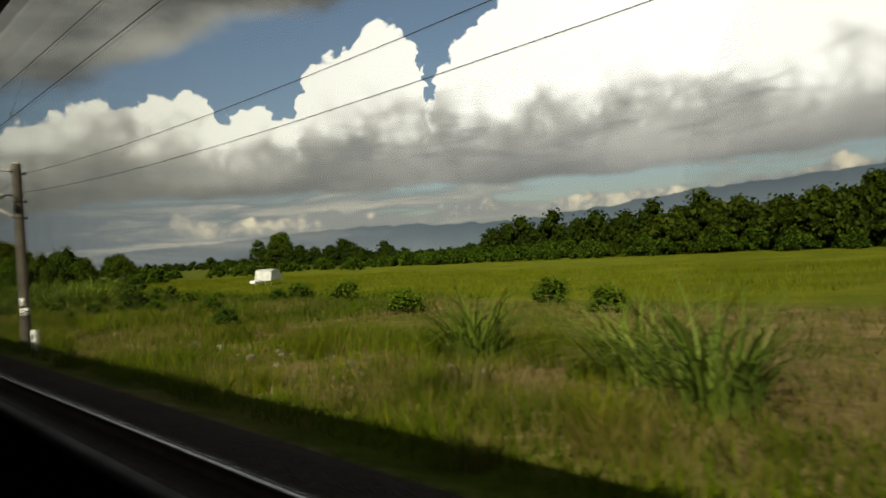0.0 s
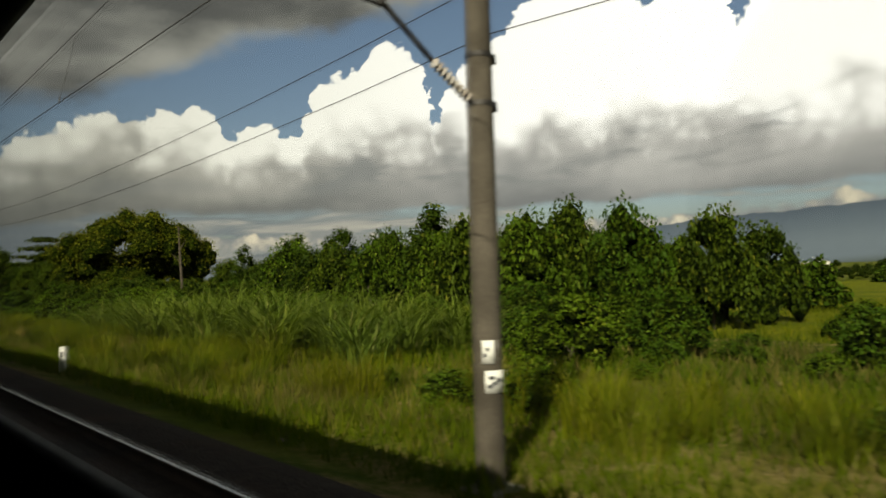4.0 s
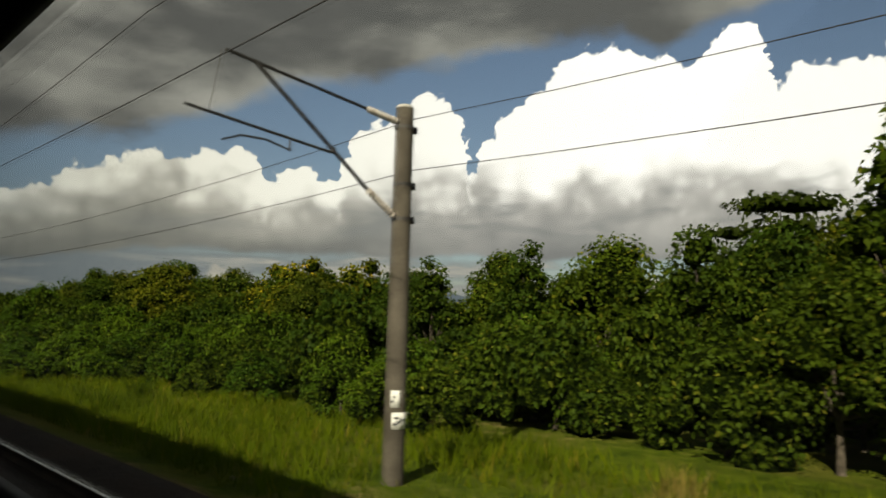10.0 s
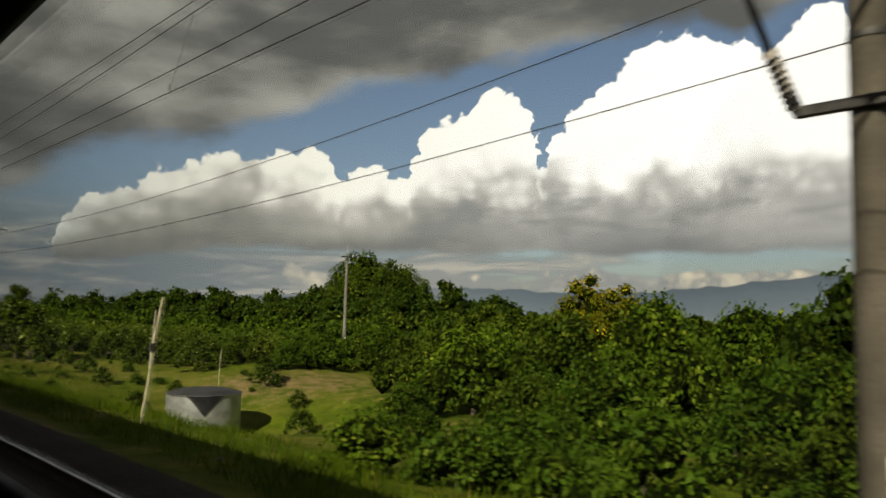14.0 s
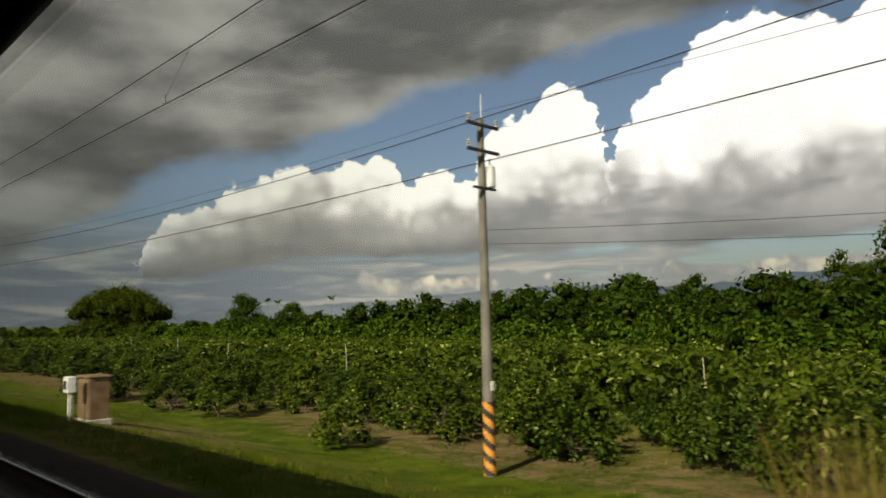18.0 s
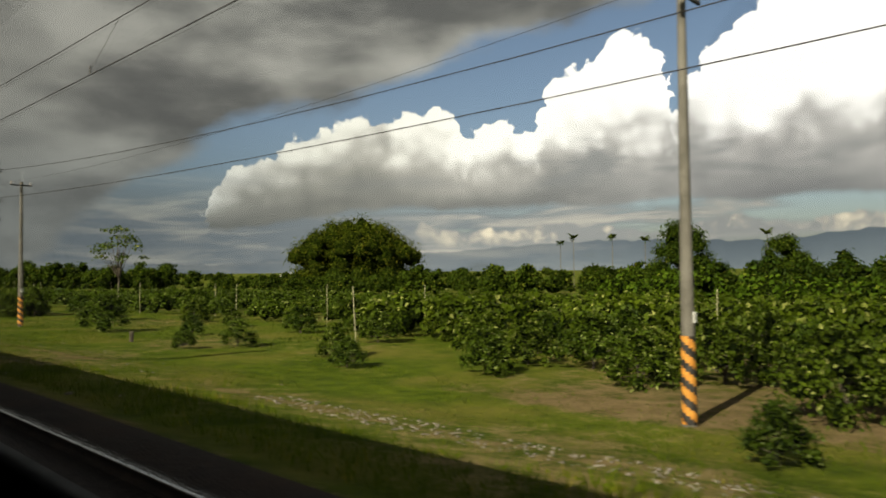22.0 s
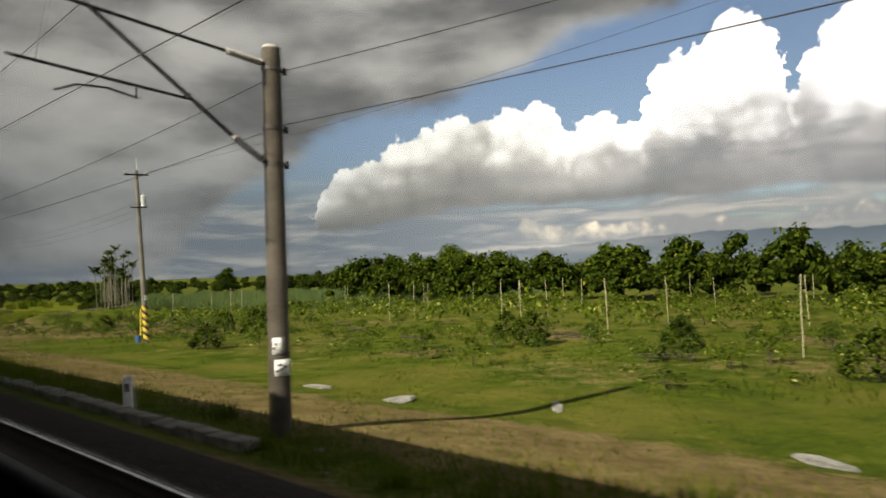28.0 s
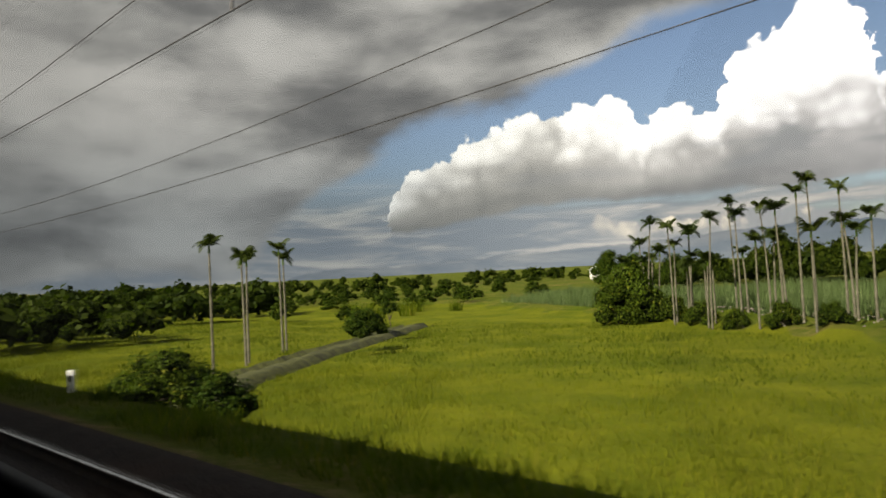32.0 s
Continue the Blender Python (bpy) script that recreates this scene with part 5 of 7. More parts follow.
# -- the wall of trees and vines --
for s, u, k, h in [(263, 19, 0.72, 1.0), (261, 21.5, 0.85, 1.0), (265, 17.5, 0.55, 1.0), (259.5, 23, 0.9, 1.0)]:
    plant("tree", s, u, k, tall=h)
for s, u, k, h in rows_of(238, 300, 18.5, 23.5, 3.4, 4.0, 1.0, 0.6, 1.05, (0.95, 1.4), 1.0, 9):
    plant("dark_mound" if prand.random() < 0.6 else "mound", s, u, k, tall=h)
for s, u, k, h in rows_of(238, 312, 27, 40, 6.0, 5.5, 1.6, 0.72, 0.98, (0.9, 1.15), 0.95, 10):
    plant("warm_tree" if prand.random() < 0.22 else "tree", s, u, k * (0.66 if s < 253 else 1.0 if s < 266 else 0.84), tall=h)
for s, u, k, h in [(277, 28, 0.84, 1.0), (284, 29, 0.8, 1.0), (270.5, 29, 0.86, 1.0), (264, 28, 1.1, 1.1), (259, 28, 1.0, 1.1), (290, 28, 0.78, 0.95), (253, 29, 0.85, 0.95)]:
    plant("tree", s, u, k, tall=h)
for s, u, k in [(258, 26, 0.85), (263, 26.5, 1.05), (254, 26, 0.7), (265, 25.5, 1.0), (247, 30, 0.7), (300, 27, 0.6), (286, 26, 0.62), (272, 26, 0.68), (240, 31, 0.65), (280, 26, 0.66)]:
    plant("tall", s, u, k)
plant("tier", 271.5, 34, 0.95, tall=1.05)
plant("tall", 246, 29, 0.95)
plant("airy", 251, 31, 1.2)
plant("tall", 242, 29.5, 0.85)
plant("tree", 249, 27.5, 0.85, tall=1.1)
for s, u, k, h in rows_of(272, 380, 14.2, 21.0, 3.2, 3.3, 0.9, 0.6, 0.95, (0.9, 1.2), 1.0, 11):
    near = 0.6 + 0.4 * min(1.0, (u - 13.5) / 6.0)
    low = 1.12 if s > 322 else 1.15
    plant("mound" if prand.random() < 0.7 else "dark_mound", s, u, k * near * (0.85 if s > 375 else 1.0), tall=h * low)
for s, u, k, h in rows_of(296, 402, 24, 42, 5.2, 5.0, 1.5, 0.9, 1.25, (0.85, 1.15), 0.97, 12):
    if s > 358 + 1.43 * u:
        continue
    plant("mound" if prand.random() < 0.5 else "dark_mound", s, u, k * 1.1, tall=h * (1.12 + 0.42 * float(smooth(s, 318, 334)) * float(smooth(s, 388, 366))))
for s, u, k in [(322, 28, 0.88), (330, 27, 0.8), (316, 26.5, 0.86), (338, 28, 0.75), (352, 30, 0.74), (310, 29, 0.82), (334, 31, 0.88), (325, 31, 0.9)]:
    plant("warm_tree" if int(s) % 3 else "tree", s, u, k)
for s, u, k in [(299, 27.5, 0.8), (304, 29, 0.78), (296, 30, 0.8)]:
    plant("flower_tree", s, u, k)
plant("tree", 357, 51.5, 1.45, "big round tree with a dense dark crown", tall=0.95)
plant("tree", 352, 53, 1.25, "big round tree with a dense dark crown", tall=0.9)
for s, u, k, h in rows_of(394, 416, 29, 40, 3.8, 4.0, 1.0, 0.55, 0.85, (0.95, 1.2), 0.95, 75):
    if s > 406 or u > 36:
        plant("mound", s, u, k, tall=h)
for s, u, k in [(409.5, 74, 1.15), (404, 72, 1.0)]:
    plant("flower_tree", s, u, k)
for s, u, k in [(410, 41, 1.35), (414, 38, 1.2), (418, 43, 1.3), (404, 42, 1.4)]:
    plant("mound", s, u, k)
for s, u, k, h in [(478, 108, 2.0, 1.05), (469, 105, 1.75, 1.0), (487, 112, 1.75, 1.0), (461, 105, 1.3, 0.95), (495, 116, 1.35, 1.0), (474, 114, 1.85, 1.06)]:
    plant("tree", s, u, k, "broad leafy tree of a distant grove", tall=h)
for s, u, k in [(476, 105, 1.85), (482, 108, 1.85), (468, 103, 1.6), (490, 112, 1.65), (459, 103, 1.2), (498, 117, 1.3)]:
    plant("tall", s, u, k, "tall ragged tree of a distant grove")
thicket("mound", rows_of(402, 450, 40, 74, 4.5, 5.0, 1.2, 0.75, 1.05, (0.8, 1.05), 1.0, 13), "wild_thicket", "thicket of green wild shrubs", "shrubs")
thicket("tree", rows_of(384, 452, 72, 112, 5.6, 7.0, 2.6, 0.5, 0.8, (0.75, 1.05), 0.97, 90), "orchard_wood", "green wood behind the wild shrubs", "wood")
thicket("mound", rows_of(384, 430, 46, 66, 5.5, 6.0, 1.5, 0.9, 1.15, (0.8, 1.0), 0.95, 76), "wild_thicket", "thicket of green wild shrubs", "shrubs")
thicket("mound", rows_of(300, 382, 46, 66, 5.5, 6.0, 1.5, 1.05, 1.35, (1.05, 1.3), 0.95, 14), "wild_thicket", "thicket of green wild shrubs", "shrubs")
for s, u, k, h in rows_of(290, 375, 8.8, 12.4, 2.5, 1.7, 0.7, 0.30, 0.58, (0.9, 1.3), 0.9, 15):
    plant("weed", s, u, k * (0.75 + 0.1 * (u - 8.8)), "low leafy shrub at the edge of the grass", tall=h)

# -- orchard --
for s, u, k, h in [(427.5, 18.2, 2.2, 0.9), (425.6, 18.6, 1.2, 0.9), (402.2, 16.3, 0.62, 1), (409.5, 17.5, 0.45, 1), (414.5, 18.5, 0.5, 1), (420, 19.0, 0.5, 1), (406, 20.5, 0.4, 1), (411, 24.5, 1.0, 1), (416, 26, 0.95, 1), (421, 25, 1.05, 1), (404, 25.5, 0.8, 1), (426, 25, 1.05, 1), (431, 24, 1.0, 1), (399, 24.5, 0.45, 1), (394.5, 21.5, 0.6, 1)]:
    plant("bush", s, u, k, tall=h, group="orchard bushes")
for s, u, k, h in rows_of(397, 446, 11.5, 27.0, 3.2, 2.6, 1.4, 0.07, 0.22, (0.7, 1.2), 0.6, 91):
    plant("weed", s, u, k, "low leafy weeds in the grass", tall=h)
for s, u, k, h in rows_of(410, 450, 28, 38, 3.0, 3.2, 0.7, 0.85, 1.1, (0.9, 1.1), 0.95, 16):
    plant("bush", s, u, k, tall=h, group="orchard bushes")
for s, u, k, h in rows_of(436, 592, 19.6, 26.5, 2.45, 3.2, 0.7, 0.72, 1.15, (0.85, 1.1), 0.93, 17):
    if s < 578 or u > 22:
        plant("bush", s, u, k, tall=h, group="orchard bushes")
for s, u, k, h in [(506.6, 14.0, 1.12, 1.0), (500.6, 15.2, 0.95, 0.95), (497, 15.6, 0.85, 1), (517, 17.5, 0.5, 1), (511, 17.2, 0.45, 1), (487.5, 14.8, 0.7, 1), (481, 18.8, 1.1, 0.95), (553.5, 17.4, 1.05, 1), (548.5, 16.0, 1.05, 1.1), (545, 15.6, 0.9, 1), (560, 18, 0.8, 1), (568.5, 18.0, 0.6, 1), (576.5, 13.2, 0.5, 1), (593, 17, 0.5, 1), (596, 19, 0.65, 1), (588, 19, 0.7, 1), (583, 20.5, 0.8, 1), (537, 17, 0.95, 1), (531, 19, 0.9, 1), (541, 18, 0.6, 1)]:
    plant("bush", s, u, k, tall=h, group="orchard bushes")
thicket("bush", rows_of(430, 610, 29.5, 66, 3.0, 3.5, 0.6, 0.88, 1.15, (0.95, 1.1), 0.97, 18), "orchard_rows", "rows of green fruit bushes filling the orchard", "orchard")
thicket("mound", rows_of(440, 612, 68, 82, 4.2, 5.0, 1.5, 1.0, 1.45, (0.85, 1.15), 0.97, 82), "wild_thicket", "rolling thicket of green wild shrubs behind the orchard", "shrubs")
thicket("tree", [(q[0], q[1], q[2] * (1.35 - 0.5 * float(smooth(q[0], 515, 575))), q[3]) for q in rows_of(440, 604, 80, 116, 5.4, 7.0, 2.6, 0.62, 0.95, (0.75, 1.05), 0.97, 19)], "orchard_wood", "green wood behind the orchard", "wood")
thicket("tree", rows_of(600, 640, 86, 122, 5.4, 7.0, 2.6, 0.45, 0.72, (0.75, 1.05), 0.95, 61), "orchard_wood", "low green wood behind the orchard", "wood")
thicket("bush", rows_of(610, 700, 33, 74, 3.5, 4.0, 0.7, 0.7, 1.0, (0.8, 1.0), 0.9, 20), "orchard_rows", "rows of green fruit bushes filling the orchard", "orchard")
thicket("tree", rows_of(640, 715, 88, 130, 6.0, 8.0, 3.0, 0.42, 0.66, (0.7, 1.0), 0.92, 62), "field_shrubs", "low shrubs behind the orchard", "shrubs")

# -- open lawn with single bushes, then the tall hedge --
for s, u, k, h in [(617.3, 18.0, 1.05, 1.0), (602.5, 18.2, 0.62, 0.95), (603.0, 15.7, 0.42, 1), (611, 20.5, 0.5, 1.1), (630.5, 24.4, 1.0, 1), (624, 28, 0.8, 1), (617, 27, 0.6, 1), (608, 26, 0.75, 1), (600, 25, 0.75, 1), (612, 29, 0.8, 1), (636, 26, 0.85, 1), (642, 27, 0.8, 1), (607, 30, 0.8, 1), (599, 29, 0.9, 1)]:
    plant("bush", s, u, k, tall=h, group="orchard bushes")
for s, u, k, h in rows_of(655, 696, 18.6, 23.5, 2.2, 2.4, 0.5, 1.05, 1.35, (1.1, 1.35), 1.0, 21):
    plant("hedge", s, u, k * (1.0 + 0.32 * float(smooth(s, 678, 658))), tall=h, group="bushes of the tall hedge")
for s, u, k, h in rows_of(639, 655, 20.0, 24.0, 2.2, 2.2, 0.5, 0.85, 1.1, (0.95, 1.2), 1.0, 83):
    plant("hedge", s, u, k, tall=h, group="bushes of the tall hedge")
for s, u, k in [(626.3, 10.6, 0.62), (640.8, 10.6, 1.17), (674, 10.4, 0.8), (718.2, 10.2, 0.85)]:
    plant("dome_reed", s, u, k)
for s, u, k in [(664, 9.5, 0.3), (626.5, 9.4, 0.25)]:
    plant("weed", s, u, k, "low leafy weeds in the grass")

# -- young orchard --
for s, u, k, h in rows_of(704, 806, 19.5, 36, 3.4, 2.8, 1.2, 0.45, 1.05, (0.7, 1.2), 0.78, 22):
    if s < float(paddy_edge(u)) - 12:
        plant("sapling", s, u, k, tall=h, group="saplings of the young orchard")
for s, u, k in [(747.5, 26.7, 0.7), (766, 24.4, 0.75), (768, 27, 0.65), (733, 23, 0.7), (725, 22, 0.6), (741, 28, 0.6), (752, 31, 0.6), (760, 17.5, 0.55), (772, 26, 0.6), (786, 24, 0.6)]:
    plant("bush", s, u, k, group="orchard bushes")
thicket("sapling", rows_of(704, 812, 36, 72, 3.0, 3.0, 1.2, 0.8, 1.5, (0.7, 1.2), 0.95, 23), "young_orchard", "rows of young fruit saplings", "orchard")
thicket("tree", rows_of(716, 816, 76, 92, 5.0, 6.0, 2.0, 0.55, 0.85, (0.85, 1.15), 0.95, 24), "orchard_wood", "green wood behind the young orchard", "wood")
plant("tree", 813, 104, 1.15)
plant("tree", 806, 98, 0.95)
thicket("belt", rows_of(815, 900, 132, 172, 5.0, 8.0, 3.0, 0.5, 0.75, (0.7, 1.0), 0.95, 80), "far_wood", "dark wood beyond the cane field", "wood")
thicket("dark_tree", rows_of(815, 885, 138, 165, 5.0, 7.0, 3.0, 0.55, 0.95, (0.8, 1.1), 0.95, 25), "far_wood", "dark wood beyond the cane field", "wood")
thicket("belt", rows_of(925, 1150, 14, 70, 6.0, 14.0, 3.0, 0.65, 1.0, (0.75, 1.0), 0.95, 26), "far_hedge", "low far belt of dark trees", "wood")
thicket("belt", rows_of(960, 1700, 100, 420, 9.0, 75.0, 4.0, 0.6, 1.0, (0.6, 0.9), 0.7, 27), "far_hedge", "low far belt of dark trees", "wood")
thicket("belt", rows_of(945, 1300, 74, 300, 7.0, 24.0, 4.0, 0.3, 0.5, (0.6, 0.9), 0.8, 84), "far_hedge", "low far belt of dark trees", "wood")
thicket("tree", rows_of(905, 985, 60, 120, 6.0, 12.0, 3.0, 0.3, 0.5, (0.6, 0.9), 0.8, 85), "field_shrubs", "low shrubs beyond the rice", "shrubs")
thicket("belt", rows_of(900, 1100, 8, 34, 5.0, 8.0, 2.0, 0.5, 0.8, (0.7, 1.0), 0.9, 86), "far_hedge", "low far belt of dark trees", "wood")
thicket("belt", rows_of(1160, 1500, -10, 60, 8.0, 20.0, 4.0, 0.7, 1.0, (0.6, 0.9), 0.8, 29), "far_hedge", "low far belt of dark trees", "wood")
thicket("belt", rows_of(420, 960, 230, 420, 11.0, 90.0, 5.0, 0.6, 1.0, (0.7, 1.0), 0.75, 28), "far_hedge", "low far belt of dark trees", "wood")
plant("grove", 702, 126, 1.75, tall=0.9)
plant("airy", 684, 52.3, 1.55)
plant("tree", 616, 102, 1.35)
plant("tree", 604, 106, 1.1)
plant("tree", 894, 118, 0.9)
plant("tree", 876, 101, 0.75)
for s, u, h in [(640, 132, 10.5), (632, 128, 9.6), (650, 136, 11), (612, 128, 10), (655, 140, 10)]:
    palm(s, u, h, size=1.0)

thicket("sapling", rows_of(706, 810, 19.0, 40.0, 1.7, 1.5, 0.8, 0.25, 0.75, (0.25, 0.8), 0.6, 94), "field_weeds", "scruffy low weeds between the saplings", "weeds")

# -- rice fields --
for s, u, k in [(849.5, 8.3, 0.5), (851.5, 8.9, 0.55), (848, 8.8, 0.42), (855, 9.5, 0.4)]:
    plant("dark_mound", s, u, k, "dark green bush on the slope by the track")
for s, u, k, h in [(814.9, 8.3, 0.5, 1.75), (815.3, 8.6, 0.42, 1.2), (813.4, 8.5, 0.55, 0.95), (812.9, 8.7, 0.42, 0.9)]:
    plant("bush", s, u, k, "ragged dark green bush beside the rice", tall=h)
plant("dark_mound", 880, 42.7, 0.9, "round dark bush on the field bank")
plant("dark_mound", 887, 49, 0.75, "round dark bush on the field bank")
plant("tall", 886, 52, 0.4)
plant("dark_mound", 866, 66, 1.5, tall=1.25)
plant("dark_mound", 868, 68, 1.4, tall=1.3)
plant("tree", 868, 70, 0.8)
# weeds added as dark spots in place of the ditch's shaded hollows
for s, u, k in [(797.0, 17.6, 0.20), (797.8, 18.4, 0.16), (797.2, 22.6, 0.18), (788.5, 23.7, 0.16)]:
    plant("dark_mound", s, u, k, "low dark green weeds in place of dark ditch holes", tall=0.45)
for s, u, k in [(791.0, 27.5, 0.95), (808.5, 32.7, 0.8), (803, 27.5, 0.7), (799, 24.5, 0.5)]:
    plant("sapling", s, u, k, "young fruit sapling with bright yellow-green leaves", tall=1.35, group="saplings of the young orchard")
for s, u, h in [(869.7, 21.1, 7.0), (871.4, 24.4, 6.4), (872.6, 25.4, 6.3), (876.7, 31.1, 7.3), (877.3, 31.9, 6.6)]:
    palm(s, u, h, prand.uniform(-0.03, 0.03), size=0.72)
for s, u, k, h in [(846, 54, 0.55, 1.0), (850, 57, 0.6, 1.1), (854, 59, 0.55, 1.0), (858, 62, 0.65, 1.15), (862, 66, 0.7, 1.2), (866, 62.5, 1.0, 1.2)]:
    plant("dark_mound", s, u, k, "leafy undergrowth between the palm stems", tall=h)
for i in range(32):
    f = i / 31
    palm(843 + 24 * f + prand.uniform(-1.5, 1.5), 50.5 + 17 * f + prand.uniform(-0.5, 4.0), prand.uniform(4.2, 9.4), prand.uniform(-0.07, 0.07), size=prand.uniform(0.65, 0.95))
for i in range(9):
    s, u = 905 + prand.uniform(-8, 14), 74 + prand.uniform(-8, 10)
    plant("tuft", s, u, 3.2, "banana plant with broad ragged leaves", tall=1.1)

# -- grass --
for s, u, k, h in rows_of(626, 704, 6.9, 9.4, 1.3, 0.9, 0.6, 0.35, 0.65, (0.8, 1.1), 0.75, 77):
    plant("plume", s, u, k, tall=h)
for s, u, k, h in rows_of(646, 700, 7.4, 9.4, 3.0, 1.0, 0.8, 0.10, 0.18, (0.8, 1.2), 0.5, 78):
    plant("weed", s, u, k, "low leafy weeds in the grass", tall=h)
for s, u, k, h in rows_of(100, 186, 8.2, 12.4, 1.9, 1.3, 0.8, 0.7, 1.25, (0.9, 1.15), 0.6, 73):
    plant("plume", s, u, k, tall=h)
for s, u, k, h in rows_of(0, 100, 8.2, 14, 3.4, 1.9, 1.2, 0.6, 1.0, (0.8, 1.1), 0.4, 74):
    plant("plume", s, u, k, tall=h)


def blades(name, s0, s1, u0, u1, per, tall, wide, mat, label, lean=0.35, seed=1, keep=None):
    """Blades of grass, one triangle each."""
    rng = np.random.default_rng(seed)
    n = int((s1 - s0) * (u1 - u0) * per)
    s, u = rng.uniform(s0, s1, n), rng.uniform(u0, u1, n)
    clump = wavy(s, u, 1.7, seed) * 0.5 + wavy(s, u, 5.0, seed + 1.0) * 0.6
    ok = rng.uniform(-1.1, 0.6, n) < clump
    if keep is not None:
        ok &= keep(s, u)
    s, u, clump = s[ok], u[ok], clump[ok]
    n = len(s)
    h = tall * (0.75 + 0.45 * clump) * rng.uniform(0.55, 1.25, n)
    x, y = along(s, u)
    p = np.stack([x, y, floor_z(s, u) - 0.02], -1)
    a, b = rng.uniform(0, 6.283, n), rng.uniform(0, 6.283, n)
    sd = np.stack([np.cos(a), np.sin(a), np.zeros(n)], -1) * (wide * rng.uniform(0.6, 1.3, n))[:, None]
    ln = h * lean * rng.uniform(0.2, 1.2, n)
    tip = p + np.stack([np.cos(b) * ln, np.sin(b) * ln, h], -1)
    V = np.stack([p - sd, p + sd, tip], 1).reshape(-1, 3)
    return tagged(part(name, mesh_of(name, V, np.arange(n * 3).reshape(n, 3), [mat]), None), label, "grass", kind="stuff")


blades("tall_grass", -5, 330, 5.6, 9.5, 95, 0.5, 0.018, GRASS, "tall green grass beside the track", 0.6, 1)
blades("tall_grass", 10, 330, 9.5, 15, 60, 0.6, 0.022, GRASS, "tall green grass beside the track", 0.6, 2)
blades("tall_grass", 25, 260, 15, 27, 22, 0.6, 0.035, GRASS, "tall green grass of the rough field", 0.6, 3)
blades("dry_grass", -5, 120, 14, 24, 16, 0.55, 0.03, GRASS_DRY, "dry straw-coloured grass tufts", 0.7, 15)
blades("dry_grass", -5, 200, 6.5, 14, 52, 0.5, 0.016, GRASS_DRY, "dry straw-coloured grass tufts", 0.7, 4)
blades("tall_grass", 330, 402, 5.6, 11, 60, 0.4, 0.018, GRASS, "tall green grass beside the track", 0.6, 5)
blades("tall_grass", 396, 472, 5.8, 17, 34, 0.3, 0.016, GRASS, "rough green grass beside the track", 0.7, 16)
blades("dry_grass", 396, 480, 9.0, 22, 9, 0.3, 0.016, GRASS_DRY, "dry straw-coloured grass tufts", 0.7, 17)
blades("short_grass", 396, 812, 5.6, 10, 62, 0.15, 0.013, GRASS, "short green grass of the lawn", 0.7, 6)
blades("short_grass", 396, 806, 10, 18, 34, 0.13, 0.016, GRASS, "short green grass of the lawn", 0.7, 7)
blades("short_grass", 600, 800, 18, 34, 13, 0.2, 0.025, GRASS, "short green grass of the lawn", 0.7, 8)
blades("verge_grass", 430, 690, 5.5, 8.4, 52, 0.3, 0.016, GRASS, "ragged green grass on the track shoulder", 0.6, 18)
blades("dry_grass", 690, 812, 6.4, 10.5, 34, 0.16, 0.013, GRASS_DRY, "dry straw-coloured grass tufts", 0.7, 9)
blades("verge_grass", 690, 905, 5.5, 7.4, 95, 0.36, 0.016, GRASS, "ragged green grass on the track shoulder", 0.6, 10)
blades("rice", 806, 935, 8.8, 28, 46, 0.35, 0.014, RICE, "standing yellow-green rice", 0.4, 11, keep=lambda s, u: (s > paddy_edge(u) + 1.2) & (np.abs(s - bund_line(u) - 0.2) > 2.0))
blades("rice", 812, 960, 28, 62, 13, 0.35, 0.03, RICE, "standing yellow-green rice", 0.4, 12, keep=lambda s, u: (s > paddy_edge(u) + 1.2) & (np.abs(s - bund_line(u) - 0.2) > 2.0))
blades("rice", 10, 150, 26.5, 60, 12, 0.4, 0.035, RICE, "standing yellow-green rice", 0.4, 13)
blades("sugar_cane", 800, 900, 62, 118, 16, 1.9, 0.05, LEAF_CANE, "tall field of grey-green sugar cane", 0.55, 14, keep=lambda s, u: s < paddy_edge(u) - 4.0)
for s, u, k, h in rows_of(0, 330, 6.6, 12.5, 3.0, 1.4, 1.0, 0.7, 1.3, (0.9, 1.1), 0.24, 71):
    plant("dry_tuft" if prand.random() < 0.35 else "tuft", s, u, k)
for s, u, k, h in rows_of(690, 905, 6.0, 7.4, 3.0, 1.4, 0.8, 0.4, 0.8, (0.9, 1.1), 0.4, 72):
    plant("tuft", s, u, k)
for s, u, k in [(466, 8.9, 0.8), (470, 9.4, 1.0), (470.4, 8.8, 0.95), (467.2, 10.6, 0.9), (466.5, 11.2, 0.8), (469, 9.2, 0.9), (468.2, 10, 1.0), (467.4, 9.0, 0.8), (466.6, 9.8, 0.9)]:
    plant("dry_reed", s, u, k * 1.35)

# ---- poles, boxes and small things ----


def stripes(parent, r0, r1, z0, z1, colour):
    """A painted foot with slanting black bands."""
    n, rows = 24, 30
    V, F, I = [], [], []
    for k in range(rows + 1):
        f = k / rows
        for j in range(n):
            a = 6.2832 * j / n
            r = r0 + (r1 - r0) * f + 0.004
            V.append((math.cos(a) * r, math.sin(a) * r, z0 + (z1 - z0) * f))
    for k in range(rows):
        for j in range(n):
            F.append((k * n + j, k * n + (j + 1) % n, (k + 1) * n + (j + 1) % n, (k + 1) * n + j))
            I.append(1 if (k + j * 6 / n * 2.0) % 6 < 3 else 0)
    part("painted_foot", mesh_of("painted_foot", V, F, [colour, BLACK], I), None, parent, "slanting black and orange warning bands")


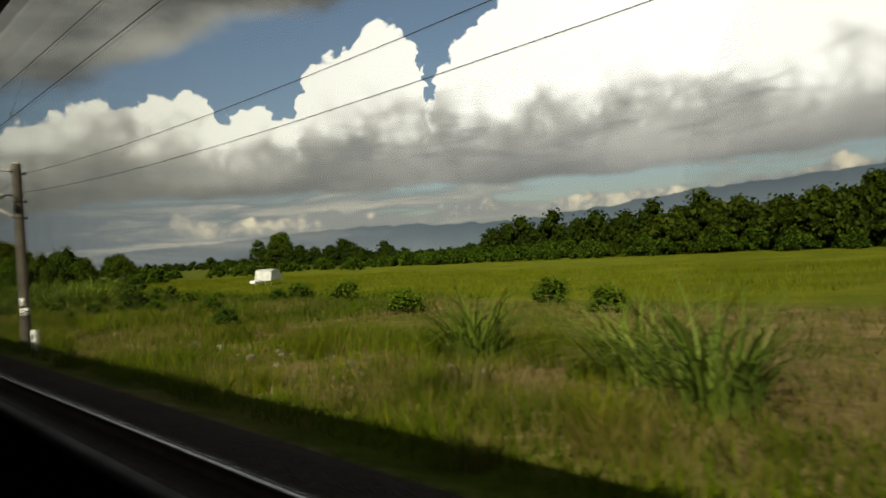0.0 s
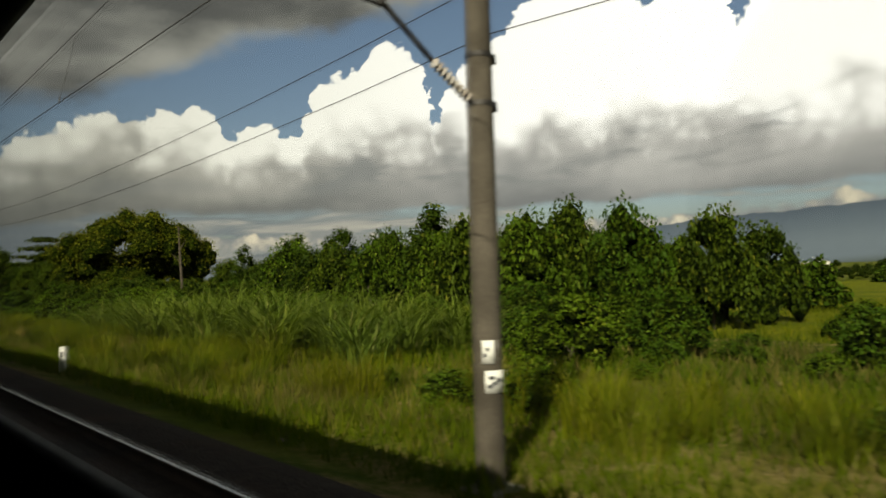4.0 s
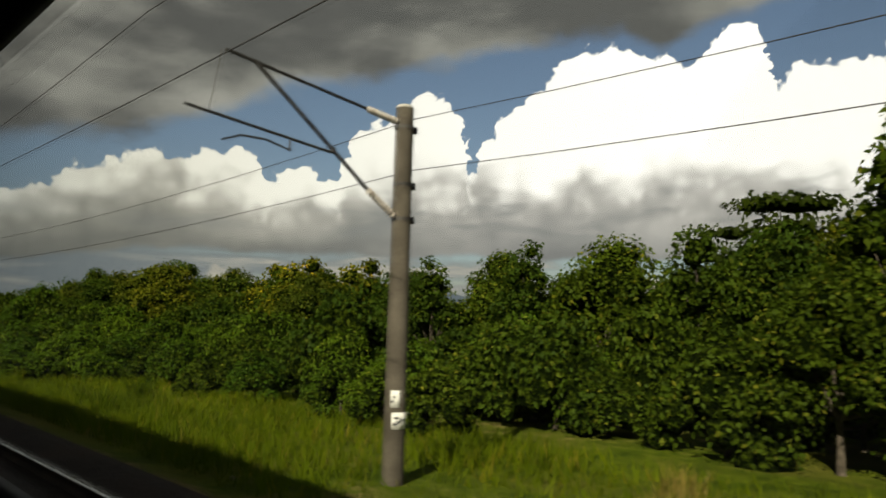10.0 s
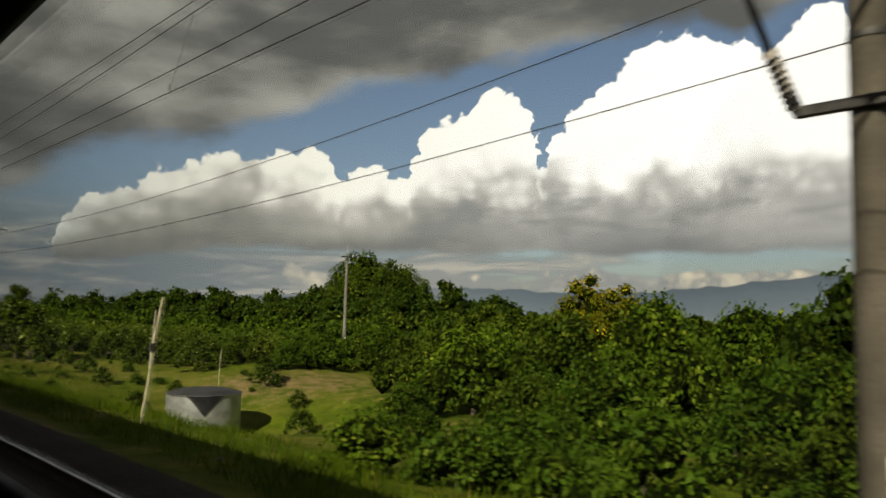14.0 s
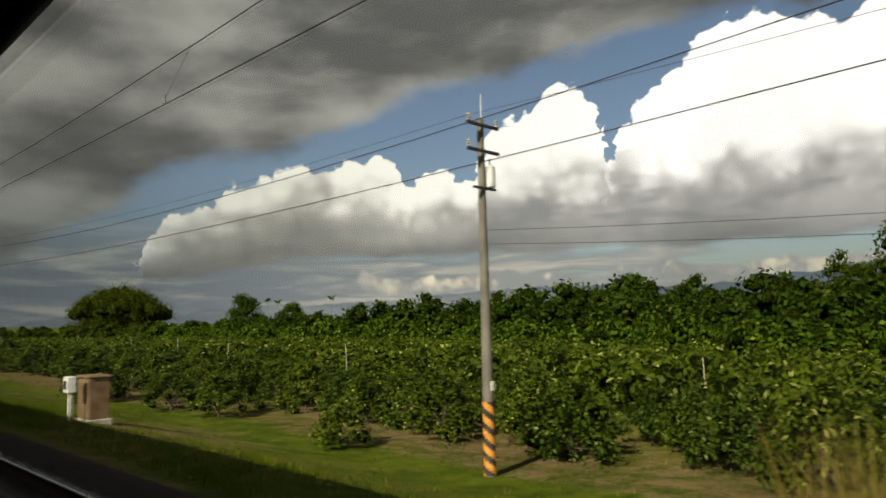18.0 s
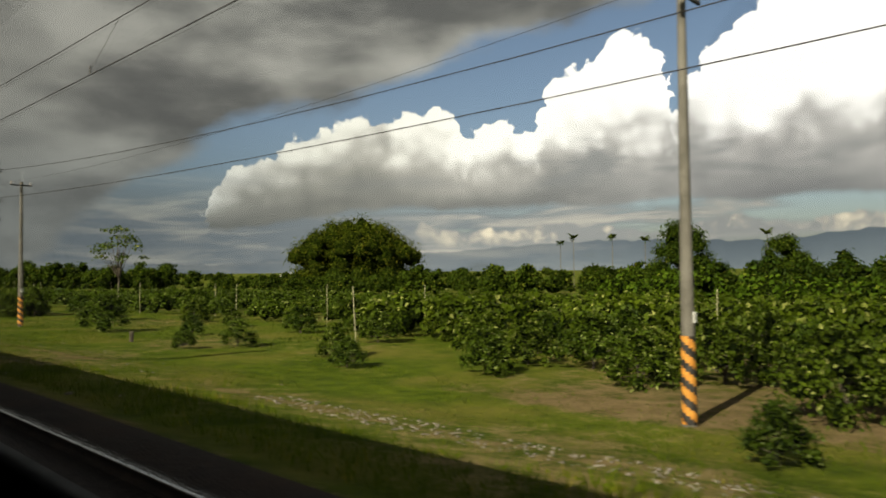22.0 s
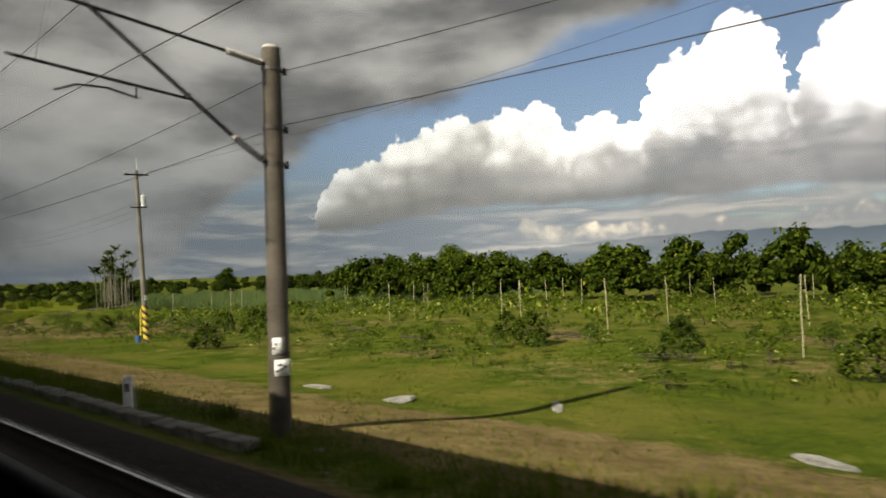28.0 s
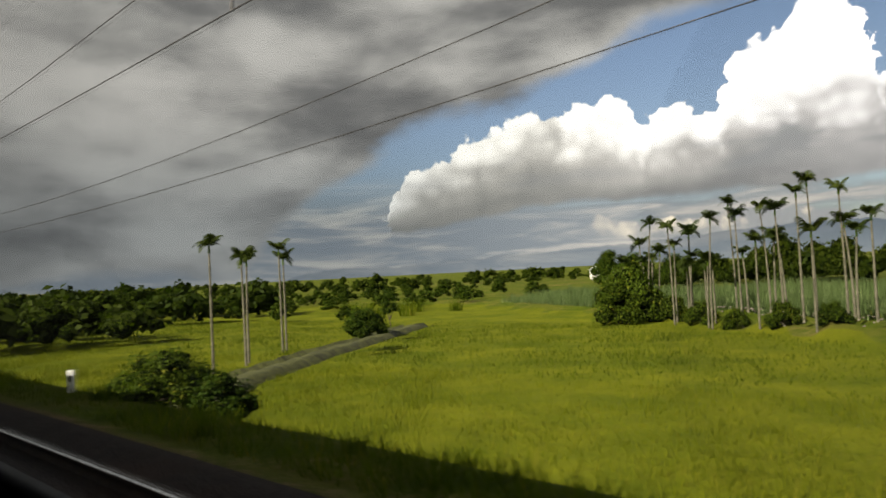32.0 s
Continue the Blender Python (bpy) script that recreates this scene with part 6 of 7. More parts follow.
def utility_pole(s, u, tall, colour=ORANGE, arms=1, drum=False, lean=0.0, bare=False, label="", stub=False, pitch=0.0):
    z = fz(s, u)
    t = thing("utility_pole", label or "tall concrete utility pole with a striped orange and black foot", "utility pole", "utility poles", spot(s, u, z) @ pose(0, 0, 0, pitch, lean, 0))
    bm = fresh()
    rod(bm, (0, 0, -0.4), (0, 0, tall), 0.17, 0.095, 16)
    part("pole", bm, CONCRETE if stub else PALE_CONCRETE if tall < 6 else MID_CONCRETE, t)
    if not stub:
        stripes(t, 0.17, 0.156, 0.05, 2.05, colour)
    bm = fresh()
    box(bm, -0.06, -0.19, 2.35, 0.06, -0.158, 2.6, 0.004)
    part("plate", bm, WHITE_PLATE, t)
    if bare:
        return t
    bm = fresh()
    rod(bm, (0.05, 0, tall - 0.3), (0.05, 0, tall + 0.75), 0.02, 0.012)
    part("lightning_rod", bm, PALE_STEEL, t)
    for k in range(arms):
        zz = tall - 0.25 - 0.75 * k
        bm = fresh()
        box(bm, -0.75, -0.2, zz - 0.045, 0.6, -0.12, zz + 0.045, 0.008)
        arm = part("crossarm", bm, STEEL, t)
        for x in (-0.68, 0.5) if k == 0 else (-0.7,):
            bm = fresh()
            sheds(bm, (x, -0.16, zz + 0.04), (x, -0.16, zz + 0.26), 0.07, 3)
            part("pin_insulator", bm, PORCELAIN, arm)
    if drum:
        bm = fresh()
        rod(bm, (0.26, -0.1, tall - 2.0), (0.26, -0.1, tall - 1.45), 0.15, None, 18)
        rod(bm, (0.26, -0.1, tall - 1.45), (0.26, -0.1, tall - 1.38), 0.16, 0.1, 18)
        d = part("transformer", bm, PALE_STEEL, t, "pale grey transformer drum")
        bm = fresh()
        rod(bm, (0.26, -0.1, tall - 1.38), (0.26, -0.1, tall - 1.15), 0.03, 0.02, 8)
        part("bushing", bm, PORCELAIN, d)
        bm = fresh()
        box(bm, -0.5, -0.16, tall - 2.1, 0.45, -0.08, tall - 2.03, 0.006)
        part("bracket", bm, STEEL, t)
    return t


MID_CONCRETE = worn("grey utility pole concrete", (0.095, 0.088, 0.072), (0.185, 0.172, 0.145), 1.0, 0.9, grain=30.0, relief=0.2)
POLES = [(430.0, 17.0, 10.6, 1, False), (481.2, 15.05, 10.1, 2, True), (530.1, 14.3, 10.1, 1, False), (579.2, 15.6, 10.1, 1, False), (626.3, 16.35, 10.0, 1, False), (674.6, 16.0, 10.1, 1, False), (721.6, 16.4, 10.1, 1, False)]
for s, u, h, n, d in POLES:
    utility_pole(s, u, h, arms=n, drum=d)
utility_pole(766.9, 17.9, 9.6, YELLOW, 1, True, -2.5, label="leaning concrete utility pole with transformer and striped yellow foot")
utility_pole(808.0, 19.3, 9.4, CONCRETE, bare=True, lean=2.5, pitch=-6.8, label="plain leaning concrete pole with faded striped foot")
utility_pole(410.5, 37.5, 9.6, ORANGE, 1, label="distant concrete utility pole with an orange foot")
TOPS_U = [(s, u, fz(s, u) + h - 0.05) for s, u, h, n, d in POLES] + [(766.9, 17.9, fz(766.9, 17.9) + 9.3)]


def hang(name, a, b, sag, label, r=0.007, n=14):
    pts = []
    for k in range(n + 1):
        f = k / n
        s, u, z = (a[i] + (b[i] - a[i]) * f for i in range(3))
        x, y = along(s, u)
        pts.append((float(x), float(y), z - 4 * sag * f * (1 - f)))
    return wire(name, pts, r, label)


for a, b in zip(TOPS_U[:-1], TOPS_U[1:]):
    hang("power_cable", (a[0], a[1] - 0.68, a[2]), (b[0], b[1] - 0.68, b[2]), 0.5, "thin black power cable between utility poles")
for dz in (3.2, 3.6):
    hang("power_cable", (430, 17.1, TOPS_U[0][2] - dz - 1.3), (481.2, 15.1, TOPS_U[1][2] - dz), 0.9, "thin black power cable between utility poles")
for dz in (0.3, 0.7, 1.1):
    hang("power_cable", (766.8, 18.1, 7.0 - dz), (809.1, 19.7, fz(808, 19.3) + 9.2 - dz), 1.0, "thin black power cable between utility poles")
hang("guy_wire", (316.2, 6.7, 5.6), (309.0, 10.5, -0.9), 0.0, "pale guy wire from a mast to the ground", 0.012)
hang("guy_wire", (457.5, 6.9, 5.6), (467.5, 12.4, -0.9), 0.0, "pale guy wire from a mast to the ground", 0.014)


def short_post(s, u, tall, label, boxz=None, lean=0.0):
    t = thing("concrete_post", label, "post", "", spot(s, u, fz(s, u)) @ pose(0, 0, 0, 0, lean, 0))
    bm = fresh()
    rod(bm, (0, 0, -0.3), (0, 0, tall), 0.11, 0.085, 12)
    part("shaft", bm, MID_CONCRETE, t)
    if boxz:
        bm = fresh()
        box(bm, -0.2, -0.3, boxz, 0.14, -0.09, boxz + 0.5, 0.02)
        b = part("meter_box", bm, GREEN_BOX, t, "small dark meter box")
        bm = fresh()
        box(bm, -0.12, -0.312, boxz + 0.25, 0.06, -0.3, boxz + 0.42)
        part("window", bm, PALE_STEEL, b)
    return t


short_post(815.9, 16.8, 4.5, "short grey concrete post with a dark meter box", 0.7, -3.0)
hang("power_cable", (809.1, 19.7, fz(808.0, 19.3) + 8.9), (815.9, 16.8, fz(815.9, 16.8) + 4.4), 0.5, "pale cable sagging from a pole to a short post", 0.012)
short_post(415.5, 23.4, 4.3, "leaning pale concrete post with a meter box", 0.35, 3.0)
hang("power_cable", (415.5, 23.4, 2.0), (412, 37.5, 4.5), 0.5, "thin black power cable sagging from a short post")

# bamboo stakes in the orchards
stake = thing("orchard_stake", "thin upright bamboo stake in the orchard", "stake", "orchard stakes")
bm = fresh()
tube(bm, [(0, 0, -0.3), (0.02, 0, 0.8), (0.0, 0.02, 1.8), (0.03, 0.0, 3.0)], 0.022, 6)
part("cane", bm, BAMBOO, stake)
bm = fresh()
for z in (0.55, 1.1, 1.65, 2.2, 2.75):
    rod(bm, (0.01, 0.005, z), (0.01, 0.005, z + 0.03), 0.027, None, 6)
part("node_band", bm, BAMBOO, stake)
PLACES = [(636.3, 29.8), (620, 29.2), (613.7, 32.8), (508.4, 22.7), (498.5, 24.0), (519, 25), (404.2, 22.3), (597.7, 21.5), (583.6, 28.2), (736.1, 27), (541, 19.2), (531, 27), (563, 27), (479, 24), (465, 23), (647.5, 25), (643, 31), (629, 33), (607, 36), (557, 33), (747, 33), (727, 30), (756, 36), (779, 31)]
PLACES += [(q[0], q[1]) for q in rows_of(708, 808, 38, 70, 11.0, 9.0, 2.0, 1, 1, (1, 1), 0.8, 81)]
stake.matrix_basis = spot(*PLACES[0], fz(*PLACES[0]))
for s, u in PLACES[1:]:
    copy_thing(stake, spot(s, u, fz(s, u), prand.uniform(0, 360)) @ pose(0, 0, 0, prand.uniform(-3, 3), prand.uniform(-3, 3), 0))


def lettering(text, size, m, parent):
    """Flat letters in the built-in font."""
    cu = bpy.data.curves.new("letters", "FONT")
    cu.body, cu.size, cu.align_x, cu.align_y, cu.extrude = text, size, "CENTER", "CENTER", 0.002
    ob = bpy.data.objects.new("letters", cu)
    scene.collection.objects.link(ob)
    bpy.context.view_layer.update()
    me = bpy.data.meshes.new_from_object(ob.evaluated_get(bpy.context.evaluated_depsgraph_get()))
    bpy.data.objects.remove(ob)
    me.materials.clear()
    me.materials.append(INK)
    p = part("numeral", me, None, parent)
    p.matrix_basis = m
    return p


def marker(s, u, text="", tall=0.75, lean=0.0):
    t = thing("distance_marker", "short white concrete distance marker beside the track", "marker post", "distance markers", spot(s, u, fz(s, u), prand.uniform(-8, 8) - 40) @ pose(0, 0, 0, lean, 0, 0))
    bm = fresh()
    box(bm, -0.085, -0.06, -0.3, 0.085, 0.06, tall, 0.015)
    part("post", bm, WHITE_PLATE, t)
    if text:
        lettering(text, 0.2, pose(0, -0.063, tall - 0.22, 90, 0, 0), t)
    else:
        bm = fresh()
        box(bm, -0.04, -0.066, tall - 0.3, 0.04, -0.061, tall - 0.14)
        part("mark", bm, INK, t)
    return t


marker(26.9, 6.05)
marker(127.1, 6.0)
marker(228.2, 5.9, "7", 0.9)
marker(249.2, 6.3, lean=12)
marker(332.7, 7.0, tall=0.85)
marker(638.1, 6.4, "3")
marker(533.9, 6.6, tall=0.55, lean=-4)
marker(742.2, 5.9, lean=6)
marker(852.5, 7.0, tall=0.6)
marker(70.5, 7.0)


def cabinet(s, u, wide, deep, tall, doors, label, turn=0.0):
    """A steel lineside cabinet with a lid, doors and handles."""
    t = thing("lineside_cabinet", label, "cabinet", "", spot(s, u, fz(s, u), turn))
    bm = fresh()
    box(bm, -deep / 2 - 0.06, -wide / 2 - 0.06, -0.3, deep / 2 + 0.06, wide / 2 + 0.06, 0.12, 0.02)
    part("plinth", bm, PALE_CONCRETE, t)
    bm = fresh()
    box(bm, -deep / 2, -wide / 2, 0.12, deep / 2, wide / 2, tall, 0.015)
    part("body", bm, RUST, t)
    bm = fresh()
    box(bm, -deep / 2 - 0.05, -wide / 2 - 0.05, tall, deep / 2 + 0.05, wide / 2 + 0.05, tall + 0.09, 0.03)
    part("lid", bm, RUST, t)
    w0 = -wide / 2
    for f in doors:
        w1 = w0 + wide * f
        bm = fresh()
        box(bm, -deep / 2 - 0.025, w0 + 0.03, 0.2, -deep / 2 - 0.002, w1 - 0.03, tall - 0.06, 0.008)
        d = part("door", bm, RUST, t)
        bm = fresh()
        tube(bm, [(-deep / 2 - 0.03, w1 - 0.1, 0.9), (-deep / 2 - 0.07, w1 - 0.1, 0.92), (-deep / 2 - 0.07, w1 - 0.1, 1.04), (-deep / 2 - 0.03, w1 - 0.1, 1.06)], 0.01)
        part("handle", bm, STEEL, d)
        w0 = w1
    return t


cabinet(460.25, 9.2, 1.5, 0.75, 1.72, (1.0,), "large rusty brown steel lineside cabinet")
cabinet(461.75, 9.25, 1.2, 0.75, 1.74, (0.5, 0.5), "rusty brown steel lineside cabinet with two doors")
cabinet(491.2, 8.2, 0.9, 0.6, 1.35, (1.0,), "brown steel lineside cabinet in the grass")
t = thing("junction_box", "small white box on a thin post beside a cabinet", "junction box", "", spot(490.9, 7.4, fz(490.9, 7.4)))
bm = fresh()
box(bm, -0.04, -0.04, -0.2, 0.04, 0.04, 0.85, 0.008)
part("post", bm, WHITE_PLATE, t)
bm = fresh()
box(bm, -0.13, -0.16, 0.82, 0.13, 0.16, 1.3, 0.02)
bx = part("box", bm, WHITE_PLATE, t)
bm = fresh()
for k in range(6):
    box(bm, -0.137, -0.12 + k * 0.04, 0.92, -0.13, -0.1 + k * 0.04, 1.18)
part("vent", bm, INK, bx)

# palisade beside the large cabinet
OLD_WOOD = worn("weathered grey picket wood", (0.12, 0.11, 0.085), (0.26, 0.24, 0.19), 5.0, 0.9)
fence = thing("picket_fence", "low palisade of uneven pale wooden pickets", "fence", "", None)
for k in range(22):
    s, u = 461.4 + 0.19 * k, 8.3 - 0.055 * k
    bm = fresh()
    box(bm, -0.015, -0.045, -0.2, 0.015, 0.04, 1.0 + prand.uniform(-0.15, 0.12), 0.006)
    pk = part("picket", bm, OLD_WOOD, fence)
    pk.matrix_basis = spot(s, u, fz(s, u), 18) @ pose(0, 0, 0, prand.uniform(-4, 4), 0, 0)
for z in (0.3, 0.8):
    bm = fresh()
    (x0, y0), (x1, y1) = along(461.0, 8.36), along(465.3, 7.1)
    rod(bm, (x0, y0, fz(461.0, 8.36) + z), (x1, y1, fz(465.3, 7.1) + z), 0.02, None, 6)
    part("rail", bm, OLD_WOOD, fence)


def tension_weight(s, u):
    """Balance weights hung beside a mast in their guide frame."""
    t = thing("tension_weight", "stack of brown balance weights in a pale steel guide", "balance weight", "", spot(s, u, fz(s, u)))
    for x in (-0.22, 0.22):
        bm = fresh()
        rod(bm, (x, 0, -0.3), (x, 0, 3.1), 0.02, None, 8)
        part("guide_rod", bm, PALE_STEEL, t)
    bm = fresh()
    for x in (-0.21, 0.21):
        box(bm, x - 0.035, -0.04, 1.9, x + 0.035, 0.04, 2.85, 0.006)
    box(bm, -0.26, -0.045, 2.8, 0.26, 0.045, 2.9, 0.006)
    part("yoke", bm, PALE_STEEL, t)
    bm = fresh()
    rod(bm, (0, 0, 2.9), (0, 0, 5.6), 0.012, None, 6)
    part("hanging_cable", bm, WIRE, t)
    for k in range(9):
        bm = fresh()
        box(bm, -0.26, -0.2, 1.4 + k * 0.056, 0.26, 0.2, 1.45 + k * 0.056, 0.01)
        part("weight", bm, RUST, t)
    bm = fresh()
    bmesh.ops.create_cone(bm, cap_ends=True, segments=24, radius1=0.24, radius2=0.24, depth=0.05, matrix=pose(0, 0, 5.75, 0, 90, 0))
    part("pulley", bm, STEEL, t)
    bm = fresh()
    rod(bm, (-0.1, 0, 5.75), (0.1, -0.75, 5.75), 0.03)
    part("pulley_arm", bm, STEEL, t)


tension_weight(316.6, 6.6)
tension_weight(457.0, 7.75)

# trackside signal
t = thing("trackside_signal", "dark railway signal post with round backboard and service cage", "signal", "", spot(232.2, 6.9, fz(232.2, 6.9)))
bm = fresh()
box(bm, -0.1, -0.1, -0.3, 0.1, 0.1, 2.7, 0.02)
part("post", bm, STEEL, t)
bm = fresh()
rod(bm, (0, 0, 2.7), (0.05, 0, 4.4), 0.075, None, 12)
part("pipe", bm, PALE_STEEL, t)
bm = fresh()
rod(bm, (-0.45, -0.14, 3.75), (-0.45, -0.1, 3.75), 0.42, None, 28)
hd = part("backboard", bm, BLACK, t)
bm = fresh()
for z in (3.55, 3.9):
    rod(bm, (-0.45, -0.32, z), (-0.45, -0.14, z), 0.11, None, 16)
part("hood", bm, BLACK, hd)
bm = fresh()
rod(bm, (-0.45, -0.1, 3.75), (0.0, 0.0, 3.6), 0.03)
part("head_arm", bm, STEEL, t)
bm = fresh()
box(bm, 0.05, -0.15, 1.9, 0.85, -0.08, 2.65, 0.03)
part("relay_board", bm, BLACK, t)
for a, b in [((0.0, 0, 2.75), (0.95, 0, 2.75)), ((0.4, 0, 2.75), (0.45, 0, 3.65)), ((0.95, 0, 2.75), (0.97, 0, 3.65)), ((0.45, 0, 3.65), (0.97, 0, 3.65)), ((0.7, 0, 2.75), (0.7, 0, 3.65))]:
    bm = fresh()
    rod(bm, a, b, 0.022, None, 8)
    part("cage_bar", bm, PALE_STEEL, t)
for x in (0.55, 0.65):
    bm = fresh()
    rod(bm, (x, -0.05, -0.2), (x, -0.05, 1.9), 0.025, None, 8)
    part("conduit", bm, STEEL, t)
cabinet(231.6, 6.2, 0.55, 0.4, 0.75, (1.0,), "small brown relay box at the foot of a signal")

# water tank
TR, TH = 1.92, 2.4
t = thing("water_tank", "round galvanised water tank with a black cover", "tank", "", spot(399.5, 18.8, fz(399.5, 18.8) - 0.1))
for k in range(3):
    bm = fresh()
    bmesh.ops.create_cone(bm, cap_ends=False, segments=48, radius1=TR, radius2=TR, depth=TH / 3 - 0.02, matrix=Matrix.Translation((0, 0, TH / 3 * (k + 0.5))))
    part("wall_ring", bm, TIN, t)
for k in range(4):
    bm = fresh()
    bmesh.ops.create_cone(bm, cap_ends=False, segments=48, radius1=TR + 0.02, radius2=TR + 0.02, depth=0.05, matrix=Matrix.Translation((0, 0, TH / 3 * k)))
    part("hoop", bm, TIN, t)
bm = fresh()
bmesh.ops.create_cone(bm, cap_ends=True, segments=48, radius1=TR + 0.06, radius2=TR * 0.7, depth=0.2, matrix=Matrix.Translation((0, 0, TH + 0.1)))
cv = part("cover", bm, DARK_SHEET, t, "black sheet cover")
for a, half, drop in ((243, 0.95, 1.05), (30, 0.8, 0.6)):
    bm = fresh()
    cols = []
    for i in range(11):
        x = half * (i / 5 - 1)
        ang = radians(a) + x / TR
        low = drop * max(0.04, 1 - abs(x) / half) ** 1.2
        cols.append([bm.verts.new((math.cos(ang) * (TR + 0.05), math.sin(ang) * (TR + 0.05), z)) for z in (TH + 0.02, TH + 0.02 - low)])
    for c, d in zip(cols[:-1], cols[1:]):
        bm.faces.new((c[0], d[0], d[1], c[1]))
    bmesh.ops.solidify(bm, geom=bm.faces[:], thickness=0.012)
    part("flap", bm, DARK_SHEET, cv)
t = thing("leaning_pole", "thin leaning weathered bamboo pole", "pole", "", spot(381.5, 7.4, fz(381.5, 7.4)) @ pose(0, 0, 0, 3, 5, 0))
bm = fresh()
tube(bm, [(0, 0, -0.3), (0.02, 0, 1.0), (0.0, 0.03, 2.1), (0.03, 0.0, 3.1)], 0.035, 8)
part("cane", bm, BAMBOO, t)
bm = fresh()
box(bm, -0.1, -0.07, 1.75, 0.02, 0.05, 1.95, 0.01)
part("clamp", bm, STEEL, t)

# white shelter in the rice
t = thing("field_shelter", "white plastic sheet shelter on thin legs in the rice", "shelter", "", spot(71.2, 39.4, fz(71.2, 39.4), 35))
prof = [(-1.45, 0.5), (-1.2, 0.95), (-0.9, 1.6), (0.0, 1.75), (0.9, 1.6), (1.2, 0.95), (1.45, 0.5)]
V = [(x, y, z) for y in (-1.0, 1.0) for x, z in prof]
bm = fresh()
vv = [bm.verts.new(p) for p in V]
for i in range(6):
    bm.faces.new((vv[i], vv[i + 1], vv[i + 8], vv[i + 7]))
bm.faces.new(vv[:7])
bmesh.ops.solidify(bm, geom=bm.faces[:], thickness=0.02)
part("sheet", bm, WHITE_SHEET, t)
for x in (-1.2, 1.2):
    for y in (-0.95, 0.95):
        bm = fresh()
        rod(bm, (x, y, -0.2), (x * 0.9, y, 1.6), 0.03, None, 6)
        part("leg", bm, BAMBOO, t)
for dx, w2 in ((-3.2, 0.6), (-2.3, 0.45)):
    bm = fresh()
    box(bm, dx - w2, -0.3, 0.3, dx + w2, 0.3, 0.62, 0.08)
    b = part("bundle", bm, WHITE_SHEET, t)

# far sheds
for s, u, w2, d2, h, turn in [(217, 262, 13, 6, 4.2, 30), (190, 250, 8, 5, 3.4, 20), (262, 300, 9, 5, 4.0, 35), (930, 420, 12, 6, 4, 10), (940, 230, 7, 4, 3.5, 60)]:
    t = thing("farm_shed", "long pale farm shed with a white roof", "shed", "sheds far off", spot(s, u, fz(s, u), turn))
    bm = fresh()
    box(bm, -w2, -d2, -0.3, w2, d2, h, 0.02)
    part("wall", bm, WALL_PALE, t)
    for sg in (-1, 1):
        bm = fresh()
        vs = [bm.verts.new(p) for p in ((-w2 - 0.5, sg * (d2 + 0.6), h - 0.1), (w2 + 0.5, sg * (d2 + 0.6), h - 0.1), (w2 + 0.5, 0, h + 1.5), (-w2 - 0.5, 0, h + 1.5))]
        bm.faces.new(vs if sg < 0 else vs[::-1])
        bmesh.ops.solidify(bm, geom=bm.faces[:], thickness=0.12)
        part("roof_slope", bm, ROOF_WHITE, t)
    # dark panels on the solid wall, painted shade in place of open bays
    for k in range(4):
        bm = fresh()
        x = -w2 + (k + 0.5) * w2 / 2
        box(bm, x - 0.9, -d2 - 0.05, 0.8, x + 0.9, -d2 + 0.02, 2.4, 0.03)
        part("opening", bm, INK, t)


SLAB = worn("broken slab concrete", (0.16, 0.155, 0.135), (0.36, 0.35, 0.31), 3.0, 0.9, grain=22.0)


def rough_stone(name, s, u, sx, sy, sz, mat, label, turn=0.0, seed=0, sink=0.3, category="stone"):
    """A broken flat piece lying on the ground."""
    r = random.Random(seed)
    bm = fresh()
    bmesh.ops.create_icosphere(bm, subdivisions=2, radius=1.0)
    for v in bm.verts:
        k = 1 + r.uniform(-0.22, 0.22)
        v.co = Vector((v.co.x * sx * k, v.co.y * sy * k, max(-0.6, min(0.55, v.co.z)) * sz * 1.5))
    ob = part(name, bm, mat, None)
    ob.matrix_basis = spot(s, u, fz(s, u) + sz * (1 - sink) * 0.3, turn)
    return tagged(ob, label, category)


for i, (s, u, a, b, c) in enumerate([(741.2, 12.1, 0.8, 0.4, 0.03), (737.8, 14.2, 0.8, 0.14, 0.03), (731.5, 12.4, 0.8, 0.3, 0.025), (730.0, 11.9, 0.5, 0.2, 0.025), (745, 12.6, 0.6, 0.3, 0.03), (715.5, 11.8, 0.7, 0.16, 0.03)]):
    rough_stone("broken_slab", s, u, a, b, c, SLAB, "broken pale concrete slab lying in the grass", 20 + 17 * i, i, category="slab")
t = tagged(part("fallen_pipe", rod(fresh(), (-0.9, 0, 0.14), (0.9, 0.1, 0.2), 0.13, 0.11, 14), SLAB, None), "short pale concrete pipe lying by the ditch", "pipe")
t.matrix_basis = spot(812.4, 19.0, fz(812.4, 19.0) + 0.02, 70)
t = tagged(part("yellow_stake", rod(fresh(), (0, 0, -0.2), (0.16, 0, 1.5), 0.035, 0.03, 8), YELLOW, None), "short yellow painted marker stake", "stake")
t.matrix_basis = spot(810.8, 19.1, fz(810.8, 19.1))
t = tagged(part("yellow_stake", rod(fresh(), (0, 0, -0.2), (0.03, 0, 1.85), 0.045, 0.04, 8), YELLOW, None), "short yellow painted marker stake", "stake")
t.matrix_basis = spot(769.7, 18.9, fz(769.7, 18.9))
t = tagged(part("wood_stump", rod(fresh(), (0, 0, -0.2), (0.02, 0, 0.55), 0.13, 0.1, 10), BARK, None), "short weathered wooden stump in the grass", "stump")
t.matrix_basis = spot(608.8, 15.9, fz(608.8, 15.9))
bm = fresh()
rod(bm, (0, 0, 0), (0, 0, 0.36), 0.14, 0.17, 14)
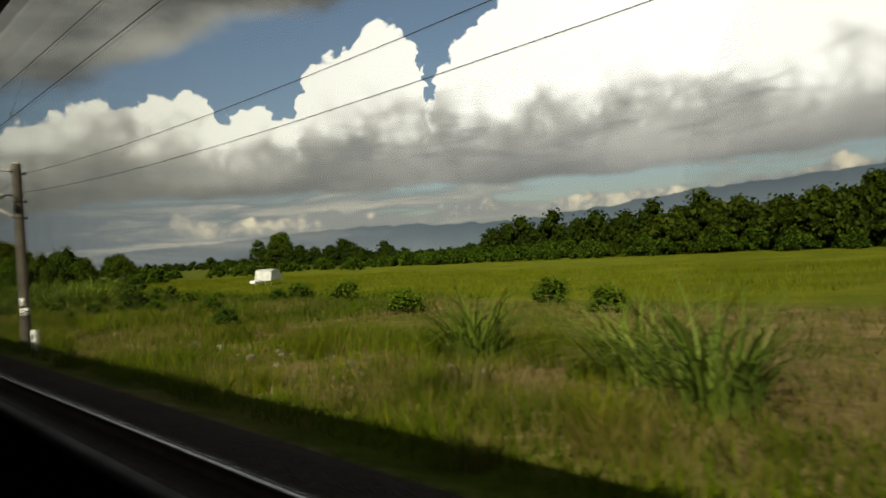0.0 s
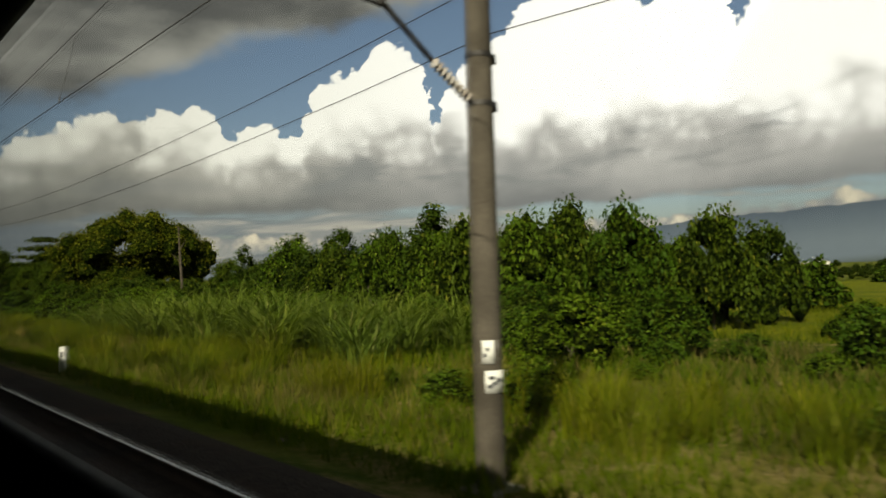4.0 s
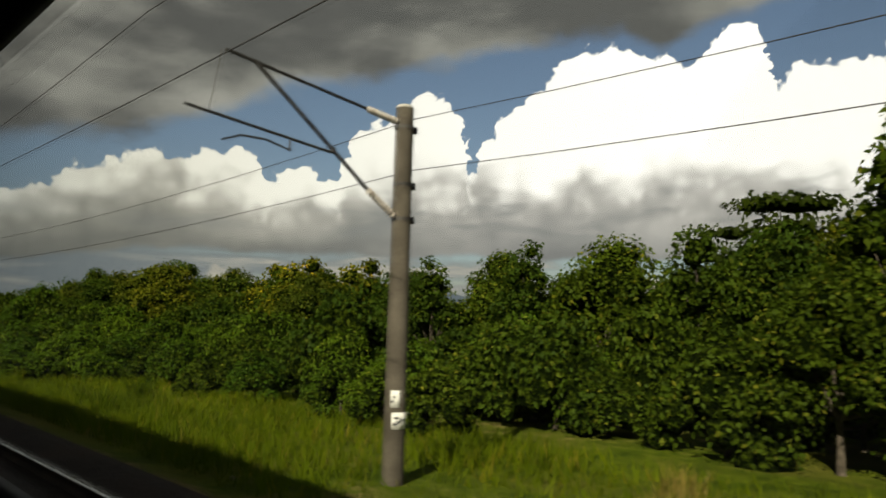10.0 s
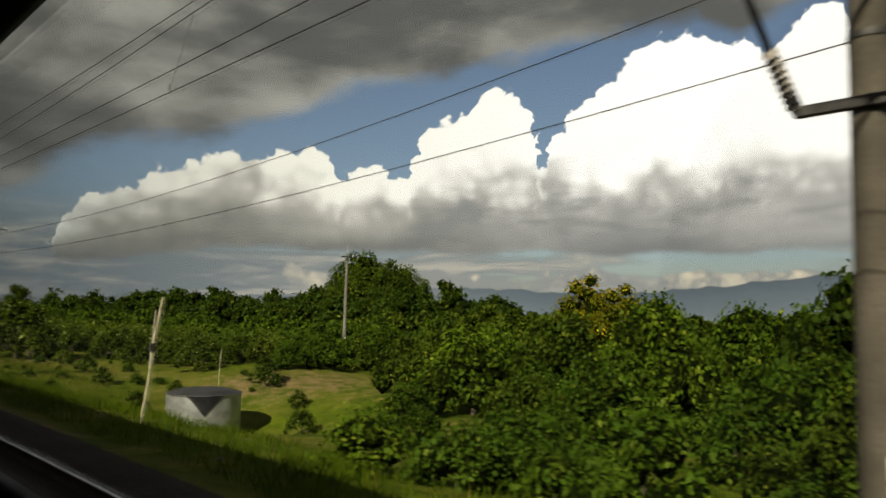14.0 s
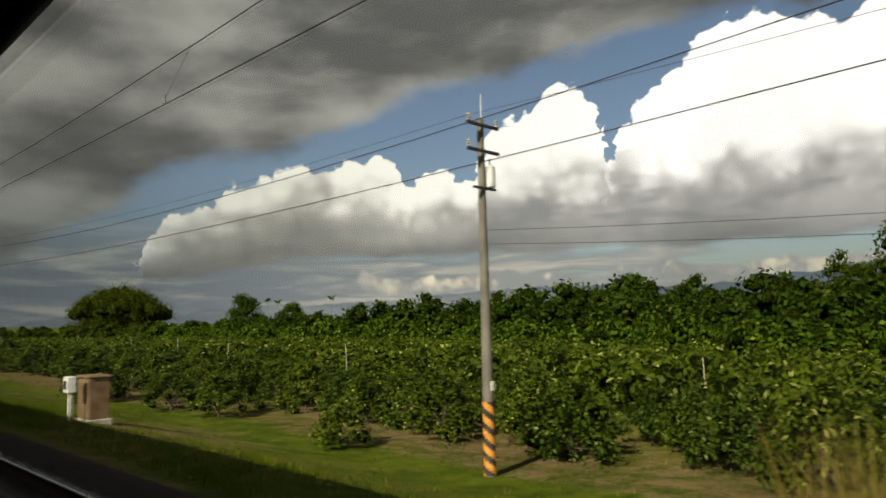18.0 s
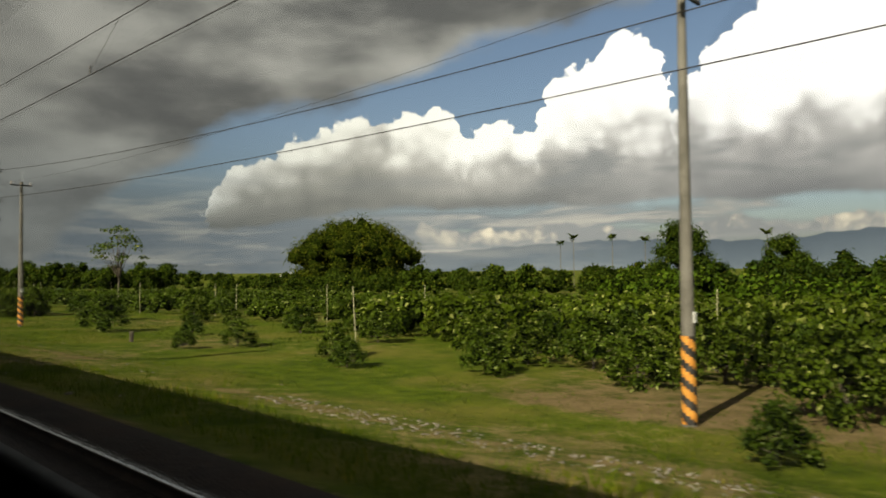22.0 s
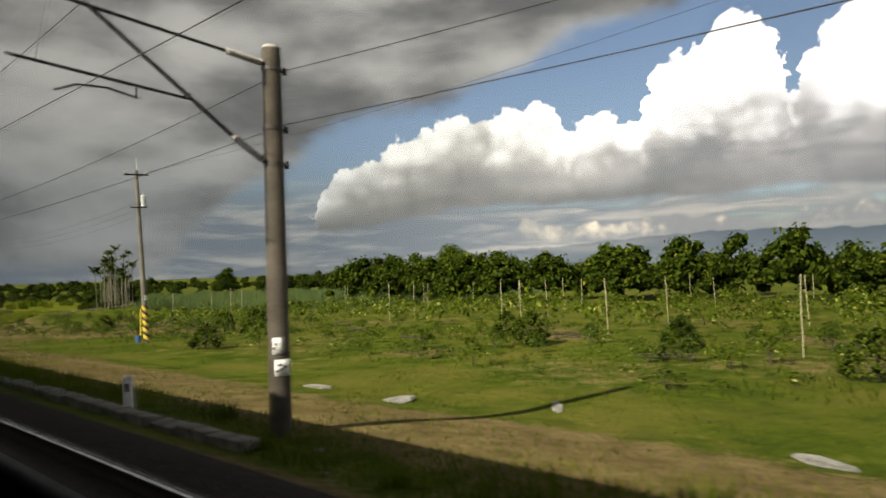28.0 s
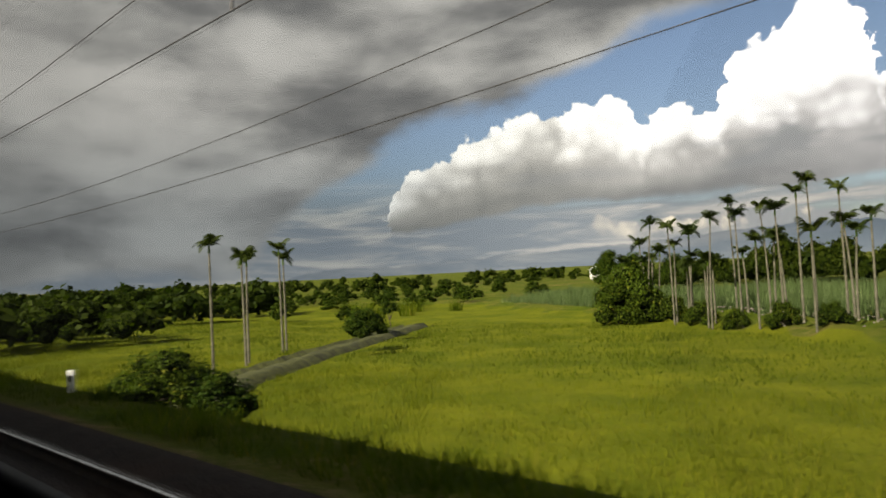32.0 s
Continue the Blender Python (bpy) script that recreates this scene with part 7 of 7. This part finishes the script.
t = tagged(part("blue_bucket", bm, BLUE_PAINT, None), "blue bucket at the foot of a utility pole", "bucket")
t.matrix_basis = spot(767.3, 17.6, fz(767.3, 17.6))

# cable trough covers along the ballast edge
trough = thing("cable_trough", "line of weathered concrete cable trough covers beside the ballast", "cable trough", "", None)
bm = fresh()
box(bm, -0.17, -0.49, -0.1, 0.17, 0.49, 0.09, 0.012)
cover_me = bpy.data.meshes.new("cover")
bm.to_mesh(cover_me)
bm.free()
cover_me.materials.append(DULL_CONCRETE)
for k in range(34):
    s = 738.0 + k
    c = part("cover", cover_me, None, trough)
    c.matrix_basis = spot(s, 5.68, -0.46, prand.uniform(-5, 5)) @ pose(prand.uniform(-0.04, 0.04), 0, prand.uniform(-0.05, 0.02), prand.uniform(-3, 3), prand.uniform(-8, 8), 0)

# loose stones and rubble
rubble_v, rubble_f = [], []
iv, fi = ICO1
rr = np.random.default_rng(77)


def scatter(count, s0, s1, u0, u1, lo, hi):
    for _ in range(count):
        s, u = rr.uniform(s0, s1), rr.uniform(u0, u1)
        x, y = along(s, u)
        k = rr.uniform(lo, hi)
        rubble_f.append(fi + len(rubble_v) * len(iv))
        rubble_v.append(iv * np.array([k, k * rr.uniform(0.6, 1.2), k * 0.6]) * (1 + rr.normal(0, 0.12, (len(iv), 1))) + np.array([float(x), float(y), fz(s, u) + k * 0.2]))


scatter(90, 596, 640, 6.6, 7.2, 0.03, 0.07)
scatter(130, 800, 812, 10, 18, 0.02, 0.06)
scatter(120, 590, 700, 8.5, 13, 0.02, 0.05)
scatter(420, 573, 588, 9.2, 10.8, 0.015, 0.05)
scatter(120, 805.5, 812, 14.0, 18.0, 0.02, 0.075)
for k in range(26):
    scatter(3, float(paddy_edge(12 + k)) - 1.6, float(paddy_edge(12 + k)) - 0.2, 12 + k, 13 + k, 0.04, 0.13)
scatter(130, 802.5, 811.5, 13.5, 15.0, 0.02, 0.085)
scatter(90, 700, 725, 7.0, 10, 0.04, 0.12)
scatter(60, 10, 40, 8.5, 11, 0.06, 0.16)
scatter(160, 0, 900, 5.4, 6.6, 0.03, 0.09)
for k in range(30):
    scatter(5, float(paddy_edge(38 + k)) - 3.2, float(paddy_edge(38 + k)) - 0.3, 38 + k, 39 + k, 0.05, 0.17)
tagged(part("rubble", mesh_of("rubble", np.concatenate(rubble_v), np.concatenate(rubble_f), [STONE]), None), "loose pale stones and rubble on the ground", "rubble", kind="stuff")
# ragged grass along the ditch at the edge of the rice
for k in range(44):
    u = 12.0 + 0.5 * k
    s = float(paddy_edge(u)) - (1.5 if k % 2 else 0.1) + prand.uniform(-0.35, 0.35)
    plant("dry_tuft" if k % 5 == 0 else "tuft", s, u, prand.uniform(0.55, 1.1))
# cut branches in the young orchard
for i, (s, u) in enumerate([(787.6, 29.5), (790, 27), (783, 31), (771, 24), (606, 27), (640, 28), (754, 26), (714, 9.6), (716.5, 9.0), (779, 27.5), (793, 31), (786, 34), (796, 35), (775, 30), (768, 33), (762, 29), (748, 31), (740, 25), (731, 29), (722, 26), (800, 38)]):
    t = thing("branch_pile", "low pile of cut dry branches", "branches", "piles of cut branches", spot(s, u, fz(s, u), i * 40))
    for k in range(9):
        bm = fresh()
        a = prand.uniform(0, 6.28)
        L = prand.uniform(0.4, 0.9)
        c = Vector((prand.uniform(-0.4, 0.4), prand.uniform(-0.4, 0.4), prand.uniform(0.03, 0.25)))
        d = Vector((math.cos(a), math.sin(a), prand.uniform(-0.15, 0.25))) * L
        rod(bm, c - d, c + d, 0.025, 0.012, 5)
        part("branch", bm, BARK, t)
# the bund between the rice fields
BANK = worn("mossy earth bank", (0.032, 0.034, 0.010), (0.085, 0.092, 0.022), 1.6, 0.95, grain=9.0, relief=0.8, dist=0.06)
SB = [(857, 12.5), (864.3, 18.8), (871.6, 30.1), (886.2, 56.0)]
V, F = [], []
for k in range(41):
    f = k / 40 * 3
    i = min(2, int(f))
    g = f - i
    s, u = SB[i][0] + (SB[i + 1][0] - SB[i][0]) * g, SB[i][1] + (SB[i + 1][1] - SB[i][1]) * g
    for off, h in ((-1.7, -0.1), (-1.1, 0.36), (-0.3, 0.44), (0.2, -0.12), (0.9, -0.18), (1.4, 0.34), (2.2, -0.1)):
        x, y = along(s + off * 0.8, u - off * 0.5)
        V.append((float(x), float(y), fz(s, u) + h + 0.05 * math.sin(k * 1.9 + off * 5)))
for k in range(40):
    for j in range(6):
        F.append((k * 7 + j, k * 7 + j + 1, k * 7 + 8 + j, k * 7 + 7 + j))
tagged(part("field_bund", mesh_of("field_bund", V, F, [BANK], smooth=True), None), "low earth bund with a ditch between rice fields", "bund", kind="structure")

# a bare dead tree
t = thing("dead_tree", "bare dead tree with broken limbs above the shrubs", "tree", "", spot(163.0, 24.5, fz(163, 24.5)))
bm = fresh()
tube(bm, [(0, 0, -0.2), (0.1, 0, 2.6), (0.0, 0.1, 5.2)], 0.11, 8)
rod(bm, (0.0, 0.1, 5.2), (-0.1, 0.1, 7.6), 0.09, 0.05, 7)
part("trunk", bm, BARK, t)
for z, x, y, l in ((4.6, -0.7, 0.2, 0.7), (5.6, 0.35, -0.3, 0.9), (7.3, 0.4, 0.1, 0.25), (7.4, -0.35, 0.0, 0.2), (3.6, 0.5, 0.4, 0.6)):
    bm = fresh()
    rod(bm, (0, 0.05, z), (x, y, z + l), 0.045, 0.015, 6)
    part("limb", bm, BARK, t)
